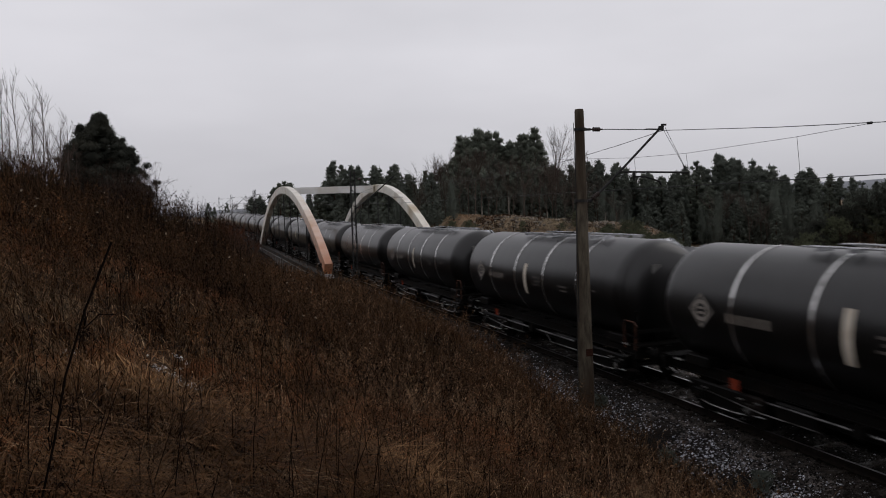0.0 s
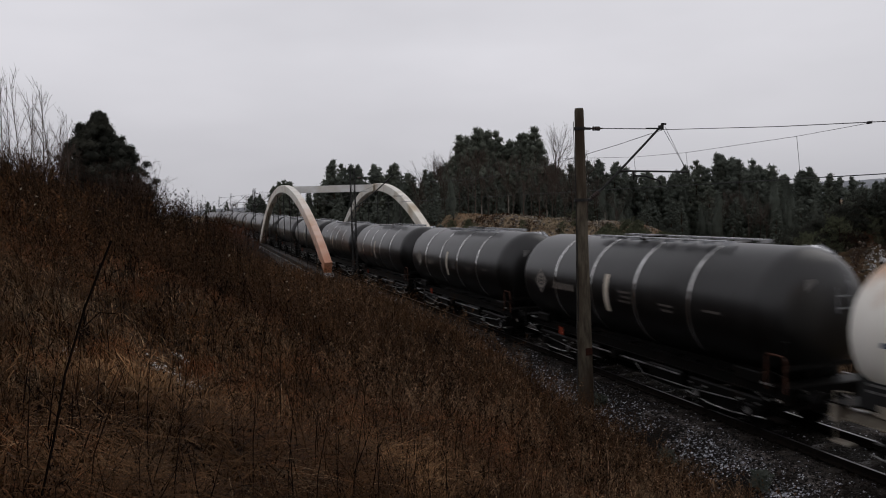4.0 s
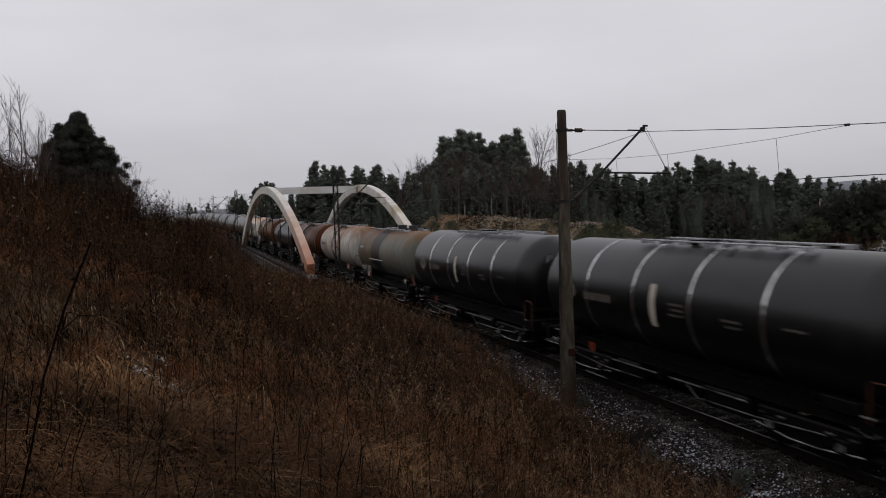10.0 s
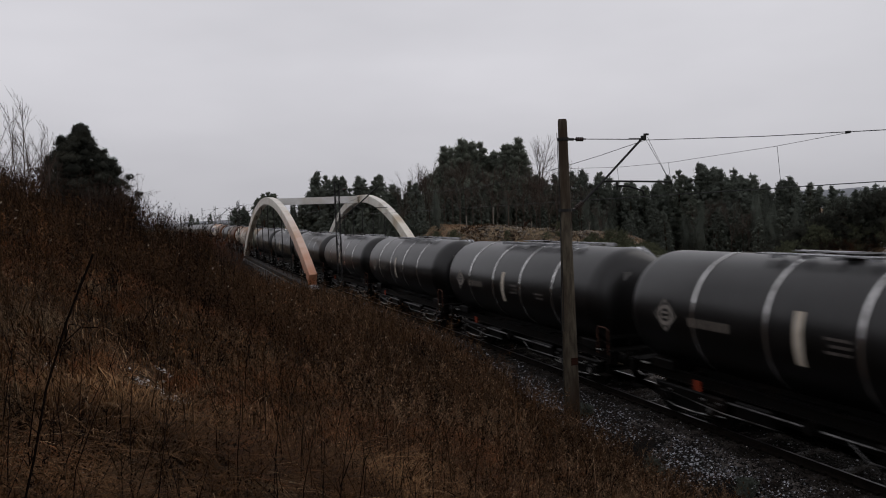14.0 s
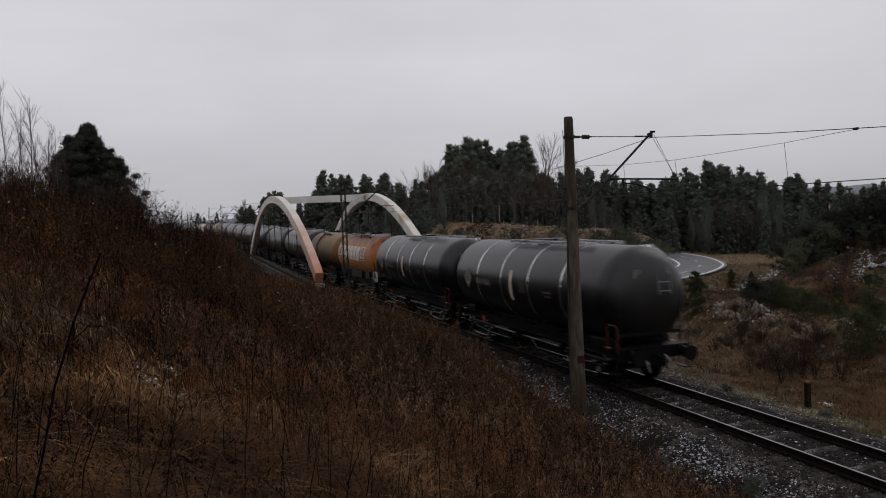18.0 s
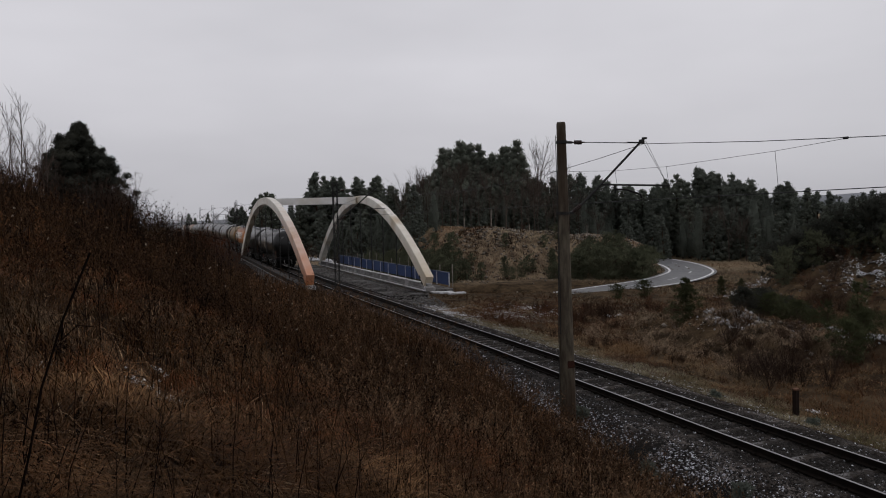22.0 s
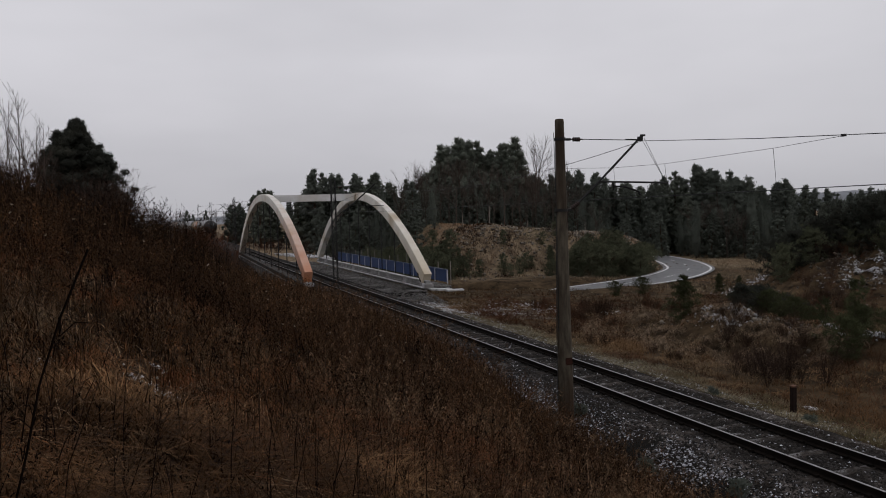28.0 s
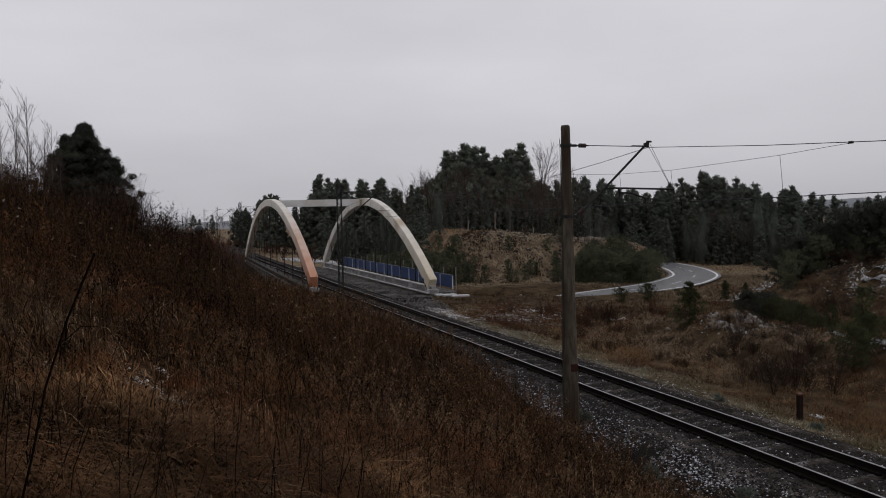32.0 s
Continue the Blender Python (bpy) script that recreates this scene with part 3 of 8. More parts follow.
    part("number_plate", bm, "rust_red", mast, "dark red-brown rusty plate")
    return mast


concrete_pole()


def lattice_mast(y, x=PX, top=7.85, arm=1, w=0.26, far=False, group="catenary masts"):
    mast = thing("catenary_mast", "slim steel lattice catenary mast beside the track" if not far else "distant catenary mast with a bracket arm", "mast", group, at=(x + bend(y), y, rise(y)))
    for sx in (-1, 1):
        for sy in (-1, 1):
            bm = bmesh.new()
            box(bm, (sx * w / 2, sy * w / 2, top / 2 - 0.6), (0.04, 0.04, top + 1.2))
            part("leg", bm, "steel_dark", mast)
    bm = bmesh.new()
    n = int(top / 0.45)
    for k in range(n):
        z = k * 0.45
        for s in (-1, 1):
            tube(bm, [(s * w / 2, -w / 2 if k % 2 else w / 2, z), (s * w / 2, w / 2 if k % 2 else -w / 2, z + 0.45)], 0.012, 4)
            tube(bm, [(-w / 2 if k % 2 else w / 2, s * w / 2, z), (w / 2 if k % 2 else -w / 2, s * w / 2, z + 0.45)], 0.012, 4)
    part("lacing", bm, "steel_dark", mast)
    bm = bmesh.new()
    tube(bm, [(0.1 * arm, 0, 5.4), (1.2 * arm, 0, 6.2), (2.75 * arm, 0, 7.5)], 0.04)
    tube(bm, [(0.1 * arm, 0, 7.3), (2.75 * arm, 0, 7.45)], 0.014)
    tube(bm, [(1.2 * arm, 0, 6.15), (3.3 * arm, 0, 6.1)], 0.022)
    part("bracket_arm", bm, "steel_dark", mast)
    for p, q in (((0.35, 7.31), (0.6, 7.33)), ((0.3, 5.47), (0.5, 5.6))):
        bm = bmesh.new()
        rod(bm, (p[0] * arm, 0, p[1]), (q[0] * arm, 0, q[1]), 0.06, 8)
        part("insulator", bm, "insulator", mast)
    return mast


lattice_mast(46.8)
for y, t in ((106, 7.85), (143, 7.85), (176, 7.85), (235, 7.85), (295, 7.85)):
    lattice_mast(y, top=t, far=True)
lattice_mast(158, XC + 3.0, 9.0, -1, 0.35, True)

line = thing("overhead_line", "overhead contact line with messenger wire and droppers", "wires", at=(XC, 0, 0), kind="structure")
MASTS = [-34.0, 17.9, 46.8, 106, 143, 176, 235, 295]
wire("contact_wire", [((-0.25 if i % 2 else 0.2) + bend(y), y, 5.72 + rise(y)) for i, y in enumerate(MASTS)], 0.010, line)
mess = []
for a, b in zip(MASTS, MASTS[1:]):
    L = b - a
    for k in range(12):
        u = k / 12
        mess.append((-0.3 + 0.1 * math.sin(u * 3.14) + bend(a + L * u), a + L * u, 7.31 + rise(a + L * u) - 4 * u * (1 - u) * min(1.27, 0.0005 * L * L + 0.3)))
mess.append((-0.3 + bend(MASTS[-1]), MASTS[-1], 7.31 + rise(MASTS[-1])))
wire("messenger_wire", mess, 0.009, line)
wire("stitch_wire", [(-0.2, 11.3, 6.74), (-0.2, 13.2, 6.66), (-0.2, 17.0, 6.6), (-0.2, 19.5, 6.66), (-0.2, 24.5, 6.96)], 0.005, line)
for y, z in ((13.16, 6.67), (17.03, 6.60), (19.5, 6.66), (7.5, 6.5), (3.0, 6.3), (28, 7.0), (33, 6.95), (38, 7.1)):
    wire("dropper", [(-0.2, y, z), (-0.1, y, 5.73)], 0.005, line)
bm = bmesh.new()
box(bm, (-0.2, 11.3, 6.75), (0.04, 0.10, 0.05))
part("clamp", bm, "steel_dark", line)

# ---- bridge ----
M["post_dull"] = mat("post_dull", (0.20, 0.20, 0.20), (0.09, 0.088, 0.086), 0.7, scale=3, vary=0.5)
M["parapet_rail"] = mat("parapet_rail", (0.06, 0.09, 0.17), (0.035, 0.055, 0.11), 0.5, scale=3)
SW_MID, SW_H = -0.85, 1.7
bridge = thing("arch_bridge", "white steel tied-arch railway bridge with rust-stained legs", "bridge", at=(0, 0, 0))


def arch_rib(name, x, y0, y1, zf, zc, w=0.62, d=0.85, m="arch"):
    bm = bmesh.new()
    n = 44
    rings = []
    for k in range(n + 1):
        u = k / n
        y = y0 + (y1 - y0) * u
        z = zf + (zc - zf) * 4 * u * (1 - u)
        ty, tz = (y1 - y0), (zc - zf) * 4 * (1 - 2 * u)
        q = math.hypot(ty, tz)
        ny_, nz_ = -tz / q, ty / q
        dd = d * (1.12 - 0.24 * (4 * u * (1 - u)))
        b = 0.05
        c = []
        for sx, sn in ((-1, -1), (1, -1), (1, 1), (-1, 1)):
            c.append((sx * w / 2, sn * dd / 2))
        rings.append([bm.verts.new((x + a, y + ny_ * e, z + nz_ * e)) for a, e in c])
    for a, b in zip(rings, rings[1:]):
        for k in range(4):
            bm.faces.new((a[k], a[(k + 1) % 4], b[(k + 1) % 4], b[k]))
    bm.faces.new(rings[0][::-1])
    bm.faces.new(rings[-1])
    bmesh.ops.recalc_face_normals(bm, faces=bm.faces)
    bmesh.ops.bevel(bm, geom=[e for e in bm.edges if abs((e.verts[0].co - e.verts[1].co).x) < 1e-6 and e.calc_face_angle(0) > 1.0], offset=0.04, segments=1, affect="EDGES")
    return part(name, bm, m, bridge)


AL = (10.2, 56.2, 106.4, 0.95, 7.71)
AR = (18.5, 52.8, 93.4, 0.63, 7.48)
arch_rib("arch_rib", *AL, m="arch_rust")
arch_rib("arch_rib", *AR, m="arch_pale")
bm = bmesh.new()
ya, yb = (AL[1] + AL[2]) / 2, (AR[1] + AR[2]) / 2
tv = [Vector((10.4, ya, 7.60)), Vector((18.3, yb, 7.42))]
q = (tv[1] - tv[0])
m4 = Matrix.Translation((tv[0] + tv[1]) / 2) @ q.to_track_quat("X", "Z").to_matrix().to_4x4() @ Matrix.Diagonal((q.length, 0.9, 0.70, 1))
bmesh.ops.create_cube(bm, size=1, matrix=m4)
part("cross_strut", bm, "arch", bridge, "white steel cross strut")
for x, y0, y1, zf, zc in (AL, AR):
    bm = bmesh.new()
    if x < 12:
        box(bm, (x, (y0 + y1) / 2, 0.22 + rise((y0 + y1) / 2)), (0.66, y1 - y0, 0.42), Euler((GRADE, 0, 0)).to_quaternion(), bevel=0.03)
    else:
        box(bm, (x, (y0 + y1) / 2 - 0.3, 0.30), (0.36, y1 - y0, 0.34), bevel=0.03)
        box(bm, (x - 0.12, (y0 + y1) / 2 - 0.3, -0.04), (0.22, y1 - y0, 0.34), bevel=0.02)
        for dx, z, wd in ((-0.32, -0.02, 0.24), (-0.06, 0.49, 0.34)):
            lg = bmesh.new()
            box(lg, (x + dx, (y0 + y1) / 2 - 0.3, z), (wd, y1 - y0, 0.08), bevel=0.02)
            part("kerb_ledge", lg, "kerb", bridge, "pale ledge dusted with snow")
    part("tie_girder", bm, "girder" if x < 12 else "kerb_dark", bridge)
    for k in range(1, 10):
        u = k / 10
        y = y0 + (y1 - y0) * u
        bm = bmesh.new()
        rod(bm, (x, y, 0.3), (x, y, zf + (zc - zf) * 4 * u * (1 - u)), 0.045, 8)
        part("hanger", bm, "steel_dark", bridge)
    for y in (y0, y1):
        bm = bmesh.new()
        box(bm, (x, y - 0.1 if y == y0 else y + 0.1, 0.40 if x < 12 else 0.1), (0.7, 0.55 if x < 12 else 0.8, 0.34 if x < 12 else 0.4), bevel=0.06)
        part("plinth", bm, "kerb", bridge, "pale concrete plinth dusted with snow")
bm = bmesh.new()
box(bm, (14.2, 79, -1.25), (8.4, 52, 0.7))
part("deck", bm, "concrete", bridge)
bm = bmesh.new()
box(bm, (16.7, 75, -0.38), (2.9, 46, 0.3))
part("ballast_walk", bm, "ballast", bridge)
for y in (50.0, 104.0):
    bm = bmesh.new()
    box(bm, (14.4, y + (2.5 if y < 60 else 3), -3.6), (10, 4, 5.0), bevel=0.05)
    part("abutment", bm, "concrete", bridge)
for x, y, z in ((AL[0], AL[1] + 0.75, 0.95), (AR[0], AR[1] + 0.7, 0.62)):
    for k in range(2):
        for sx in (-1, 1):
            bm = bmesh.new()
            box(bm, (x + sx * 0.32, y + 0.45 * k, z + 0.42 * k - 0.1), (0.05, 0.16, 0.3), Euler((-0.9, 0, 0)).to_quaternion(), bevel=0.02)
            part("bolted_plate", bm, "girder", bridge, "dark bolted plate on the arch foot")
# outer side of the deck: ribbed grey boards with pale posts and a handrail
for k in range(30):
    y = 57.0 + 1.6 * k
    bm = bmesh.new()
    box(bm, (9.84, y + 0.78, SW_MID + rise(y)), (0.06, 1.5, SW_H), bevel=0.01)
    for j in range(4):
        box(bm, (9.80, y + 0.2 + 0.38 * j, SW_MID + rise(y)), (0.04, 0.05, SW_H))
    part("side_board", bm, "side_wall", bridge)
    bm = bmesh.new()
    box(bm, (9.77, y, SW_MID + rise(y) + 0.04), (0.07, 0.07, SW_H + 0.1))
    part("railing_post", bm, "post_dull", bridge)
bm = bmesh.new()
box(bm, (9.77, 81, SW_MID + rise(81) + SW_H / 2 + 0.09), (0.06, 48.2, 0.05), Euler((GRADE, 0, 0)).to_quaternion())
part("railing", bm, "post_dull", bridge)
for y in (61.4, 63.8, 60.2):
    bm = bmesh.new()
    box(bm, (9.76, y, SW_MID + 0.1), (0.012, 0.7, 0.5))
    part("paint_bar", bm, "kerb", bridge, "pale paint on the boards")
# blue parapet panels
bm = bmesh.new()
box(bm, (19.5, 72, 0.0), (1.3, 40, 0.26), bevel=0.03)
part("footway", bm, "rubble_grey", bridge, "gravelly footway behind the kerb")
for x, y, sx, sy in ((19.2, 51.2, 1.1, 0.6), (19.7, 50.2, 1.3, 0.5), (18.6, 51.7, 0.6, 0.7)):
    bm = bmesh.new()
    box(bm, (x, y, -0.06), (sx, sy, 0.14), bevel=0.03)
    part("end_slab", bm, "kerb", bridge, "snow-dusted concrete slab")
for k in range(14):
    y0 = 52.6 + 2.72 * k
    bm = bmesh.new()
    box(bm, (20.1, y0 + 1.34, 0.76), (0.06, 2.66, 0.92), bevel=0.01)
    part("parapet_panel", bm, "blue", bridge, "blue parapet panel")
    bm = bmesh.new()
    box(bm, (20.05, y0 - 0.02, 0.72), (0.08, 0.07, 1.0))
    part("parapet_post", bm, "post_blue", bridge)
    bm = bmesh.new()
    rod(bm, (20.6, y0 + 0.7, 0.1), (20.6, y0 + 0.7, 1.85 + 0.2 * math.sin(5 * k)), 0.04, 6)
    part("fence_post", bm, "wood_post", bridge)
    bm = bmesh.new()
    box(bm, (20.06, y0 + 1.3, 1.25), (0.1, 2.7, 0.06))
    part("parapet_rail", bm, "parapet_rail", bridge)

# ---- tank wagons ----
def bogie(parent, y, name="bogie"):
    b = bmesh.new()
    for s in (-1, 1):
        box(b, (s * 1.0, y, 0.66), (0.14, 2.6, 0.30), bevel=0.04)
        box(b, (s * 0.98, y, 0.45), (0.10, 0.8, 0.34), bevel=0.04)
        for dy in (-0.9, 0.9):
            box(b, (s * 1.02, y + dy, 0.47), (0.2, 0.34, 0.30), bevel=0.03)
            rod(b, (s * 1.04, y + dy - 0.27, 0.42), (s * 1.04, y + dy - 0.27, 0.66), 0.075, 8)
            rod(b, (s * 1.04, y + dy + 0.27, 0.42), (s * 1.04, y + dy + 0.27, 0.66), 0.075, 8)
        box(b, (s * 0.99, y, 0.27), (0.08, 1.9, 0.10), bevel=0.02)
        for dy in (-0.45, 0.45):
            box(b, (s * 0.98, y + dy, 0.42), (0.09, 0.14, 0.36))
    box(b, (0, y, 0.66), (2.0, 0.4, 0.22))
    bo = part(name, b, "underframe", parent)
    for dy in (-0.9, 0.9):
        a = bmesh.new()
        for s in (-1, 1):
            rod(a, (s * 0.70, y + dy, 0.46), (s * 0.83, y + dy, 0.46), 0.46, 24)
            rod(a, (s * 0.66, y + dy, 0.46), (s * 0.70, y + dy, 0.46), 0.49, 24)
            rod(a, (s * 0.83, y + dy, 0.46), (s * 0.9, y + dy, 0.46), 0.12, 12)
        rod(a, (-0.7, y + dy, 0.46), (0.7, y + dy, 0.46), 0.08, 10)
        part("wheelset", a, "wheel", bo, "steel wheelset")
    for dy in (-1.32, 1.32):
        a = bmesh.new()
        for s in (-1, 1):
            box(a, (s * 0.78, y + dy, 0.5), (0.1, 0.07, 0.4))
        box(a, (0, y + dy, 0.5), (1.6, 0.06, 0.08))
        part("brake_beam", a, "underframe", bo)
    return bo


def tank_profile(h, r, dish, n=7):
    pts = []
    for k in range(n + 1):
        a = math.pi / 2 * k / n
        pts.append((-h - dish * math.cos(a) ** 0.9, r * math.sin(a) ** 0.62))
    left = pts
    return left + [(-y, q) for y, q in reversed(left)]


def wagon(lob, h, r, zc, dish, paint, bands=(), band_m="band", label="", saddle=None, walkway=True, loops=True, ladder=None, marks=(), manway=0.0, flat_plates=(), frame_m="underframe", cover=None):
    w = thing("tank_wagon", label, "tank wagon", "goods train")
    bm = bmesh.new()
    lathe_y(bm, tank_profile(h, r, dish), zc, 48)
    tank = part("tank", bm, paint, w, smooth=True)
    for y, wd in bands:
        bm = bmesh.new()
        lathe_y(bm, [(y - wd / 2, r), (y - wd / 2, r + 0.018), (y + wd / 2, r + 0.018), (y + wd / 2, r)], zc, 48)
        part("band", bm, band_m, w, smooth=False)
    half = lob / 2
    fe = half - 0.62
    for s in (-1, 1):
        bm = bmesh.new()
        box(bm, (s * 0.95, 0, 1.06), (0.10, 2 * fe, 0.26), bevel=0.015)
        for sz in (-1, 1):
            box(bm, (s * 0.99, 0, 1.06 + sz * 0.125), (0.14, 2 * fe - 0.05, 0.025))
        part("sole_bar", bm, frame_m, w)
        bm = bmesh.new()
        box(bm, (0, s * fe, 1.05), (2.5, 0.14, 0.34), bevel=0.02)
        part("headstock", bm, frame_m, w)
        for sx in (-1, 1):
            bm = bmesh.new()
            rod(bm, (sx * 0.875, s * (fe + 0.05), 1.06), (sx * 0.875, s * (fe + 0.32), 1.06), 0.11, 12)
            rod(bm, (sx * 0.875, s * (fe + 0.3), 1.06), (sx * 0.875, s * (fe + 0.55), 1.06), 0.075, 10)
            rod(bm, (sx * 0.875, s * (fe + 0.54), 1.06), (sx * 0.875, s * (half - 0.02), 1.06), 0.225, 18)
            part("buffer", bm, "underframe", w, "round black buffer")
            bm = bmesh.new()
            tube(bm, [(sx * 1.22, s * (fe - 0.05), 0.55), (sx * 1.25, s * (fe - 0.05), 1.5), (sx * 1.22, s * (fe - 0.4), 1.55), (sx * 1.22, s * (fe - 0.4), 1.2)], 0.018, 5)
            box(bm, (sx * 1.2, s * (fe - 0.2), 0.52), (0.25, 0.4, 0.03))
            part("shunter_step", bm, frame_m, w)
        bm = bmesh.new()
        tube(bm, [(0, s * fe, 1.0), (0, s * (half - 0.05), 0.96), (0, s * (half - 0.02), 0.7)], 0.035, 6)
        part("coupling", bm, "underframe", w)
        bm = bmesh.new()
        box(bm, (0, s * (h - 0.5), 1.30), (2.3, 0.9, 0.28), bevel=0.03)
        box(bm, (0.0, s * (h - 0.5), 1.45), (1.6, 0.8, 0.22))
        part("saddle", bm, frame_m, w)
        # added hoses, coloured pale to imitate bright spots at the wagon ends
        for sx in (-0.35, 0.35):
            bm = bmesh.new()
            tube(bm, [(sx, s * (fe + 0.06), 0.98), (sx * 1.15, s * (fe + 0.28), 0.80), (sx * 1.1, s * (fe + 0.34), 0.55)], 0.026, 6)
            part("brake_hose", bm, "hose", w, "added hose, coloured pale to imitate bright spots")
        yb = s * (half - 2.75)
        bo = bogie(w, yb)
        for sx in (-1, 1):
            for dy in (-0.9, 0.9):
                bm = bmesh.new()
                rod(bm, (sx * 1.12, yb + dy, 0.47), (sx * 1.155, yb + dy, 0.47), 0.085, 10)
                part("bearing_cap", bm, "glint_fitting", bo, "bearing cap with painted pale glints")
                for e in (-0.27, 0.27):
                    bm = bmesh.new()
                    box(bm, (sx * 1.06, yb + dy + e, 0.68), (0.16, 0.13, 0.03))
                    part("spring_seat", bm, "glint_fitting", bo)
            bm = bmesh.new()
            tube(bm, [(sx * 1.08, yb - 1.35, 0.40), (sx * 1.11, yb - 0.4, 0.30), (sx * 1.11, yb + 0.4, 0.30), (sx * 1.08, yb + 1.35, 0.42)], 0.018, 5)
            part("brake_rod", bm, "glint_fitting", bo, "brake rod with painted pale glints")
            bm = bmesh.new()
            box(bm, (sx * 1.16, s * (fe - 0.55), 1.22), (0.08, 0.34, 0.04), bevel=0.01)
            part("end_bracket", bm, "glint_fitting", w)
            bm = bmesh.new()
            tube(bm, [(sx * 1.16, s * (fe - 0.9), 0.96), (sx * 1.22, s * (fe - 0.5), 0.88), (sx * 1.2, s * (fe - 0.3), 0.95)], 0.02, 5)
            part("brake_lever", bm, "glint_fitting", w, "lever with painted pale glints")
            bm = bmesh.new()
            rod(bm, (sx * 0.9, s * (fe + 0.1), 1.20), (sx * 0.9, s * (fe + 0.3), 1.20), 0.03, 6)
            part("lamp_bracket", bm, "glint_fitting", w)
        # end platform with railing
        bm = bmesh.new()
        box(bm, (0, s * (fe - 0.12), 1.25), (2.4, 0.5, 0.04))
        part("end_platform", bm, "underframe", w, "dark metal end platform")
    for s in (-1, 1):
        # pipes and brake gear along the side
        bm = bmesh.new()
        tube(bm, [(s * 1.15, -fe + 3.7, 0.8), (s * 1.15, fe - 3.7, 0.8)], 0.03, 6)
        part("brake_pipe", bm, "pipe", w, "brake pipe with painted broken glints")
        bm = bmesh.new()
        tube(bm, [(s * 1.12, -fe + 1.6, 0.62), (s * 1.12, -fe + 3.4, 0.52), (s * 1.12, -1.0, 0.5), (s * 1.12, -0.6, 0.75)], 0.018, 6)
        part("brake_rod", bm, "pipe", w)
        bm = bmesh.new()
        tube(bm, [(s * 1.12, fe - 1.6, 0.62), (s * 1.12, fe - 3.4, 0.5), (s * 1.12, 1.2, 0.52)], 0.018, 6)
        part("brake_rod", bm, "pipe", w)
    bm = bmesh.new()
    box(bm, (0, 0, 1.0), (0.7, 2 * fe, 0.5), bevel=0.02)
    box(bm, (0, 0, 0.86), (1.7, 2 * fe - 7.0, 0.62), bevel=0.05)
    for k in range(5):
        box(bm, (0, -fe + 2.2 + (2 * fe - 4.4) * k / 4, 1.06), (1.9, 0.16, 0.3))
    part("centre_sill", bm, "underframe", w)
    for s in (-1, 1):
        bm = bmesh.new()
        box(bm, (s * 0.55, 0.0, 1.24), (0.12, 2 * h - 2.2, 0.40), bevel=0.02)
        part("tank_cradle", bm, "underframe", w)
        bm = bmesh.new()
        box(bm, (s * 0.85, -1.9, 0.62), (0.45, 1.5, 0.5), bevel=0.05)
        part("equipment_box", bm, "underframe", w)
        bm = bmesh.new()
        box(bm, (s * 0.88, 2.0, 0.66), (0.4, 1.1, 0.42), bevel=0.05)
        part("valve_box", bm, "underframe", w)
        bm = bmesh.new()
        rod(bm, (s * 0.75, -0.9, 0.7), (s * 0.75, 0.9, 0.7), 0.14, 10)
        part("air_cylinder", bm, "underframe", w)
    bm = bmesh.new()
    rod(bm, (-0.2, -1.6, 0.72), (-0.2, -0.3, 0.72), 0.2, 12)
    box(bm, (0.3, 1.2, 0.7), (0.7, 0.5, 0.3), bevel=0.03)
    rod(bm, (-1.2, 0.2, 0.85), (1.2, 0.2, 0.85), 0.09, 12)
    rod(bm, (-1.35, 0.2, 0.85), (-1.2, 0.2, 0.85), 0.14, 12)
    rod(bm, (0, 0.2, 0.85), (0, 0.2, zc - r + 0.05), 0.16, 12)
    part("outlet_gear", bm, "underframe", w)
    if walkway:
        y0, y1 = walkway if isinstance(walkway, tuple) else (-h * 0.55, h * 0.55)
        bm = bmesh.new()
        for sx in (-1, 1):
            for k in range(4):
                box(bm, (sx * (0.42 + 0.09 * k), (y0 + y1) / 2, zc + r + 0.06), (0.035, y1 - y0, 0.03))
            for k in range(int((y1 - y0) / 0.8) + 1):
                box(bm, (sx * 0.55, y0 + 0.8 * k, zc + r + 0.02), (0.4, 0.04, 0.10))
        part("walkway", bm, "zinc_wet", w, "grated metal roof walkway")
    bm = bmesh.new()
    hat = 0.16 if cover else 0.06
    rod(bm, (0, manway, zc + r - 0.08), (0, manway, zc + r + hat), 0.34, 20)
    rod(bm, (0, manway, zc + r + hat), (0, manway, zc + r + hat + 0.04), 0.38, 20)
    part("manway", bm, "underframe", w, "round filling hatch")
    if cover:
        bm = bmesh.new()
        box(bm, (-0.1, manway + 0.1, zc + r + 0.05), (1.1, 1.7, 0.03), bevel=0.01)
        for dy in (-0.75, 0.95):
            box(bm, (-0.1, manway + dy, zc + r - 0.02), (1.0, 0.06, 0.12))
        part("roof_plate", bm, "zinc_wet", w, "pale wet metal roof platform")
        bm = bmesh.new()
        for k in range(3):
            rod(bm, (0.25, manway - 0.5 + 0.5 * k, zc + r), (0.25, manway - 0.5 + 0.5 * k, zc + r + 0.2 + 0.04 * k), 0.07, 10)
        tube(bm, [(0.25, manway - 0.5, zc + r + 0.15), (0.25, manway + 0.5, zc + r + 0.15)], 0.03, 6)
        part("roof_valves", bm, "underframe", w)
        bm = bmesh.new()
        for sx in (-1, 1):
            tube(bm, [(sx * 0.75, manway - 1.3, zc + r - 0.2), (sx * 0.75, manway - 1.2, zc + r + 0.22), (sx * 0.75, manway + 1.2, zc + r + 0.22), (sx * 0.75, manway + 1.3, zc + r - 0.2)], 0.025, 6)
        tube(bm, [(-0.6, manway + 1.4, zc + r), (-0.6, manway + 2.0, zc + r + 0.15), (-0.6, manway + 3.0, zc + r + 0.12)], 0.03, 6)
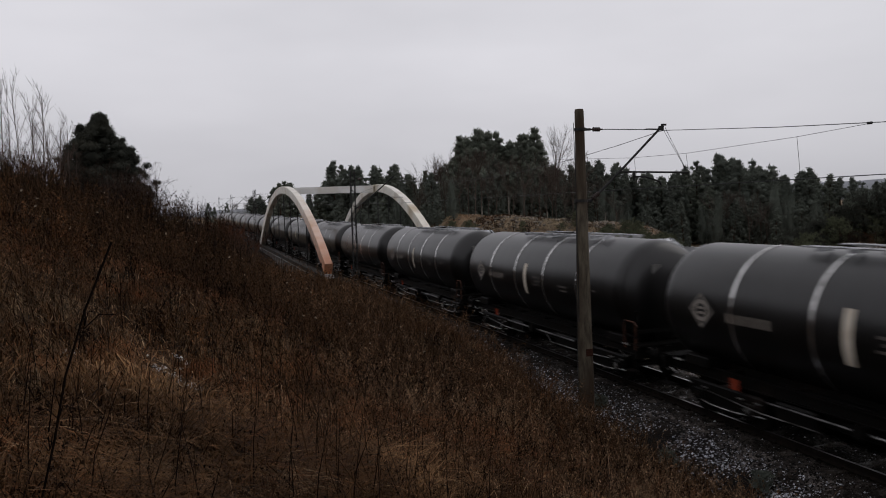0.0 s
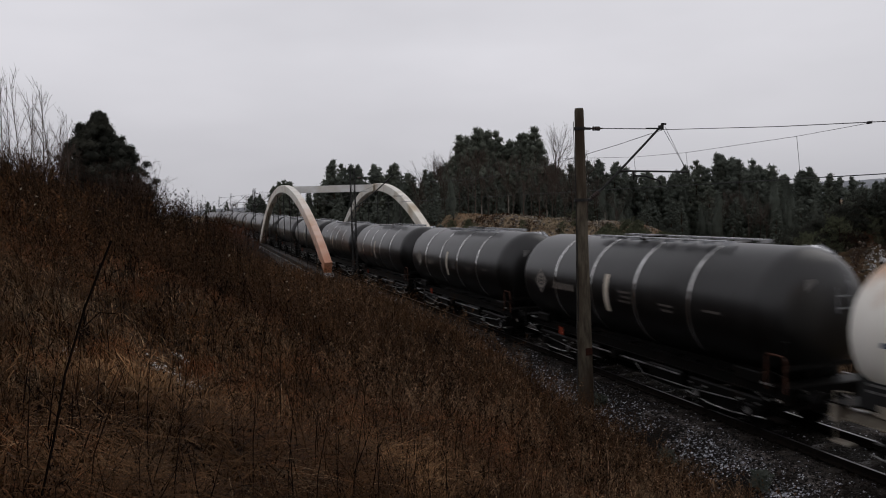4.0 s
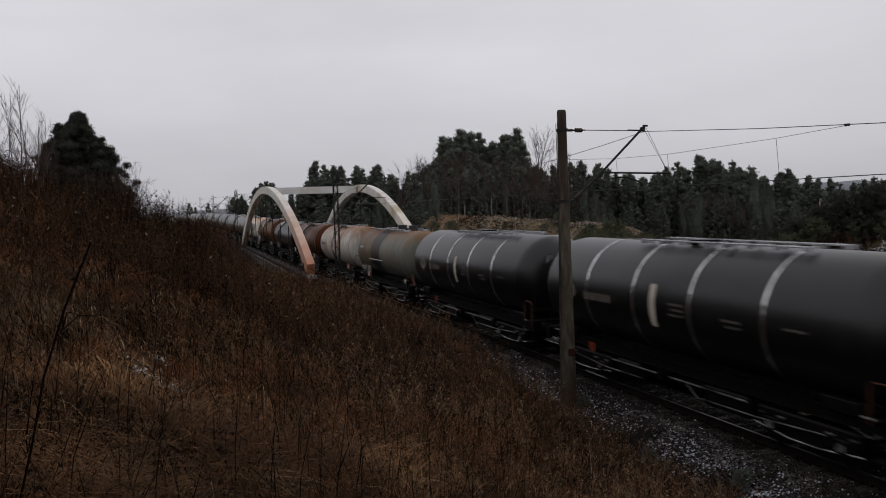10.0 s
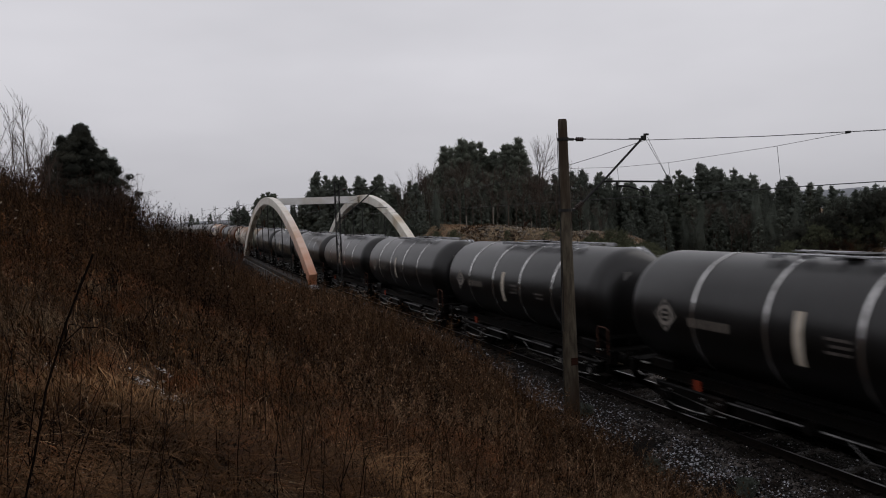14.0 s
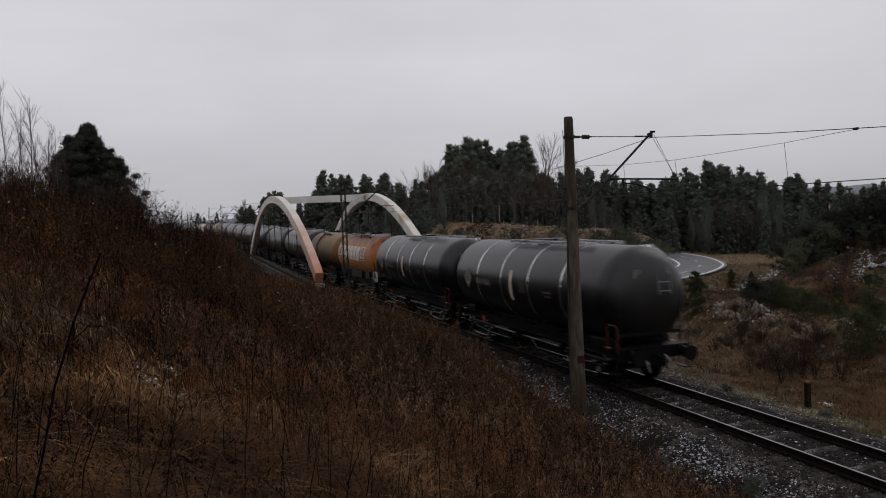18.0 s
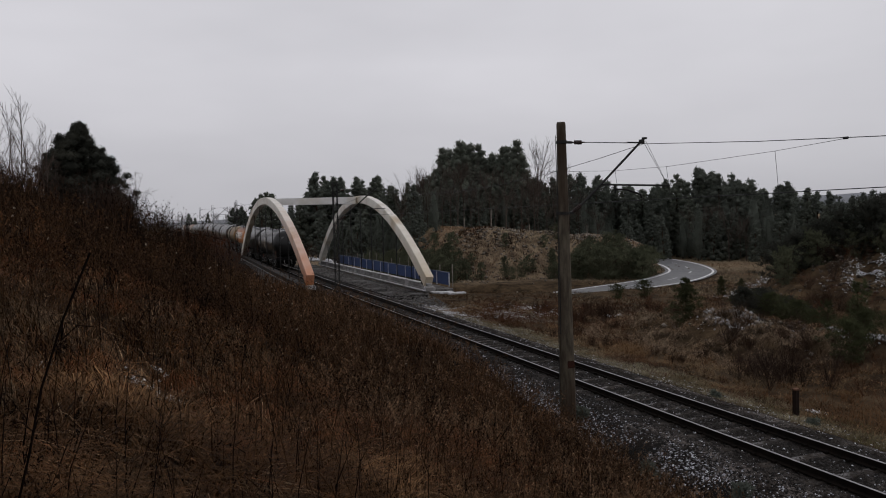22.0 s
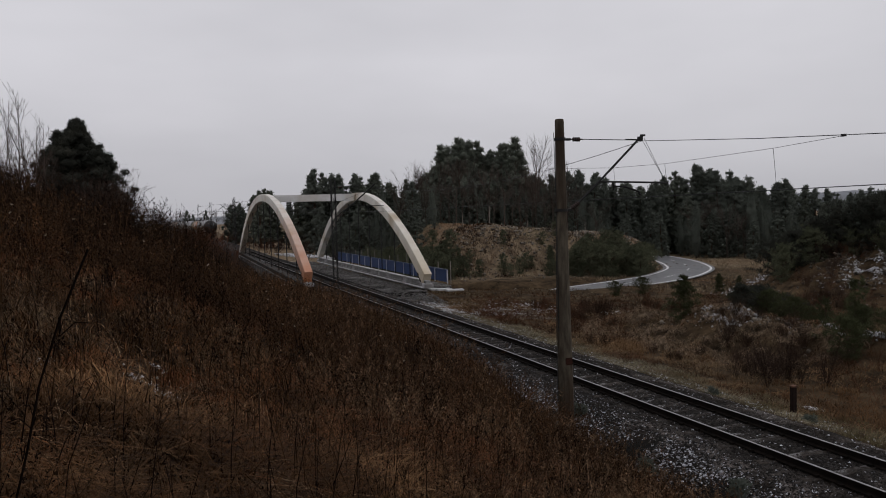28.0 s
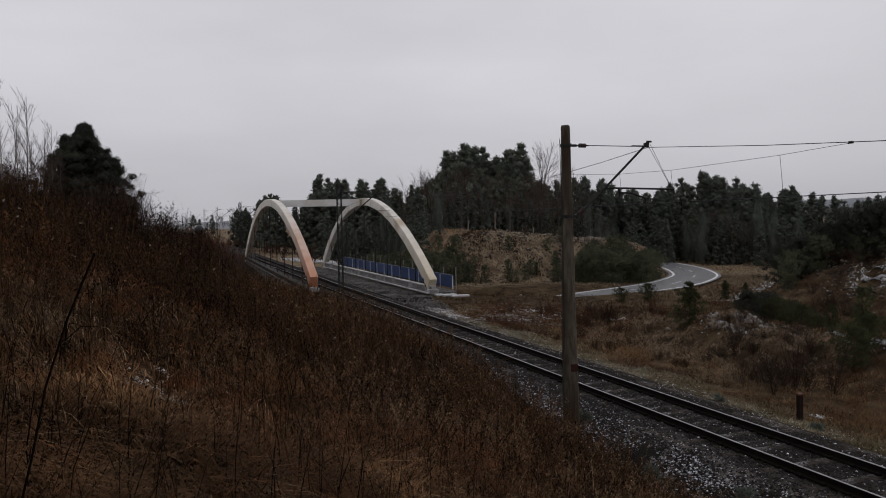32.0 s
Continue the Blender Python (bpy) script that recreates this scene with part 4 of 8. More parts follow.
        part("roof_railing", bm, "underframe", w)
    if loops:
        for s in (-1,):
            bm = bmesh.new()
            y = s * (fe - 0.2)
            tube(bm, [(-1.28, y - 0.28, 1.15), (-1.28, y - 0.28, 1.86), (-1.28, y - 0.2, 1.94), (-1.28, y + 0.2, 1.94), (-1.28, y + 0.28, 1.86), (-1.28, y + 0.28, 1.15)], 0.022, 6)
            part("handrail", bm, "rust_rail", w, "rust-red handrail loop")
    if ladder is not None:
        bm = bmesh.new()
        for dy in (-0.2, 0.2):
            tube(bm, [(-(r + 0.10) * math.cos(radians(a)), ladder + dy, zc + (r + 0.10) * math.sin(radians(a))) for a in (-35, -15, 0, 20, 40, 60, 80)], 0.025, 5)
        for a in range(-30, 80, 11):
            ca, sa = math.cos(radians(a)), math.sin(radians(a))
            rod(bm, (-(r + 0.1) * ca, ladder - 0.2, zc + (r + 0.1) * sa), (-(r + 0.1) * ca, ladder + 0.2, zc + (r + 0.1) * sa), 0.016, 5)
        part("ladder", bm, "underframe", w)
    for mk in marks:
        nm, mm, y0, y1, a0, a1 = mk[:6]
        bm = bmesh.new()
        arc_patch(bm, y0, y1, a0, a1, r, zc, -1, int(abs(a1 - a0) / 3.75) + 2, mk[6] if len(mk) > 6 else 0.008)
        part(nm, bm, mm, w, smooth=True)
    for nm, mm, y, z, sy, sz in flat_plates:
        bm = bmesh.new()
        box(bm, (-1.17, y, z), (0.02, sy, sz))
        part(nm, bm, mm, w)
    return w


def emblem(w, y, a, r, zc, m):
    """The round emblem within a lozenge, as plain shapes."""
    bm = bmesh.new()
    R = r + 0.012
    c = Vector((-R * math.cos(radians(a)), y, zc + R * math.sin(radians(a))))
    up = Vector((math.sin(radians(a)), 0, math.cos(radians(a))))
    al = Vector((0, 1, 0))

    def ring(ro, ri, n, rot=0.0):
        vo, vi = [], []
        for k in range(n):
            q = 2 * math.pi * k / n + rot
            d = al * math.cos(q) + up * math.sin(q)
            vo.append(bm.verts.new(c + d * ro))
            vi.append(bm.verts.new(c + d * ri))
        for k in range(n):
            j = (k + 1) % n
            bm.faces.new((vo[k], vo[j], vi[j], vi[k]))
    ring(0.26, 0.17, 20)
    ring(0.42, 0.36, 4)
    for dz in (-0.06, 0.06):
        for i, (s1, s2) in enumerate(((-0.10, 0.10),)):
            vs = [bm.verts.new(c + al * p + up * (dz + q)) for p, q in ((s1, -0.03), (s2, -0.03), (s2, 0.03), (s1, 0.03))]
            bm.faces.new(vs)
    return part("emblem", bm, m, w, "pale round emblem")


def word_bars(w, y0, y1, a, r, zc, m, n, hgt=0.3, gap=0.3, name="lettering_bar"):
    """A word as plain bars."""
    step = (y1 - y0) / n
    dz = math.degrees(hgt / r) / 2
    for k in range(n):
        bm = bmesh.new()
        arc_patch(bm, y0 + step * k, y0 + step * (k + 1 - gap), a - dz, a + dz, r, zc, -1, 3, 0.010)
        part(name, bm, m, w)


def dark_wagon():
    lob, h, r, zc = 13.95, 5.62, 1.52, 2.69
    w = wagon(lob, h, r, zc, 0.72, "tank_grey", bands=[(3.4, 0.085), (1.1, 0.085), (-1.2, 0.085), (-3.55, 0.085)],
              label="large dark grey tank wagon with four bands and pale markings", walkway=(-3.9, 2.2),
              marks=[("stripe", "stripe", 0.12, 0.36, -22, 20)],
              flat_plates=[("orange_plate", "orange", 3.7, 1.0, 0.28, 0.26)])
    emblem(w, 4.42, 0, r, zc, "emblem_grey")
    word_bars(w, 2.2, 3.65, -3, r, zc, "faint_word", 7, 0.22, 0.42)
    for y0, y1, a0, rows in ((-1.0, -0.4, 2, 3), (-2.9, -2.3, -4, 2), (-4.7, -4.1, -2, 1)):
        for k in range(rows):
            bm = bmesh.new()
            arc_patch(bm, y0, y1 - 0.12 * (k % 2), a0 - 5 * k, a0 - 5 * k + 2.4, r, zc, -1, 2, 0.008)
            part("text_bar", bm, "faint_small", w)
    bm = bmesh.new()
    box(bm, (0, -6.2, 1.62), (2.2, 0.06, 0.10))
    for sx in (-1.05, -0.4, 0.4, 1.05):
        tube(bm, [(sx, -6.2, 1.2), (sx, -6.2, 2.2)], 0.02, 5)
    tube(bm, [(-1.15, -6.2, 2.2), (1.15, -6.2, 2.2)], 0.022, 5)
    part("end_railing", bm, "underframe", w)
    bm = bmesh.new()
    for sx in (-0.2, 0.2):
        tube(bm, [(0.45 + sx, -6.36, 2.75), (0.45 + sx, -6.30, 3.3), (0.45 + sx, -6.12, 3.75), (0.45 + sx, -5.80, 4.08), (0.45 + sx, -5.45, 4.22)], 0.02, 5)
    for yr, zr in ((-6.35, 2.85), (-6.32, 3.12), (-6.25, 3.42), (-6.12, 3.70), (-5.92, 3.96)):
        rod(bm, (0.25, yr, zr), (0.65, yr, zr), 0.02, 5)
    part("end_ladder", bm, "zinc", w, "worn grey ladder on the tank's end")
    bm = bmesh.new()
    box(bm, (0.42, -5.62, zc + r - 0.19), (0.9, 0.5, 0.02), Euler((0.45, 0, 0)).to_quaternion())
    pl = part("ladder_platform", bm, "underframe", w, "dark platform at the head of the ladder")
    for k in range(5):
        bm = bmesh.new()
        box(bm, (0.1 + 0.16 * k, -5.62, zc + r - 0.16), (0.10, 0.62, 0.03), Euler((0.45, 0, 0)).to_quaternion())
        part("platform_slat", bm, "zinc_wet", pl, "pale wet slat")
    bm = bmesh.new()
    box(bm, (-0.45, -6.28, 3.35), (0.28, 0.02, 0.36))
    part("end_plate", bm, "faint", w)
    return w


def text_rows(w, y0, y1, z0, n, m="faint"):
    """Rows of small writing, each of two or three words."""
    for k in range(n):
        cuts = ((0.0, 0.32, 0.38, 0.62, 0.70, 1.0), (0.0, 0.55, 0.63, 0.9), (0.0, 0.2, 0.27, 0.75))[k % 3]
        for u, v in zip(cuts[::2], cuts[1::2]):
            bm = bmesh.new()
            box(bm, (-1.16, y1 + (y0 - y1) * (u + v) / 2, z0 - 0.13 * k), (0.012, (y1 - y0) * (v - u), 0.045))
            part("text_bar", bm, m, w)


def side_panel(w, y0, y1, z0, z1, m):
    bm = bmesh.new()
    box(bm, (-1.13, (y0 + y1) / 2, (z0 + z1) / 2), (0.03, y1 - y0, z1 - z0), bevel=0.008)
    part("side_panel", bm, m, w, "black data panel")


def brown_wagon(paint, label, sign):
    r, zc = 1.44, 2.68
    w = wagon(12.05, 4.75, r, zc, 0.3, paint, bands=[(1.2, 0.12), (-0.7, 0.12), (4.2, 0.03), (-4.2, 0.03)], band_m="brown_band", label=label, walkway=(-1.5, 1.5), loops=False, ladder=0.25, manway=0.2, cover=True,
              marks=[("sign", "cream" if sign else "faint", 3.0, 4.3, 2, 20 if sign else 10)] + ([("sign_ground", "ochre_panel", 2.2, 4.6, -30, 26, 0.005)] if sign else []),
              flat_plates=[("orange_plate", "orange", -3.6, 1.48, 0.4, 0.3), ("hazard_plate", "cream", -3.1, 1.5, 0.3, 0.3)])
    bm = bmesh.new()
    tube(bm, [(-0.75, 1.5, zc + r - 0.15), (-1.3, 1.3, zc + 0.75), (-1.46, 0.5, zc + 0.3)], 0.05, 6)
    part("pale_brace", bm, "cream", w, "pale diagonal brace")
    for y in (-4.78, 4.78):
        bm = bmesh.new()
        lathe_y(bm, [(y - 0.05, r), (y - 0.05, r + 0.022), (y + 0.05, r + 0.022), (y + 0.05, r)], zc, 48)
        part("end_rim", bm, "edge_tan", w)
    side_panel(w, -4.4, -2.6, 1.22, 1.65, "panel_black")
    text_rows(w, -3.0, -2.7, 1.58, 3, "cream")
    text_rows(w, -4.2, -3.4, 1.58, 2)
    bm = bmesh.new()
    box(bm, (0, -5.06, 1.7), (0.16, 0.1, 0.5), bevel=0.02)
    tube(bm, [(0, -5.08, 2.3), (0, -5.10, 3.1)], 0.05, 6)
    tube(bm, [(-1.2, -5.4, 1.2), (-1.2, -5.4, 2.3), (1.2, -5.4, 2.3), (1.2, -5.4, 1.2)], 0.025, 6)
    part("end_gear", bm, "brown_band", w, "dark end railing and heating pipe")
    bm = bmesh.new()
    box(bm, (0.05, -5.05, 3.25), (0.36, 0.06, 0.2))
    part("end_plate", bm, "faint", w)
    if sign:
        word_bars(w, 3.2, 4.1, 11, r, zc, "panel_black", 5, 0.16, 0.25)
    return w


def black_wagon():
    r, zc = 1.42, 2.62
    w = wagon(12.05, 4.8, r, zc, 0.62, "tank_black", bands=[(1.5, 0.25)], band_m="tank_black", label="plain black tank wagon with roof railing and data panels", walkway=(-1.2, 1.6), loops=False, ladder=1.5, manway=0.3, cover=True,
              flat_plates=[("orange_plate", "orange", 2.9, 1.55, 0.35, 0.3), ("hazard_plate", "cream", 3.4, 1.42, 0.32, 0.32)])
    word_bars(w, 3.5, 4.4, 12, r, zc, "cream", 4, 0.18, 0.25)
    side_panel(w, 3.6, 5.0, 1.2, 1.75, "panel_black")
    text_rows(w, 3.8, 4.8, 1.66, 3)
    text_rows(w, -3.4, -2.9, 2.0, 3)
    text_rows(w, -3.3, -3.0, 1.62, 4, "cream")
    text_rows(w, 2.0, 2.6, 1.62, 2, "cream")
    for sx in (-1.0, 1.0):
        bm = bmesh.new()
        tube(bm, [(sx, -5.3, 1.2), (sx, -5.2, 1.65), (sx, -4.9, 1.7)], 0.06, 6)
        part("end_bracket", bm, "cream", w, "white end bracket")
    return w


def white_wagon():
    r, zc = 1.45, 2.72
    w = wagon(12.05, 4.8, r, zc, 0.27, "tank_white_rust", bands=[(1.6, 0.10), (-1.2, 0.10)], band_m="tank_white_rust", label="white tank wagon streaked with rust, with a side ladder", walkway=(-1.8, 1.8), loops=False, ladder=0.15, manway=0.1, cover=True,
              marks=[("sign", "kerb", 3.0, 4.5, -8, 14)], flat_plates=[("red_plate", "red", -3.55, 1.42, 0.36, 0.42), ("hazard_plate", "cream", -3.2, 1.42, 0.25, 0.3)])
    bm = bmesh.new()
    tube(bm, [(-0.7, 1.6, zc + r - 0.2), (-1.2, 1.4, zc + 0.95), (-1.48, 0.5, zc + 0.25)], 0.05, 6)
    part("pale_brace", bm, "cream", w, "pale diagonal brace")
    text_rows(w, 3.4, 4.6, 1.5, 2)
    word_bars(w, 3.15, 4.35, 3, r, zc, "word_dark", 5, 0.2, 0.2)
    for y, mm in ((-4.72, "edge_tan"), (4.72, "tank_white_rust"), (-2.6, "tank_white_rust"), (2.9, "tank_white_rust")):
        bm = bmesh.new()
        lathe_y(bm, [(y - 0.03, r), (y - 0.03, r + 0.014), (y + 0.03, r + 0.014), (y + 0.03, r)], zc, 48)
        part("weld_ring", bm, mm, w)
    bm = bmesh.new()
    box(bm, (-0.35, -5.06, 2.85), (0.26, 0.10, 0.28), bevel=0.015)
    part("end_plate", bm, "rust_dark", w, "dark rusty end plate")
    bm = bmesh.new()
    for sx in (-0.5, 0.1):
        tube(bm, [(sx, -5.4, 1.2), (sx, -5.4, 2.25)], 0.022, 6)
    tube(bm, [(-1.2, -5.4, 1.2), (-1.2, -5.4, 2.25), (1.2, -5.4, 2.25), (1.2, -5.4, 1.2)], 0.025, 6)
    part("end_railing", bm, "underframe", w)
    return w


def green_wagon():
    r, zc = 1.42, 2.66
    w = wagon(12.05, 4.7, r, zc, 0.62, "tank_green", label="grey-green tank wagon with brown saddle band, rusty top", walkway=(-3.2, 4.2), loops=False, manway=-1.0,
              marks=[("weathered_panel", "tan_paint", 1.6, 4.62, -62, 88, 0.004), ("saddle_band", "brown_band", -0.3, 1.6, -13, 88, 0.012), ("belly_band", "tank_black", -0.3, 1.6, -62, -13, 0.012), ("sign", "grey_sign", 3.3, 4.4, 6, 22), ("sign", "faint", -3.6, -3.2, 0, 10)],
              flat_plates=[("orange_plate", "orange", 2.72, 1.30, 0.3, 0.28), ("hazard_plate", "cream", 3.12, 1.30, 0.38, 0.24)])
    word_bars(w, 3.5, 4.2, 14, r, zc, "cream", 4, 0.12, 0.2)
    for y in (-4.62, 4.62):
        bm = bmesh.new()
        lathe_y(bm, [(y - 0.03, r), (y - 0.03, r + 0.016), (y + 0.03, r + 0.016), (y + 0.03, r)], zc, 48)
        part("weld_ring", bm, "tank_green", w)
    side_panel(w, 2.5, 4.9, 1.25, 1.95, "panel_black")
    text_rows(w, 3.6, 4.7, 1.85, 3, "cream")
    text_rows(w, 2.7, 3.3, 1.85, 4, "cream")
    for sx in (-0.95, 0.95):
        bm = bmesh.new()
        tube(bm, [(sx, -5.4, 1.2), (sx, -5.0, 1.9), (sx, -4.4, 1.3)], 0.07, 6)
        tube(bm, [(sx, -5.4, 1.25), (sx, -4.4, 1.25)], 0.06, 6)
        part("end_brace", bm, "rust_rail", w, "rust-red end brace")
    bm = bmesh.new()
    box(bm, (-1.12, -4.4, 1.42), (0.1, 0.2, 0.22), bevel=0.03)
    part("end_bracket", bm, "cream", w, "white bracket")
    bm = bmesh.new()
    rod(bm, (-1.46, -1.0, 2.35), (-1.46, 1.7, 2.35), 0.025, 6)
    part("side_handrail", bm, "cream", w)
    for y in (-1.0, 1.0):
        bm = bmesh.new()
        rod(bm, (0, y - 1.6, zc + r), (0, y - 1.6, zc + r + 0.3), 0.28, 16)
        part("dome", bm, "grating", w)
    return w


def cream_wagon(paint, bar, label):
    """A smooth insulated barrel with a broad word and flame marks, all as plain bars."""
    r, zc = 1.45, 2.72
    w = wagon(12.05, 4.55, r, zc, 0.72, paint, label=label, walkway=(-2.4, 3.2), loops=True, manway=-1.5, cover=True, frame_m="frame_cream" if paint == "tank_cream" else "underframe")
    word_bars(w, -2.1, 2.9, 10, r, zc, bar, 5, 0.98, 0.16)
    side_panel(w, -1.6, 1.6, 1.25, 1.75, "panel_black")
    for y in (3.35, -3.3):
        if paint != "tank_cream":
            bm = bmesh.new()
            arc_patch(bm, y - 0.16, y + 0.86, -8, 29, r, zc, -1, 5, 0.006)
            part("flame_ground", bm, "panel_pale", w)
        for k in range(3):
            bm = bmesh.new()
            arc_patch(bm, y + 0.24 * k, y + 0.24 * k + 0.15, 2, 26, r, zc, -1, 4, 0.01)
            part("flame_bar", bm, "red_bar" if paint == "tank_cream" else "word_dark", w)
        bm = bmesh.new()
        arc_patch(bm, y - 0.1, y + 0.8, -6, -2, r, zc, -1, 2, 0.01)
        part("flame_bar", bm, bar if paint == "tank_cream" else "word_dark", w)
    side_panel(w, 3.2, 4.9, 1.3, 2.0, "panel_black")
    text_rows(w, 3.5, 4.7, 1.9, 3)
    side_panel(w, -3.6, -2.6, 1.3, 1.9, "panel_black")
    for y in (-2.0, 0.4, 2.6):
        bm = bmesh.new()
        box(bm, (-0.9, y, 1.35), (0.3, 0.5, 0.7), bevel=0.04)
        part("tank_support", bm, "rust_dark", w)
    for sx in (-1, 1):
        bm = bmesh.new()
        tube(bm, [(sx * 1.1, -5.35, 1.25), (sx * 1.1, -5.3, 1.85), (sx * 1.1, -4.7, 1.85), (sx * 1.1, -4.4, 1.3)], 0.075, 6)
        box(bm, (sx * 1.1, -4.95, 1.35), (0.1, 0.75, 0.16), bevel=0.02)
        part("end_step", bm, "kerb", w, "white end step")
    bm = bmesh.new()
    tube(bm, [(-1.2, -5.2, 1.9), (-1.2, -5.15, 2.5), (-1.2, -4.7, 2.55)], 0.03, 6)
    part("end_handrail", bm, "rust_dark", w)
    return w


def ochre_wagon():
    r, zc = 1.45, 2.68
    w = wagon(11.65, 4.6, r, zc, 0.55, "tank_ochre", bands=[(1.2, 0.2)], band_m="brown_band", label="ochre tank wagon weathered to olive below", walkway=(-1.2, 1.8), loops=False, ladder=1.2, manway=0.2, cover=True,
              flat_plates=[("orange_plate", "orange", -3.4, 1.5, 0.4, 0.3)])
    word_bars(w, 2.9, 4.2, 0, r, zc, "faint", 5, 0.2, 0.2)
    side_panel(w, 2.5, 4.8, 1.25, 1.75, "panel_black")
    return w


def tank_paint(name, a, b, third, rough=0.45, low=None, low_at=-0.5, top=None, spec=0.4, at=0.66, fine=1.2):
    """Tank paint: streaked vertically, darker low down and with rust from the top, in the tank's own space (middle at
    2.7 m).
    """
    m = mat(name, a, b, rough, 0.0, scale=fine, big=0.45 * fine / 1.2, third=third, stretch=(1, 1, 0.3), bump=0.004, third_at=at, spec=spec)
    n, l = m.node_tree.nodes, m.node_tree.links
    p = n["Principled BSDF"]
    src = p.inputs["Base Color"].links[0].from_socket
    co = n.new("ShaderNodeTexCoord")
    sep = n.new("ShaderNodeSeparateXYZ")
    l.new(co.outputs["Object"], sep.inputs[0])
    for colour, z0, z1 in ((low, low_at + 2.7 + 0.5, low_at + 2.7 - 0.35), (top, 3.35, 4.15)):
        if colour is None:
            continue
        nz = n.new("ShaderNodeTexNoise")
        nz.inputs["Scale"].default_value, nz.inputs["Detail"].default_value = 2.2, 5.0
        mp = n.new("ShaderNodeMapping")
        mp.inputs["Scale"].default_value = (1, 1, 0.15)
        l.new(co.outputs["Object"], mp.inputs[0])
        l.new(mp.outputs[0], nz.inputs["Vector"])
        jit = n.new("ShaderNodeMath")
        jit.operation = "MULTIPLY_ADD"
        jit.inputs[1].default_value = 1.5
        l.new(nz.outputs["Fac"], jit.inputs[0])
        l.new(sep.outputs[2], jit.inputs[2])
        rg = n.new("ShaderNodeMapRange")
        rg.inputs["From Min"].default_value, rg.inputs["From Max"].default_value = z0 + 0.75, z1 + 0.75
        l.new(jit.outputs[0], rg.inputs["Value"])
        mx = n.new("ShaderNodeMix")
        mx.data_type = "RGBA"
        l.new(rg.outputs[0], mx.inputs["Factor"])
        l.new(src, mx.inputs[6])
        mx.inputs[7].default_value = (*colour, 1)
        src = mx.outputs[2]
    l.new(src, p.inputs["Base Color"])
    return m


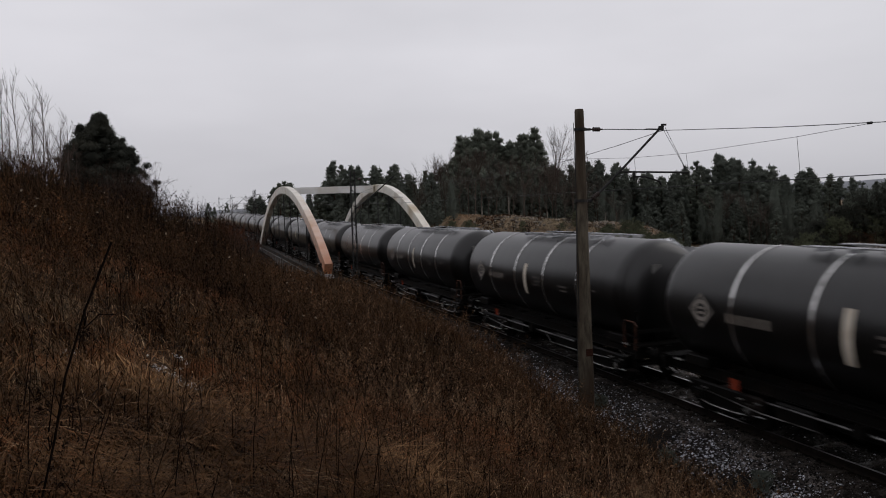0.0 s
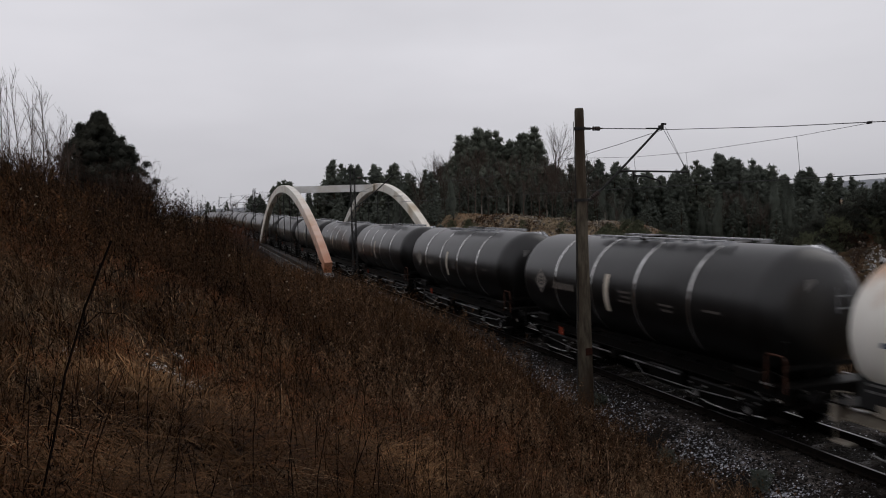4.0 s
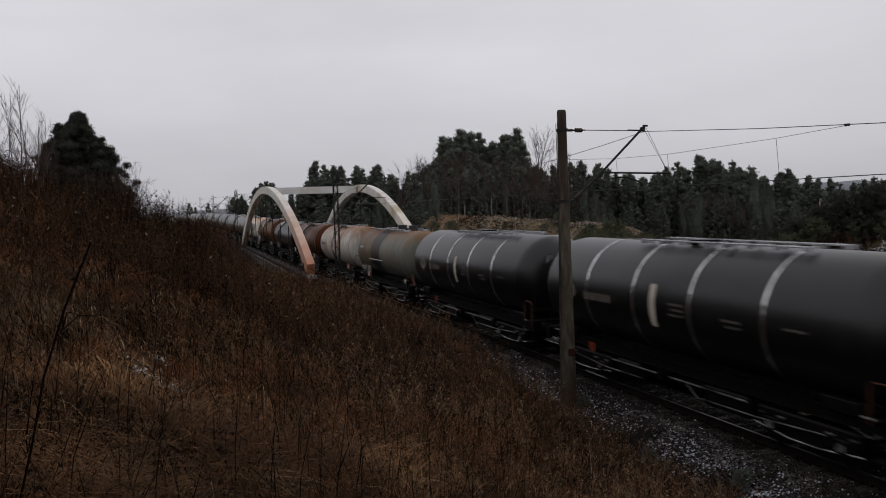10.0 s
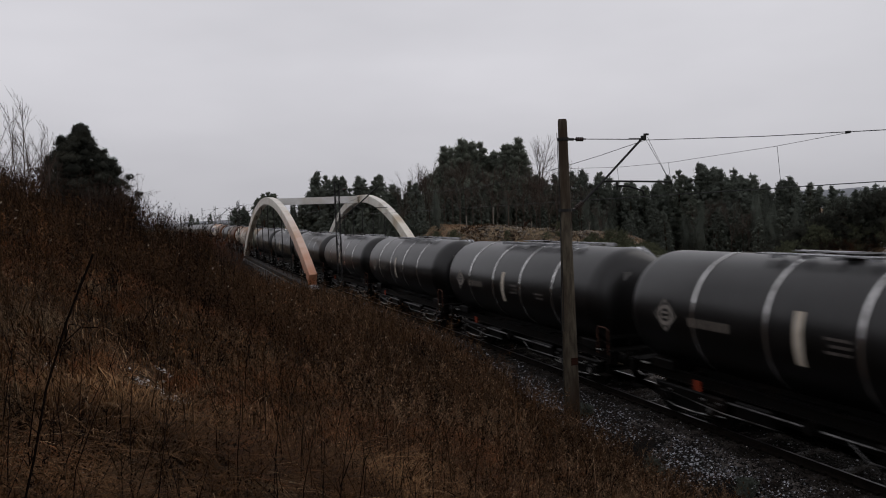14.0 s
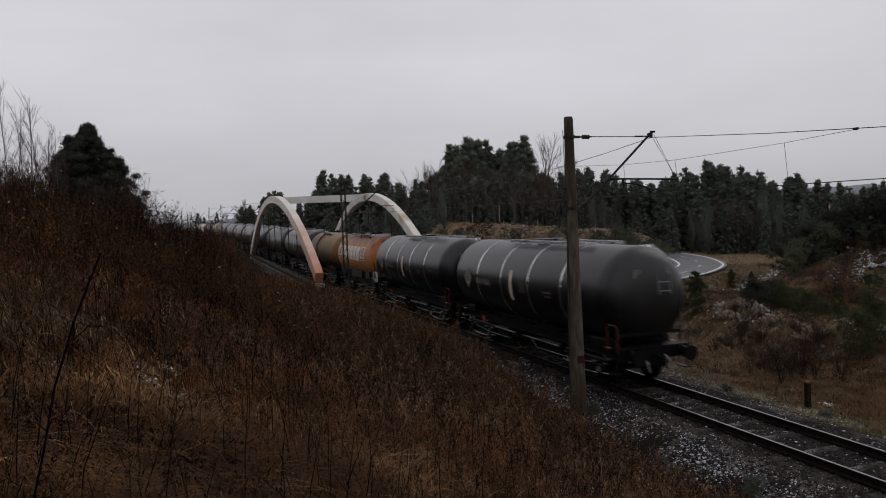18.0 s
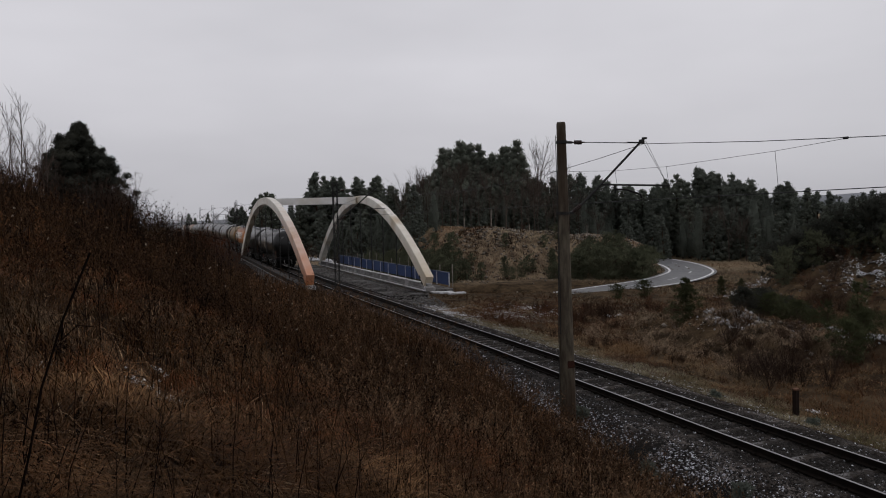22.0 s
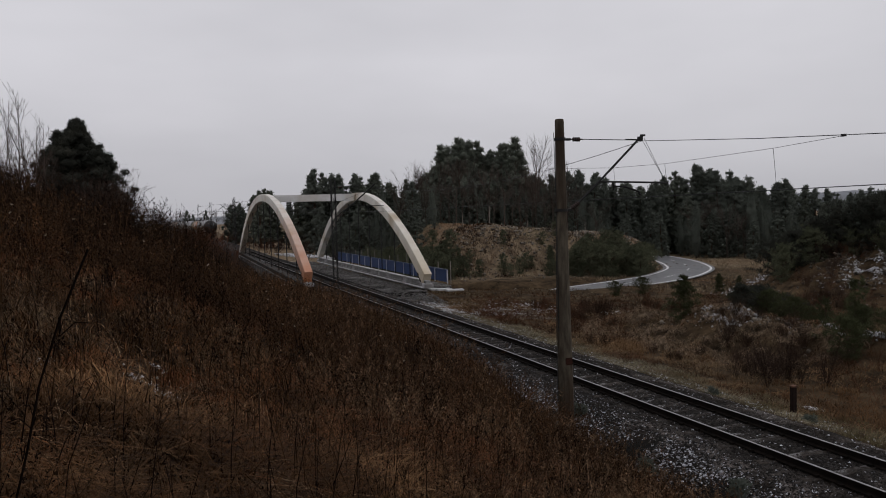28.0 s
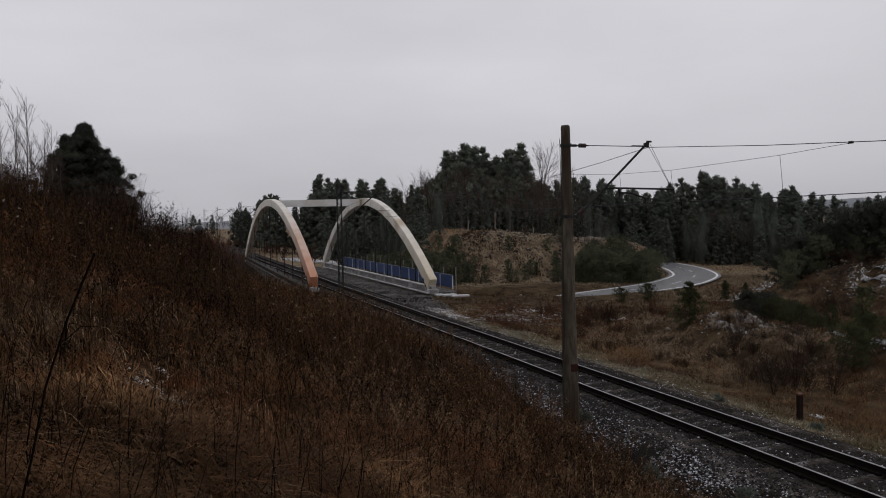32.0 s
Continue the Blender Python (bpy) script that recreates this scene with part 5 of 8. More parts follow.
M.update({
    # grey, black, brown and rust tanks: underside shade put into the low colour
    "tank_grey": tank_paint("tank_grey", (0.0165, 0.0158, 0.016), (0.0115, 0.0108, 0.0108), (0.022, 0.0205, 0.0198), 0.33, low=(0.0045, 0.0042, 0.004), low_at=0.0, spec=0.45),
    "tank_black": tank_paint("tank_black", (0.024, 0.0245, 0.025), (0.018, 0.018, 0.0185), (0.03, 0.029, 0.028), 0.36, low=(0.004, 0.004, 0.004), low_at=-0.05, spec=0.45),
    "tank_brown": tank_paint("tank_brown", (0.150, 0.053, 0.015), (0.090, 0.030, 0.009), (0.21, 0.094, 0.034), 0.42, low=(0.040, 0.022, 0.010), low_at=-0.4, top=(0.080, 0.026, 0.010), at=0.6, spec=0.16, fine=2.0),
    "tank_rust": tank_paint("tank_rust", (0.105, 0.034, 0.0105), (0.054, 0.017, 0.006), (0.16, 0.066, 0.024), 0.42, low=(0.028, 0.015, 0.007), low_at=-0.4, top=(0.085, 0.026, 0.009), at=0.6, spec=0.16, fine=2.0),
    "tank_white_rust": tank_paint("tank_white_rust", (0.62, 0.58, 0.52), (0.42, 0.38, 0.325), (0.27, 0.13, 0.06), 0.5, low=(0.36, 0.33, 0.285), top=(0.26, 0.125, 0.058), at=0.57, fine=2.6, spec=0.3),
    "tank_green": tank_paint("tank_green", (0.19, 0.185, 0.148), (0.135, 0.132, 0.105), (0.18, 0.122, 0.068), 0.5, low=(0.10, 0.096, 0.076), low_at=-0.6, top=(0.20, 0.10, 0.044), at=0.57, spec=0.25),
    "tank_cream": tank_paint("tank_cream", (0.86, 0.83, 0.76), (0.78, 0.74, 0.66), (0.62, 0.50, 0.36), 0.5, low=(0.55, 0.50, 0.42), low_at=-1.25, top=(0.44, 0.21, 0.09), at=0.68),
    "tank_orange": tank_paint("tank_orange", (0.46, 0.18, 0.055), (0.36, 0.135, 0.042), (0.32, 0.16, 0.08), 0.5, low=(0.24, 0.12, 0.06), low_at=-0.9, top=(0.07, 0.03, 0.02), at=0.6, spec=0.25, fine=2.0),
    "tank_ochre": tank_paint("tank_ochre", (0.22, 0.115, 0.036), (0.15, 0.085, 0.033), (0.105, 0.092, 0.052), 0.5, low=(0.05, 0.046, 0.03), low_at=-0.3, top=(0.20, 0.14, 0.07), at=0.5, spec=0.25),
    "band": mat("band", (0.85, 0.84, 0.83), (0.36, 0.35, 0.34), 0.22, 0.95, scale=2),
    "stripe": mat("stripe", (0.62, 0.56, 0.47), (0.45, 0.38, 0.30), 0.6, scale=3),
    "cream": mat("cream", (0.62, 0.58, 0.50), (0.48, 0.44, 0.37), 0.6, scale=3),
    "faint": mat("faint", (0.16, 0.155, 0.15), (0.09, 0.086, 0.083), 0.6, scale=6),
    "faint_small": mat("faint_small", (0.10, 0.086, 0.078), (0.05, 0.043, 0.039), 0.6, scale=9),
    "faint_word": mat("faint_word", (0.20, 0.175, 0.15), (0.13, 0.11, 0.095), 0.6, scale=4),
    "orange": mat("orange", (0.24, 0.04, 0.018), (0.15, 0.024, 0.012), 0.6, scale=3, spec=0.1),
    "emblem_grey": mat("emblem_grey", (0.30, 0.27, 0.24), (0.2, 0.18, 0.16), 0.6, scale=3),
    "red": mat("red", (0.40, 0.04, 0.03), (0.3, 0.03, 0.02), 0.5, scale=3),
    "red_bar": mat("red_bar", (0.40, 0.07, 0.06), (0.3, 0.05, 0.045), 0.5, scale=3),
    "blue_word": mat("blue_word", (0.06, 0.075, 0.14), (0.045, 0.055, 0.10), 0.5, scale=3),
    "panel_pale": mat("panel_pale", (0.68, 0.63, 0.58), (0.52, 0.46, 0.41), 0.6, scale=3),
    "panel_black": mat("panel_black", (0.02, 0.02, 0.02), (0.013, 0.013, 0.013), 0.5, scale=3),
    "grey_sign": mat("grey_sign", (0.09, 0.09, 0.095), (0.06, 0.06, 0.065), 0.5, scale=3),
    "ochre_panel": mat("ochre_panel", (0.26, 0.19, 0.12), (0.2, 0.14, 0.085), 0.6, scale=3),
    "brown_band": mat("brown_band", (0.045, 0.025, 0.019), (0.03, 0.017, 0.013), 0.5, scale=3),
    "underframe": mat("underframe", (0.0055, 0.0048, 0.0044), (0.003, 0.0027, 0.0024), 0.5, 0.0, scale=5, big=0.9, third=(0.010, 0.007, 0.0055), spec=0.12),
    "frame_cream": mat("frame_cream", (0.30, 0.27, 0.22), (0.17, 0.14, 0.11), 0.7, scale=4, big=0.9, third=(0.10, 0.065, 0.045)),
    # pale patches on added small parts, painted to imitate glints under the wagon
    "glint_fitting": mat("glint_fitting", (0.46, 0.45, 0.44), (0.02, 0.018, 0.016), 0.35, 0.6, scale=3.5, big=1.2, third=(0.02, 0.016, 0.013), third_at=0.58),
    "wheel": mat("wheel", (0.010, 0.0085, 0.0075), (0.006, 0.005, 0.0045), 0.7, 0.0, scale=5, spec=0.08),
    # pale stretches on dark pipe: broken highlights put into the colour
    "pipe": mat("pipe", (0.34, 0.335, 0.33), (0.012, 0.011, 0.010), 0.35, 0.7, scale=1.1, big=0.6, third=(0.010, 0.009, 0.008), third_at=0.5),
    "grating": mat("grating", (0.07, 0.07, 0.072), (0.03, 0.03, 0.03), 0.5, 0.4, scale=6),
    "zinc_wet": mat("zinc_wet", (0.72, 0.73, 0.75), (0.26, 0.265, 0.275), 0.22, 0.6, scale=4),
    "edge_tan": mat("edge_tan", (0.26, 0.14, 0.06), (0.17, 0.085, 0.034), 0.5, scale=4),
    "word_dark": mat("word_dark", (0.10, 0.07, 0.06), (0.06, 0.04, 0.035), 0.6, scale=4),
    "hose": mat("hose", (0.30, 0.29, 0.28), (0.05, 0.047, 0.045), 0.5, scale=5),
    "rust_rail": mat("rust_rail", (0.085, 0.032, 0.017), (0.05, 0.02, 0.012), 0.7, scale=5),
})
M["tan_paint"] = tank_paint("tan_paint", (0.19, 0.135, 0.082), (0.13, 0.086, 0.048), (0.15, 0.07, 0.03), 0.5, low=(0.12, 0.105, 0.075), low_at=-0.3, top=(0.16, 0.072, 0.03), at=0.56, spec=0.25, fine=2.2)
PROTO = {}


def train():
    """Wagons with the place of their front coupling at the start of the clip."""
    order = [("dark", 17.35 + 14.0 * k, 13.95) for k in range(14, 0, -1)]
    order += [("dark", 17.35 - 14.07 * k, 13.95) for k in range(5)]
    for i, k in enumerate(("cream", "brown", "black", "rust", "white", "green")):
        order.append((k, -52.9 - 12.05 * i, 12.05))
    order += [("dark", -125.2 - 13.87 * k, 13.95) for k in range(7)]
    order += [("ochre", -222.35, 11.65), ("orange", -233.95, 11.65), ("dark", -245.5, 13.95), ("dark", -259.42, 13.95)]
    make = {"dark": dark_wagon, "black": black_wagon, "white": white_wagon, "green": green_wagon, "ochre": ochre_wagon,
            "brown": lambda: brown_wagon("tank_brown", "brown tank wagon with pale brace and lower half painted darker", False),
            "rust": lambda: brown_wagon("tank_rust", "rust-red tank wagon with a pale sign panel", True),
            "cream": lambda: cream_wagon("tank_cream", "blue_word", "cream-white insulated tank wagon with dark blue bars, rusty top"),
            "orange": lambda: cream_wagon("tank_orange", "panel_pale", "orange insulated tank wagon with white bars, sooty top")}
    out = []
    for kind, front, lob in order:
        m = Matrix.Translation((XC, front - lob / 2, 0))
        if kind not in PROTO:
            PROTO[kind] = make[kind]()
            PROTO[kind].matrix_basis = m
            w = PROTO[kind]
        else:
            w = copy_thing(PROTO[kind], m)
        out.append((w, front - lob / 2))
    return out


TRAIN = train()

# ---- plants ----
RNG = np.random.default_rng(7)


def tri_cloud(centres, radii, count, size, rng, flat=0.75, up=0.0, wid=0.30, shell=0.0):
    """Small three-cornered tufts round centres; shell: how far they lie along the clump's skin. Gives verts and faces."""
    k = len(centres)
    c = np.repeat(centres, count, 0)
    r = np.repeat(radii, count)
    unit = lambda q: q / (np.linalg.norm(q, axis=1)[:, None] + 1e-9)
    d = unit(rng.normal(size=(k * count, 3)))
    rad = r * rng.random(k * count) ** 0.45
    pos = c + d * rad[:, None] * np.array([1, 1, flat])
    a = rng.normal(size=(k * count, 3)) + d * 0.8 * (1 - shell)
    a[:, 2] += up
    if shell:
        out = unit(c * np.array([1, 1, 0]) + 1e-6)
        face = unit(d * 0.5 + out * 0.9 + np.array([0, 0, 0.3]) + 0.5 * rng.normal(size=d.shape))
        a = unit(a - face * np.sum(a * face, 1)[:, None])
        b = np.cross(face, a)
    else:
        a = unit(a)
        b = unit(np.cross(a, rng.normal(size=(k * count, 3))))
    s = size * (0.6 + 0.8 * rng.random(k * count))[:, None]
    v = np.stack([pos - b * s * wid, pos + b * s * wid, pos + a * s], 1).reshape(-1, 3)
    return v, np.arange(len(v)).reshape(-1, 3)


def limb_tubes(segs, n=4):
    """Tapered limbs (a, b, ra, rb) as one bmesh."""
    bm = bmesh.new()
    for a, b, ra, rb in segs:
        rod(bm, a, b, ra, n, rb, caps=False)
    return bm


def pine(seed, H, base, spread, label, category="pine tree", name="pine_tree", needle="needle", whorls=13, per=7, tufts=10, size=0.36, form="pine", wid=0.33, drop=0.12, steps=(0.45, 0.72, 0.97), rise=0.32, tip=0.125, shell=1.0, core=0.0):
    """Limbs in uneven whorls, each with clumps of needles along its outer half, round a dense inner crown."""
    rng = np.random.default_rng(seed)
    t = thing(name, label, category, "woodland trees")
    kx, ky = 0.03 * H * rng.normal(), 0.03 * H * rng.normal()
    axis_at = lambda z: Vector((kx * math.sin(2.2 * z / H), ky * math.sin(1.8 * z / H), z))
    cuts = [-0.6, H * 0.35, H * 0.7, H * 0.97]
    wide = [0.019 * H, 0.014 * H, 0.008 * H, 0.002 * H]
    segs = [(axis_at(cuts[i]), axis_at(cuts[i + 1]), wide[i], wide[i + 1]) for i in range(3)]
    cs, rs = [], []
    bulge = [(rng.random() * 6.283, 0.2 + 0.7 * rng.random(), 0.35 + 0.5 * rng.random()) for _ in range(5)]
    for i in range(whorls):
        u = (i + 0.7 * rng.random()) / whorls
        z = H * (base + (0.96 - base) * u)
        env = 0.28 + 0.72 * math.sin(math.pi * min(1.0, 0.22 + 0.76 * u)) if form == "pine" else 0.20 + 0.85 * (1.0 - u) ** 0.7
        turn = rng.random() * 6.283
        for j in range(per):
            if rng.random() < drop:
                continue
            a = turn + 6.283 * (j + 0.6 * rng.random()) / per
            lob = 0.62 + sum(g * math.exp(-((u - c) / 0.16) ** 2) * max(0, math.cos(a - q)) for q, c, g in bulge)
            L = spread * env * min(1.12, lob * (0.6 + 0.55 * rng.random()))
            lift = rise * (0.2 + 1.1 * u + 0.5 * rng.normal())
            o = axis_at(z)
            d = Vector((math.cos(a), math.sin(a), lift))
            segs.append((o, o + d * L, 0.014 * L + 0.006, 0.006))
            for f in steps:
                c = o + d * L * f + Vector(rng.normal(size=3)) * L * 0.10
                cs.append(c)
                rs.append((tip + 0.05 * rng.random()) * spread * ((0.75 + 0.4 * (1 - u)) if form == "pine" else (0.50 + 0.6 * (1 - u))))
    for k in range(6):
        cs.append(axis_at(H * (0.88 + 0.02 * k)) + Vector(rng.normal(size=3)) * 0.05 * spread)
        rs.append(tip * spread * (0.8 - 0.1 * k))
    trunk = limb_tubes(segs[:3], 6)
    for a, b, ra, rb in segs[3::2]:
        rod(trunk, a, b, ra, 3, rb, caps=False)
    part("trunk", trunk, "bark", t)
    v, f = tri_cloud(np.array([tuple(c) for c in cs]), np.array(rs), tufts, size, rng, 0.85, 1.1, wid, shell)
    if core:
        n, m = 11, 12
        cv, cf = [], []
        for i in range(n + 1):
            u = i / n
            o = axis_at(H * (base + 0.02 + (0.93 - base) * u))
            env = 0.28 + 0.72 * math.sin(math.pi * min(1.0, 0.22 + 0.76 * u)) if form == "pine" else 0.20 + 0.85 * (1.0 - u) ** 0.7
            env *= min(1.0, 0.25 + 5 * u) * min(1.0, 0.1 + 4.5 * (1 - u))
            for j in range(m):
                a = 6.283 * j / m
                lob = 0.62 + sum(g * math.exp(-((u - c) / 0.16) ** 2) * max(0, math.cos(a - q)) for q, c, g in bulge)
                L = core * spread * env * min(1.05, lob) * (0.75 + 0.5 * rng.random())
                cv.append((o.x + L * math.cos(a), o.y + L * math.sin(a), o.z + 0.03 * H * rng.normal()))
        for i in range(n):
            for j in range(m):
                p, q = i * m + j, i * m + (j + 1) % m
                cf += [(p, q, q + m), (p, q + m, p + m)]
        f = np.concatenate([f, np.array(cf) + len(v)])
        v = np.concatenate([v, np.array(cv)])
    mesh_np("crown", v, f, needle, t)
    return t


def clump_pine(seed, H, shape, label, needle, clumps=46, per=70, r0=0.3, size=0.34, wid=0.24, bare_to=0.1, name="pine_tree"):
    """A pine as rounded clumps of needles borne on limbs; shape: (height share, reach) from the lowest limbs to the top."""
    rng = np.random.default_rng(seed)
    t = thing(name, label, "pine tree", "woodland trees")
    kx, ky = 0.02 * H * rng.normal(), 0.02 * H * rng.normal()
    axis_at = lambda z: Vector((kx * math.sin(2.2 * z / H), ky * math.sin(1.8 * z / H), z))
    segs = [(axis_at(-0.5), axis_at(0.5 * H), 0.019 * H, 0.012 * H), (axis_at(0.5 * H), axis_at(0.95 * H), 0.012 * H, 0.003 * H)]
    us, rr = [q[0] for q in shape], [q[1] for q in shape]
    cs, rs, limbs = [], [], []
    for k in range(clumps):
        u = bare_to + (1 - bare_to) * ((k + rng.random()) / clumps)
        reach = float(np.interp(u, us, rr))
        a = k * 2.39996 + 0.5 * rng.normal()
        d = reach * (0.06 + 0.98 * rng.random() ** 0.6) * (0.82 + 0.25 * math.cos(2 * a + seed))
        r = r0 * (0.5 + 0.8 * rng.random()) * (0.72 + 0.4 * (1 - u))
        z = H * u - 0.6 * r
        c = axis_at(z) + Vector((math.cos(a) * d, math.sin(a) * d, 0))
        cs.append(c)
        rs.append(r)
        limbs.append((axis_at(max(0.1, z - 0.35 * d)), c, 0.012 * d + 0.01, 0.008))
    trunk = limb_tubes(segs, 6)
    for a, b, ra, rb in limbs:
        rod(trunk, a, b, ra, 3, rb, caps=False)
    part("trunk", trunk, "bark", t)
    C, R = np.array([tuple(c) for c in cs]), np.array(rs)
    n = clumps * per
    unit = lambda q: q / (np.linalg.norm(q, axis=1)[:, None] + 1e-9)
    d = unit(rng.normal(size=(n, 3)))
    pos = np.repeat(C, per, 0) + d * (np.repeat(R, per) * (0.62 + 0.42 * rng.random(n)))[:, None] * np.array([1, 1, 0.8])
    face = unit(d + 0.45 * rng.normal(size=d.shape))
    along = rng.normal(size=d.shape) + 0.7 * d + np.array([0, 0, 0.5])
    along = unit(along - face * np.sum(along * face, 1)[:, None])
    side = np.cross(face, along)
    ln = size * (0.6 + 0.8 * rng.random(n))[:, None]
    v = np.stack([pos - side * ln * wid, pos + side * ln * wid, pos + along * ln], 1).reshape(-1, 3)
    f = np.arange(len(v)).reshape(-1, 3)
    octa = np.array([[1, 0, 0], [0, 1, 0], [-1, 0, 0], [0, -1, 0], [0, 0, 0.8], [0, 0, -0.8]], float)
    cv = (C[:, None] + octa[None] * (0.80 * R)[:, None, None] * (0.8 + 0.4 * rng.random((clumps, 6, 1)))).reshape(-1, 3)
    cf = np.array([[0, 1, 4], [1, 2, 4], [2, 3, 4], [3, 0, 4], [1, 0, 5], [2, 1, 5], [3, 2, 5], [0, 3, 5]])
    cf = (np.arange(clumps)[:, None, None] * 6 + cf[None]).reshape(-1, 3) + len(v)
    mesh_np("crown", np.concatenate([v, cv]), np.concatenate([f, cf]), needle, t)
    return t


def sapling(seed, H, label, limbs=13):
    """A straight thin stem with steeply rising branches and a few twigs on each."""
    rng = np.random.default_rng(seed)
    t = thing("sapling", label, "sapling", "bare trees")
    lean = Vector((0.05 * rng.normal(), 0.05 * rng.normal(), 1.0))
    stem = [((0, 0, -0.3), lean * H * 0.5, 0.006 * H, 0.004 * H), (lean * H * 0.5, lean * H, 0.004 * H, 0.0012 * H)]
    segs = []
    for k in range(limbs):
        u = 0.18 + 0.72 * (k + rng.random()) / limbs
        a = rng.random() * 6.283
        p = lean * H * u
        d = Vector((math.cos(a) * 0.42, math.sin(a) * 0.42, 1.0)).normalized()
        L = H * (0.16 + 0.24 * rng.random()) * (1.15 - 0.6 * u)
        q = p + d * L
        segs.append((p, q, 0.0022 * H, 0.0009 * H))
        for j in range(5):
            o = p + d * L * (0.25 + 0.7 * rng.random())
            e = (d + Vector((rng.normal(), rng.normal(), 0.3 * rng.normal())) * 0.4).normalized()
            segs.append((o, o + e * L * (0.2 + 0.3 * rng.random()), 0.0011 * H, 0.0006 * H))
    part("trunk", limb_tubes(stem, 5), "twig", t)
    part("crown", limb_tubes(segs, 3), "twig", t)
    return t


def bare(seed, H, label, name="bare_tree", category="bare tree", m="twig", spread=0.3, depth=4, trunk=0.012, kids=4):
    rng = np.random.default_rng(seed)
    t = thing(name, label, category, "bare trees")
    segs = []

    def grow(p, d, L, r, lev):
        q = p + d * L
        segs.append((p, q, r, r * 0.6))
        if lev == 0:
            return
        for k in range(kids):
            u = 0.35 + 0.65 * (k + rng.random()) / kids
            e = d + Vector(rng.normal(size=3)) * spread * 1.25
            e.z += 0.25
            grow(p + d * L * u, e.normalized(), L * (0.42 + 0.25 * rng.random()), max(0.006, r * 0.5), lev - 1)

    grow(Vector((0, 0, -0.3)), Vector((0.03 * rng.normal(), 0.03 * rng.normal(), 1)).normalized(), H * 0.62, trunk * H, depth)
    big = [s for s in segs if s[2] > 0.0125 * 1.0]
    bm = limb_tubes(segs[:1], 6)
    part("trunk", bm, m, t)
    part("crown", limb_tubes(segs[1:], 3), m, t)
    return t


def shrub(seed, H, label, m, stems=11, fan=0.42, forks=3, r=0.010):
    """Many thin stems from one root, each forking twice."""
    rng = np.random.default_rng(seed)
    t = thing("shrub", label, "shrub", "shrubs")
    segs = []
    for k in range(stems):
        d = Vector((fan * rng.normal(), fan * rng.normal(), 1)).normalized()
        p = Vector((0.06 * rng.normal(), 0.06 * rng.normal(), -0.15))
        L = H * (0.6 + 0.45 * rng.random())
        q = p + d * L
        segs.append((p, q, r, 0.4 * r))
        for j in range(forks):
            o = p + d * L * (0.3 + 0.65 * rng.random())
            e = (d + Vector(rng.normal(size=3)) * 0.5).normalized()
            w = o + e * L * (0.2 + 0.22 * rng.random())
            segs.append((o, w, 0.6 * r, 0.35 * r))
            for i in range(3):
                g = o + (w - o) * (0.3 + 0.7 * rng.random())
                segs.append((g, g + (e + Vector(rng.normal(size=3)) * 0.6).normalized() * L * 0.14, 0.45 * r, 0.25 * r))
    part("root_stock", limb_tubes([((0, 0, -0.2), (0, 0, 0.05), 0.05, 0.03)], 5), m, t)
    part("crown", limb_tubes(segs, 3), m, t)
    return t


def put(proto, x, y, s=1.0, rz=None, dz=0.0, first=[]):
    z = float(gz(np.array([x]), np.array([y]))[0])
    rot = RNG.random() * 360 if rz is None else rz
    m = pose(x, y, z + dz, 0, 0, rot)
    c = copy_thing(proto, m)
    c.scale = (s, s, s)
    return c


def polar(az, d):
    return d * math.sin(radians(az)), d * math.cos(radians(az))


PINE_OLD = ((0.05, 2.2), (0.3, 3.0), (0.6, 3.2), (0.8, 2.0), (0.93, 1.0), (1.0, 0.25))
PINE_FULL = ((0.0, 2.6), (0.25, 3.1), (0.55, 2.8), (0.8, 1.7), (0.94, 0.8), (1.0, 0.25))
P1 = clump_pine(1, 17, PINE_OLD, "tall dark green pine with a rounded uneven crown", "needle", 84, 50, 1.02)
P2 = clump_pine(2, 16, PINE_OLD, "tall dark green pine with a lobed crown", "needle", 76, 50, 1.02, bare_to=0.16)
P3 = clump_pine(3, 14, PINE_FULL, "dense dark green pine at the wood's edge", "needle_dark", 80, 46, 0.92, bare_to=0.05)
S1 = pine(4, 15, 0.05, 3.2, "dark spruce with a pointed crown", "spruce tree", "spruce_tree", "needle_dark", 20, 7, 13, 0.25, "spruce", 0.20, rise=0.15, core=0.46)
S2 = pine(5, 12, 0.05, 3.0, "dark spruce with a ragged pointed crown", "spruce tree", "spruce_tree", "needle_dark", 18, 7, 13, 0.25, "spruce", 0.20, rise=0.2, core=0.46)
YP = pine(6, 2.8, 0.04, 1.15, "young green pine growing in dry grass", "young pine", "young_pine", "needle_young", 10, 6, 30, 0.15, "spruce", 0.09, 0.08, (0.35, 0.6, 0.8, 0.98), 0.35, 0.10, 0.0)
YT = pine(9, 3.0, 0.15, 0.95, "slender young pine with upturned shoots", "young pine", "young_pine", "needle_young", 8, 5, 30, 0.16, "spruce", 0.08, 0.1, (0.45, 0.75, 1.0), 0.75, 0.10, 0.0)
YB = pine(8, 2.6, 0.02, 1.6, "bushy dark green young pine in dry grass", "young pine", "young_pine", "needle_young", 9, 8, 26, 0.17, "pine", 0.09, 0.08, (0.35, 0.6, 0.8, 0.98), 0.45, 0.10, 0.0)
YF = pine(10, 3.0, 0.02, 1.45, "young green pine on the slope of the heap", "young pine", "young_pine", "needle_mid", 9, 6, 24, 0.20, "spruce", 0.11, 0.1, (0.5, 0.9), 0.3, 0.15)
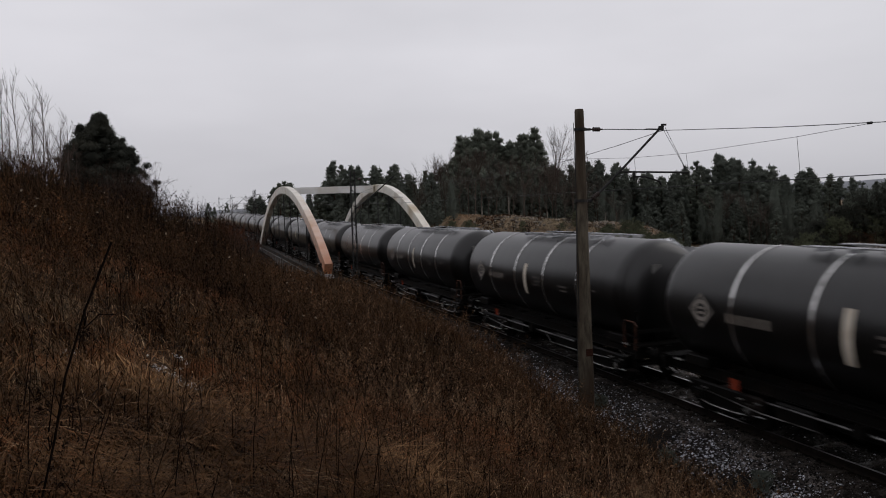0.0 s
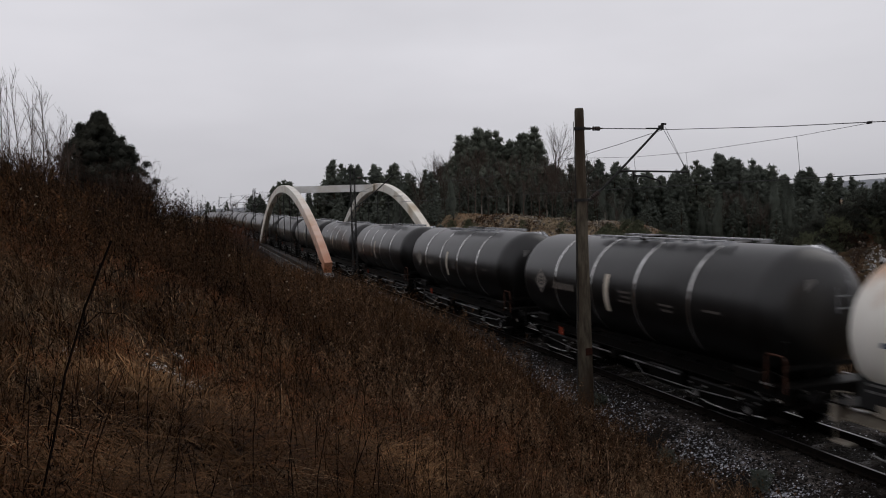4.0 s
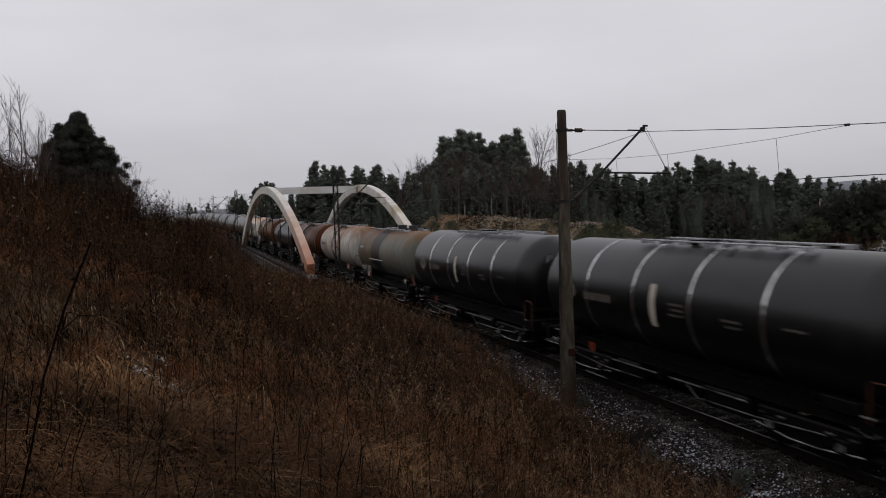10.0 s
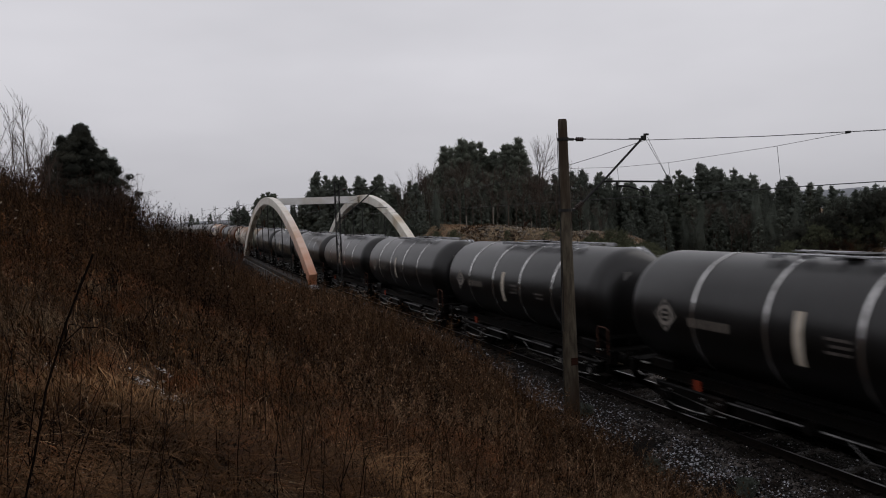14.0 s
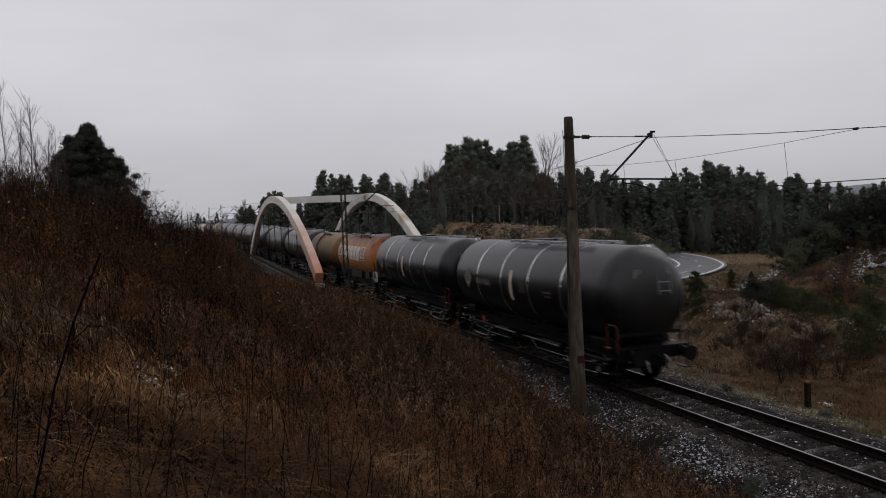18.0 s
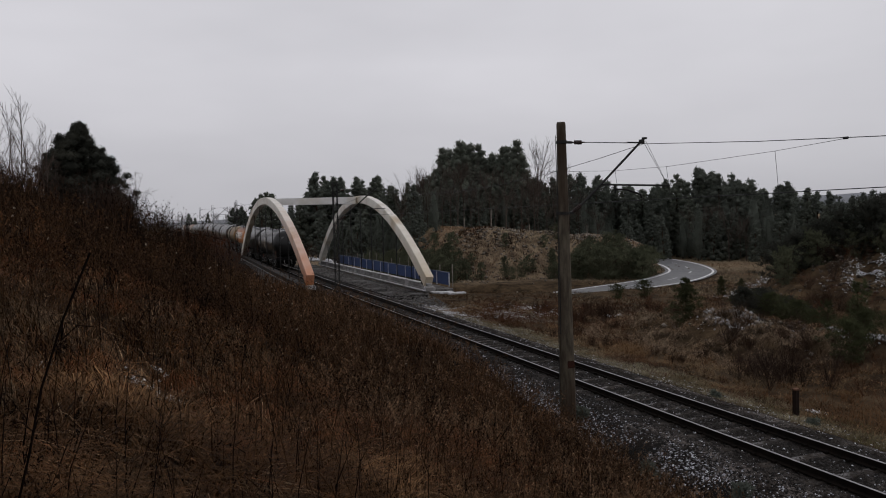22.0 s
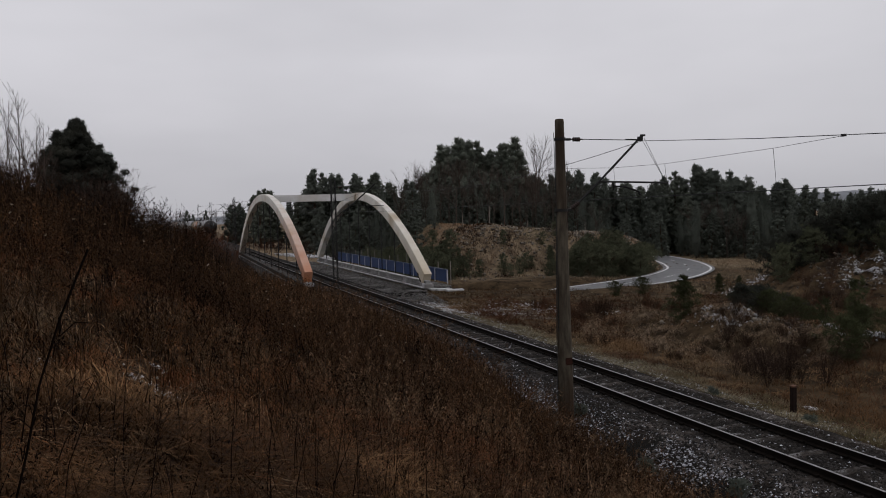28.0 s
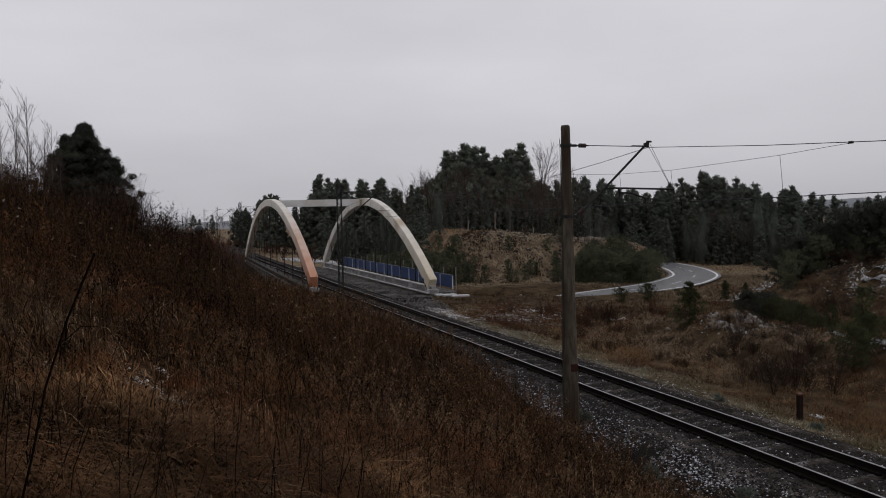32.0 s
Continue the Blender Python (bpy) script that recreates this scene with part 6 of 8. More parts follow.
YG = pine(14, 2.6, 0.02, 1.6, "broad bushy young pine on rough ground", "young pine", "young_pine", "needle_mid", 8, 6, 24, 0.20, "pine", 0.11, 0.1, (0.5, 0.9), 0.4, 0.15)
YD = pine(21, 3.0, 0.02, 1.7, "bushy blackish-green pine on rough ground", "young pine", "young_pine", "needle_black", 10, 8, 26, 0.20, "pine", 0.10, 0.08, (0.4, 0.7, 0.95), 0.4, 0.12)
BT = bare(11, 15, "bare leafless birch at the wood", m="twig", depth=4, kids=5, spread=0.30, trunk=0.009)
BS = bare(12, 6.5, "bare upright sapling with thin twigs", "sapling", "sapling", "twig", 0.20, 3, 0.0030, 4)
BL = bare(15, 6.0, "thin bare sapling with few upright twigs", "sapling", "sapling", "twig", 0.16, 2, 0.0030, 5)
SH = shrub(13, 1.9, "bare reddish-brown shrub in dry grass", "redtwig")
SD = shrub(17, 2.0, "dark leafless shrub beside the verge", "darktwig", 26, 0.34, 5, 0.0075)
SB = shrub(19, 1.4, "dense brown leafless scrub in dry grass", "scrub", 34, 0.40, 5, 0.011)
protos = [SB, YD, P1, P2, P3, S1, S2, YP, YT, YB, YF, YG, BT, BS, BL, SH, SD]
pick = lambda seq: seq[int(RNG.random() * len(seq))]

# the wood: two tall clumps of pines beyond the spoil heap, lower stands beside them; how high its edge rises, by heading
WOOD_TOP = [(-6.0, 0.7), (4.3, 0.75), (4.7, 1.35), (5.7, 1.35), (6.0, 0.9), (6.6, 2.2), (7.3, 2.5), (7.9, 2.2), (8.4, 1.5), (9.8, 2.4), (10.7, 3.62), (11.7, 3.94), (12.6, 3.8), (13.3, 3.15), (15.4, 3.41), (17.1, 2.82), (18.3, 3.05), (19.0, 2.9), (19.5, 4.06), (20.7, 5.67), (22.9, 6.04), (23.8, 5.33), (24.2, 4.8), (25.3, 6.22), (26.4, 5.42), (27.0, 3.85), (27.7, 3.02), (29.4, 2.88), (31.2, 3.5), (33.0, 3.18), (33.6, 2.6), (37.0, 2.48), (39.0, 3.27), (40.5, 2.71), (42.3, 2.59), (44.5, 2.18), (46.1, 1.83), (48.0, 1.05), (52.0, 1.2), (56.0, 1.2)]
TALL = {P1: 17.0, P2: 16.0, P3: 14.0, S1: 15.0, S2: 12.0, BT: 15.0}
wr = np.random.default_rng(77)


def wood_tree(kinds, az, d, share):
    """A tree whose top reaches a share of the way up to the wood's outline."""
    p = kinds[int(wr.random() * len(kinds))]
    x, y = polar(az, d)
    g = float(gz(np.array([x]), np.array([y]))[0])
    el = np.interp(az, [q[0] for q in WOOD_TOP], [q[1] for q in WOOD_TOP])
    put(p, x, y, share * (5.32 + d * math.tan(radians(el)) - g) / TALL[p], wr.random() * 360)


for i in range(116):
    az = 8.6 + 46.4 * (i + wr.random()) / 116
    if 23.7 < az < 24.5:
        continue
    clump = 19.4 < az < 27.2
    near = az > 19.5
    wood_tree((P1, P2, P1) if clump else (P3, P1, S2, P2, P3) if near else (P3, S1, P1, P2), az, (146 if near else 178) + 10 * wr.random(), 0.86 + 0.18 * wr.random())
for i in range(96):
    az = 9.5 + 45.0 * (i + wr.random()) / 96
    near = az > 19.5
    wood_tree((P3, P1, P2, S1), az, (140 if near else 172) + 24 * wr.random(), 0.68 + 0.24 * wr.random())
for i in range(60):
    az = 11.0 + 42.0 * (i + wr.random()) / 60
    wood_tree((P3, S2, P3), az, (134 if az > 19.5 else 150) + 8 * wr.random(), 0.42 + 0.22 * wr.random())
# bare trunks and twigs at the foot of the wood
for i in range(46):
    az = 17.0 + 26.0 * (i + wr.random()) / 46
    x, y = polar(az, (120 if az < 30 else 134) + 10 * wr.random())
    if np.min((RPA[:, 0] - x) ** 2 + (RPA[:, 1] - y) ** 2) > 64:
        put(BT, x, y, 0.42 + 0.34 * wr.random())
put(BT, *polar(27.6, 140), 1.2)
put(BT, *polar(28.1, 143), 1.0)
put(BT, *polar(32.9, 150), 0.75)
for az in (6.5, 6.9, 7.3, 7.8, 8.2, 6.8, 7.6):
    wood_tree((P1, P2), az, 176 + 8 * wr.random(), 0.9 + 0.1 * wr.random())
for az in (4.7, 5.0, 5.3, 5.6, 5.1, 5.45):
    wood_tree((P3,), az, 186 + 8 * wr.random(), 0.86 + 0.14 * wr.random())
for i in range(34):
    wood_tree((BT, BT, P3), -5.0 + 11.5 * (i + wr.random()) / 34, 330 + 60 * wr.random(), 0.75 + 0.35 * wr.random())
for i in range(22):
    put((S1, P3, S2)[i % 3], *polar(47.5 + 9 * RNG.random(), 190 + 60 * RNG.random()), 0.32 + 0.14 * RNG.random())
for i in range(22):
    put(pick((P3, S2, P3)), *polar(12.5 + 9.5 * (i + RNG.random()) / 22, 112 + 30 * RNG.random()), 0.40 + 0.22 * RNG.random())
# green thicket of young pines on the near flank of the heap, beside the bridge
for i in range(26):
    az, d = 16.2 + 5.0 * RNG.random() ** 0.8, 88 + 14 * RNG.random()
    put((YG, YF)[i % 2], *polar(az, d), 0.75 + 0.65 * RNG.random())
for i in range(28):
    put(pick((YF, YG, YG)), 24 + 12 * RNG.random(), 84 + 18 * RNG.random(), 0.6 + 0.6 * RNG.random())
# young pines on the heap: scattered in front, close together on its two flanks
for i in range(15):
    put((YG, YF)[i % 2], 36 + 26 * RNG.random(), 84 + 8 * RNG.random(), 0.45 + 0.4 * RNG.random())
for i in range(11):
    put((YG, YF)[i % 2], 32 + 6 * RNG.random(), 86 + 8 * RNG.random(), 0.6 + 0.4 * RNG.random())
for i in range(34):
    az, d = 30.4 + 5.8 * RNG.random(), 95 + 12 * RNG.random()
    put((YG, YG, YF)[i % 3], *polar(az, d), 1.05 + 0.4 * RNG.random())
for i in range(28):
    put((SD, SH)[i % 2], 36 + 30 * RNG.random(), 84 + 16 * RNG.random(), 0.4 + 0.5 * RNG.random())
for i in range(9):
    put((YF, YG)[i % 2], 42 + 20 * RNG.random(), 83 + 6 * RNG.random(), 0.5 + 0.4 * RNG.random())
# the verge: a young pine, bushes by the road, low green thicket, pines beside the low bank
for p, x, y, s in ((YP, 27.6, 34.8, 0.90), (YB, 39.6, 59.6, 0.52), (YB, 42.8, 60.0, 0.62), (YP, 48.6, 56.0, 0.62), (YP, 50.0, 55.0, 0.4), (YT, 32.2, 27.4, 0.95), (YB, 27.4, 23.7, 0.72), (YB, 28.8, 24.3, 0.55), (YT, 33.8, 26.4, 0.8), (YT, 30.4, 27.6, 0.6), (YB, 30.4, 24.0, 0.5), (YT, 31.6, 24.4, 0.6), (YB, 34.0, 28.6, 0.5)):
    put(p, x, y, s)
for i in range(26):
    put((YB, YD, YB)[i % 3], *polar(42.0 + 4.6 * RNG.random(), 48 + 9 * RNG.random()), 0.46 + 0.26 * RNG.random())
for i in range(7):
    put(YB, 35.5 + 3.4 * RNG.random(), 31.8 + 3.6 * RNG.random(), 0.24 + 0.24 * RNG.random())
# pines on the snowy heap
for p, az, d, s in ((YG, 45.0, 72, 0.85), (YG, 45.3, 73, 1.0), (YF, 45.0, 75, 1.0), (YF, 46.6, 76, 1.1), (YG, 47.2, 76, 1.15), (YF, 47.6, 78, 1.1), (P3, 49.5, 77, 0.40), (P3, 48.7, 79, 0.36), (P3, 50.4, 78, 0.37), (S2, 51.2, 76, 0.36), (P3, 47.0, 80, 0.2), (P3, 45.6, 82, 0.2), (YG, 51.2, 75, 1.0), (YF, 45.9, 79, 0.9), (YG, 49.3, 76, 0.9)):
    put(p, *polar(az, d), s)
for i in range(18):
    put(YD, *polar(44.4 + 7.8 * (i + RNG.random()) / 18, 76 + 4 * RNG.random()), 1.0 + 0.75 * RNG.random())
for i in range(30):
    put((SH, SH, SD)[i % 3], 5.0 + 3.5 * RNG.random(), 96 + 80 * RNG.random(), (2.2, 2.6, 1.4)[i % 3] * (0.7 + 0.5 * RNG.random()))
for i in range(18):
    put((SH, SD)[i % 2], 18 + 12 * RNG.random(), 112 + 70 * RNG.random(), 1.3 + 0.9 * RNG.random())
for i in range(36):
    put((SB, SD, SB)[i % 3], 1.5 + 6.0 * RNG.random(), 62 + 70 * RNG.random(), 0.9 + 0.8 * RNG.random())
# shrubs in the verge
for i in range(28):
    put(SB, 23.5 + 8.5 * RNG.random(), 38 + 13 * RNG.random(), 0.55 + 0.5 * RNG.random())
for i in range(20):
    put(SB, 36 + 14 * RNG.random(), 33 + 14 * RNG.random(), 0.6 + 0.6 * RNG.random())
for i in range(11):
    put(SB, 19.5 + 7 * RNG.random(), 24 + 12 * RNG.random(), 0.25 + 0.3 * RNG.random())
for i in range(30):
    x, y = 18.8 + 11 * RNG.random(), 35 + 18 * RNG.random()
    put(SH, x, y, 0.45 + 0.4 * RNG.random())
for i in range(12):
    put((SD, SB)[i % 2], *polar(41.0 + 5.6 * RNG.random(), 36 + 6 * RNG.random()), 0.5 + 0.35 * RNG.random())
for i in range(11):
    put(SD, 20.8 + 2.4 * RNG.random(), 20.8 + 3.2 * RNG.random(), 0.6 + 0.4 * RNG.random())
for i in range(16):
    put(SH, 21.4 + 5.5 * RNG.random(), 16.6 + 6.0 * RNG.random(), 0.3 + 0.3 * RNG.random())
for x, y, s in ((36, 34, 0.8), (38.5, 35.5, 0.7), (40, 38, 0.8), (34.5, 31, 0.7), (36.5, 30.5, 0.6), (43, 41, 0.9), (21.5, 47, 0.7), (24.5, 45, 0.8), (27, 33, 0.5), (25.5, 29, 0.5), (24.2, 17.0, 0.5), (22.4, 16.2, 0.45), (45, 44, 0.9), (46.5, 42.5, 0.9)):
    put(SH, x, y, s)
for i in range(22):
    put((SD, SH)[i % 2], 46 + 20 * RNG.random(), 40 + 12 * RNG.random(), 0.7 + 0.6 * RNG.random())
for i in range(9):
    put((YG, YF)[i % 2], 57 + 7 * RNG.random(), 48 + 8 * RNG.random(), 0.5 + 0.5 * RNG.random())
# the left: broad pine over the weeds, bare saplings
BROAD = ((0.0, 3.1), (0.2, 3.1), (0.42, 2.8), (0.6, 2.3), (0.74, 1.9), (0.82, 1.05), (0.92, 0.5), (1.0, 0.18))
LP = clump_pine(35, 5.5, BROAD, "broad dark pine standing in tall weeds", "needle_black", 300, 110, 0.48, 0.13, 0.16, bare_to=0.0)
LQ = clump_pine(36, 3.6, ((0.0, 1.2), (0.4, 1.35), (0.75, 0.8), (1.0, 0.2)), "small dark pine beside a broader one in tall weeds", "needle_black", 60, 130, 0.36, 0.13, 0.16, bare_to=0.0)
TS = [sapling(60 + k, 3.7, "tall bare sapling with steeply rising twigs", 12 + 2 * k) for k in range(3)]
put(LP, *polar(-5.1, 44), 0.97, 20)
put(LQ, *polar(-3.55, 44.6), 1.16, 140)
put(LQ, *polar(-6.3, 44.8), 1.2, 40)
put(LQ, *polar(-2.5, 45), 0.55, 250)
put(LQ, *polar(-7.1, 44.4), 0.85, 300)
for i in range(4):
    put((BS, BL)[i % 2], *polar(-11.4 + 4.4 * RNG.random(), 28 + 10 * RNG.random()), 0.30 + 0.24 * RNG.random())
for i in range(13):
    put((BL, BS)[i % 2], *polar(-11.6 + 9.0 * RNG.random(), 30 + 12 * RNG.random()), 0.2 + 0.22 * RNG.random())
for i in range(18):
    put(SD, *polar(-11.6 + 9.4 * RNG.random(), 34 + 9 * RNG.random()), 0.7 + 0.6 * RNG.random())
for i in range(6):
    put(BL, *polar(-2.6 + 1.6 * RNG.random(), 34 + 8 * RNG.random()), 0.28 + 0.18 * RNG.random())
for i, (az, d, s) in enumerate(((-7.3, 33, 0.86), (-7.9, 32, 0.74), (-8.3, 33, 0.95), (-8.8, 31, 1.0), (-9.2, 33, 0.92), (-9.6, 32, 0.85), (-10.1, 31, 1.0), (-10.7, 32, 0.9), (-6.9, 36, 0.6), (-7.6, 35, 0.62), (-11.2, 32, 1.0), (-2.4, 40, 0.55), (-2.0, 41, 0.6), (-1.7, 39, 0.42))):
    put(TS[i % 3], *polar(az, d), s)
for p in protos + [LP, LQ] + TS:
    for o in (*p.children_recursive, p):
        bpy.data.objects.remove(o)


# ---- dry grass and weeds ----
def blades(name, x, y, hgt, wid, rng, material, lean=0.5, label="", segs=2, category="grass"):
    n = len(x)
    z = gz(x, y)
    a = rng.random(n) * 2 * np.pi
    wx, wy = np.cos(a + 1.57) * wid, np.sin(a + 1.57) * wid
    ln = lean * (0.2 + rng.random(n)) * hgt
    dx, dy = np.cos(a) * ln, np.sin(a) * ln - 0.12 * hgt
    o = np.zeros(n)
    P = lambda u, s, q: np.stack([x + dx * u * u + wx * s * q, y + dy * u * u + wy * s * q, z - 0.02 + hgt * (u - 0.25 * lean * u * u)], -1)
    if segs == 2:
        v = np.stack([P(0, -1, 1), P(0, 1, 1), P(0.55, -1, .75), P(0.55, 1, .75), P(1.0, 0, 0)], 1)
        f = np.array([[0, 1, 3], [0, 3, 2], [2, 3, 4]])
    else:
        v = np.stack([P(0, -1, 1), P(0, 1, 1), P(1.0, 0, 0)], 1)
        f = np.array([[0, 1, 2]])
    k = v.shape[1]
    F = (np.arange(n)[:, None, None] * k + f[None]).reshape(-1, 3)
    return tagged(mesh_np(name, v.reshape(-1, 3), F, material), label, category, kind="stuff")


# bare spots where a little snow is left
CLEAR = ((-0.20, 6.95, 0.34, 0.42), (-0.42, 4.56, 0.13, 0.16), (-0.05, 7.9, 0.12, 0.2))


def slope_points(n, d0, d1, az0, az1, rng, power=1.0):
    d = d0 * (d1 / d0) ** rng.random(n)
    az = np.radians(az0 + (az1 - az0) * rng.random(n))
    x, y = d * np.sin(az), d * np.cos(az)
    ok = (x < 9.9 + 0.75 * sm((17 - y) / 7) + 0.35 * np.sin(y * 0.9) + 0.25 * np.sin(y * 2.7)) & (x > -30)
    for cx, cy, rx, ry in CLEAR:
        ok &= ((x - cx) / rx) ** 2 + ((y - cy) / ry) ** 2 > 0.5 + 0.9 * rng.random(n)
    return x[ok], y[ok]


def patch(x, y, s, o):
    return np.clip(0.5 + 0.7 * rough(x + o, y - o, s), 0, 1)


def tussocks(cx, cy, per, rng, spread):
    """Places of the blades round each tussock's centre."""
    x = np.repeat(cx, per) + rng.normal(size=len(cx) * per) * spread
    y = np.repeat(cy, per) + rng.normal(size=len(cx) * per) * spread
    return x, y


def arched(name, x, y, hgt, wid, rng, material, label, bend=1.0, laid=0.0, way=None):
    """Long blades that rise, arch over and lie down the way the wind has laid their patch."""
    n = len(x)
    z = gz(x, y) - 0.02
    a = 3.0 * rough(x + 3, y, 0.8) + 2.0 + rng.normal(size=n) * 1.15
    if way is not None:
        a = way + rng.normal(size=n) * 0.6
    ux, uy = np.cos(a), np.sin(a)
    reach = bend * (0.08 + 0.62 * rng.random(n) ** 1.3)
    sag = 0.25 + laid + 0.75 * rng.random(n)
    kx, ky = 0.10 * rng.normal(size=n), 0.10 * rng.normal(size=n)
    V = []
    for u, q in ((0, 1.0), (0.3, 0.95), (0.55, 0.8), (0.8, 0.55), (1.0, 0.0)):
        px, py = x + ux * reach * u ** 1.4 + kx * u * u, y + uy * reach * u ** 1.4 + ky * u * u
        pz = z + hgt * (u - sag * u ** 3)
        if q:
            V += [np.stack([px - uy * wid * q, py + ux * wid * q, pz], -1), np.stack([px + uy * wid * q, py - ux * wid * q, pz], -1)]
        else:
            V.append(np.stack([px, py, np.maximum(pz, z + 0.01)], -1))
    V = np.stack(V, 1)
    f = np.array([[0, 1, 3], [0, 3, 2], [2, 3, 5], [2, 5, 4], [4, 5, 7], [4, 7, 6], [6, 7, 8]])
    F = (np.arange(n)[:, None, None] * 9 + f[None]).reshape(-1, 3)
    return tagged(mesh_np(name, V.reshape(-1, 3), F, material), label, "grass", kind="stuff")


r8 = np.random.default_rng(8)
cx, cy = slope_points(4000, 1.9, 17, -16, 62, r8)
fade = (1.1 - 0.7 * sm((cx - 0.5) / 5.5)) * (1 - 0.65 * sm((np.hypot(cx, cy) - 6.5) / 7))
straw = patch(cx, cy, 1.1, 0) * patch(cx, cy, 2.9, 4) ** 0.6 * fade > (0.16 - 0.10 * sm((7.5 - np.hypot(cx, cy)) / 3)) + 0.40 * r8.random(len(cx))
x, y = tussocks(cx[straw], cy[straw], 19, r8, 0.07)
d = np.hypot(x, y)
arched("dry_grass", x, y, 0.16 + 0.46 * r8.random(len(x)), np.minimum(0.0055, 0.0019 + 0.0017 * d ** 0.7 * r8.random(len(x)) ** 1.8), r8, "dry_grass", "tangled straw-brown dry grass arching over the bank", 1.0, 0.1)
cx, cy = slope_points(1700, 2.0, 22, -16, 62, r8)
x, y = tussocks(cx, cy, 17, r8, 0.12)
d = np.hypot(x, y)
arched("dark_grass", x, y, 0.14 + 0.30 * r8.random(len(x)), 0.0014 + 0.0008 * d ** 0.8 * r8.random(len(x)), r8, "weed", "dark reddish-brown withered grass on the bank", 0.9, 0.1)
cx, cy = slope_points(2400, 2.4, 16, 0, 60, r8)
k = (patch(cx, cy, 0.75, 41) > 0.48 + 0.3 * r8.random(len(cx))) & (r8.random(len(cx)) > 0.75 * sm((cx - 4.5) / 3))
x, y = tussocks(cx[k], cy[k], 22, r8, 0.10)
d = np.hypot(x, y)
arched("red_grass", x, y, 0.14 + 0.34 * r8.random(len(x)), 0.0016 + 0.0013 * d ** 0.7 * r8.random(len(x)) ** 1.5, r8, "red_grass", "tufts of reddish withered grass on the bank", 0.9, 0.1)
x, y = slope_points(9500, 2.2, 18, -16, 60, r8)
d = np.hypot(x, y)
arched("pale_straws", x, y, 0.2 + 0.25 * r8.random(len(x)), 0.0014 + 0.0010 * d ** 0.7 * r8.random(len(x)), r8, "pale_straw", "single pale straws lying over the dry grass", 0.8, 0.3)
x, y = slope_points(84000, 14, 75, -16, 40, r8)
k = patch(x, y, 0.6, 2) > 0.55 * r8.random(len(x))
x, y = x[k], y[k]
k = r8.random(len(x)) < 0.3 + 0.5 * sm((3 - x) / 6)
blades("dry_grass", x[k], y[k], 0.25 + 0.35 * r8.random(k.sum()), 0.006 + 0.010 * r8.random(k.sum()), r8, "weed_dark", 0.8, "dark brown dry grass on the bank", 1)
k = ~k
blades("dry_grass", x[k], y[k], 0.25 + 0.35 * r8.random(k.sum()), 0.006 + 0.010 * r8.random(k.sum()), r8, "weed", 0.9, "brown dry grass on the bank", 1)
x, y = slope_points(60000, 8, 60, -16, 45, r8)
k = patch(x, y, 1.1, 6) * patch(x, y, 0.35, 9) > 0.5 * r8.random(len(x))
x, y = x[k], y[k]
blades("dry_grass", x, y, 0.2 + 0.35 * r8.random(len(x)), 0.002 + 0.00035 * np.hypot(x, y) * r8.random(len(x)), r8, "dry_grass", 1.2, "straw-coloured dry grass on the bank", 1)
x, y = 1.0 + 8.6 * r8.random(22000), 20 + 45 * r8.random(22000) ** 1.3
k = patch(x, y, 0.9, 31) > 0.6 * r8.random(len(x))
x, y = x[k], y[k]
blades("dry_grass", x, y, 0.3 + 0.4 * r8.random(len(x)), 0.004 + 0.007 * r8.random(len(x)), r8, "verge", 1.1, "light brown dry grass among the weeds", 1)
# verge across the track
x = 17.3 + 49 * r8.random(104000) ** 1.7
y = 11 + 60 * r8.random(104000)
k = patch(x, y, 0.5, 3) * patch(x, y, 1.8, 5) ** 0.7 > 0.32 * r8.random(len(x))
x, y = x[k], y[k]
far = np.hypot(x, y)
red = patch(x, y, 0.22, 8) + 0.25 * sm((y - 34) / 10) * sm((30 - x) / 6) > 0.62 + 0.25 * r8.random(len(x))
hg = 0.05 + 0.38 * r8.random(len(x)) * sm((x - 17.0) / 3.0)
wd = (0.004 + 0.010 * r8.random(len(x))) * (0.7 + far / 60)
blades("verge_grass", x[~red], y[~red], hg[~red], wd[~red], r8, "verge", 1.1, "straw-brown dry verge grass", 1)
blades("verge_grass", x[red], y[red], hg[red] * 1.15, wd[red], r8, "verge_red", 0.9, "reddish-brown dry verge plants", 1)
x, y = 16.7 + 2.9 * r8.random(34000) ** 1.3, 11 + 32 * r8.random(34000)
blades("verge_grass", x, y, 0.05 + 0.16 * r8.random(len(x)), 0.005 + 0.008 * r8.random(len(x)), r8, "verge_pale", 1.0, "short yellowish grass along the ballast", 1)
x, y = 20 + 24 * r8.random(16000), 45 + 26 * r8.random(16000)
k = (patch(x, y, 0.35, 91) > 0.3 + 0.5 * r8.random(len(x))) & (np.min([(x - p[0]) ** 2 + (y - p[1]) ** 2 for p in RPA[::3]], axis=0) > 18)
blades("verge_grass", x[k], y[k], 0.08 + 0.22 * r8.random(k.sum()), 0.008 + 0.014 * r8.random(k.sum()), r8, "verge_pale", 1.0, "bleached short grass on the slope towards the road", 1)
cx, cy = 22.5 + 7.0 * r8.random(1100), 24 + 17 * r8.random(1100)
k = patch(cx, cy, 1.2, 13) > 0.15 + 0.5 * r8.random(len(cx))
x, y = tussocks(cx[k], cy[k], 26, r8, 0.10)
arched("hanging_tussocks", x, y, 0.34 + 0.36 * r8.random(len(x)), 0.005 + 0.007 * r8.random(len(x)), r8, "bank_face", "straw-coloured tussocks hanging down the face of the low bank", 1.3, 0.5, 3.5)
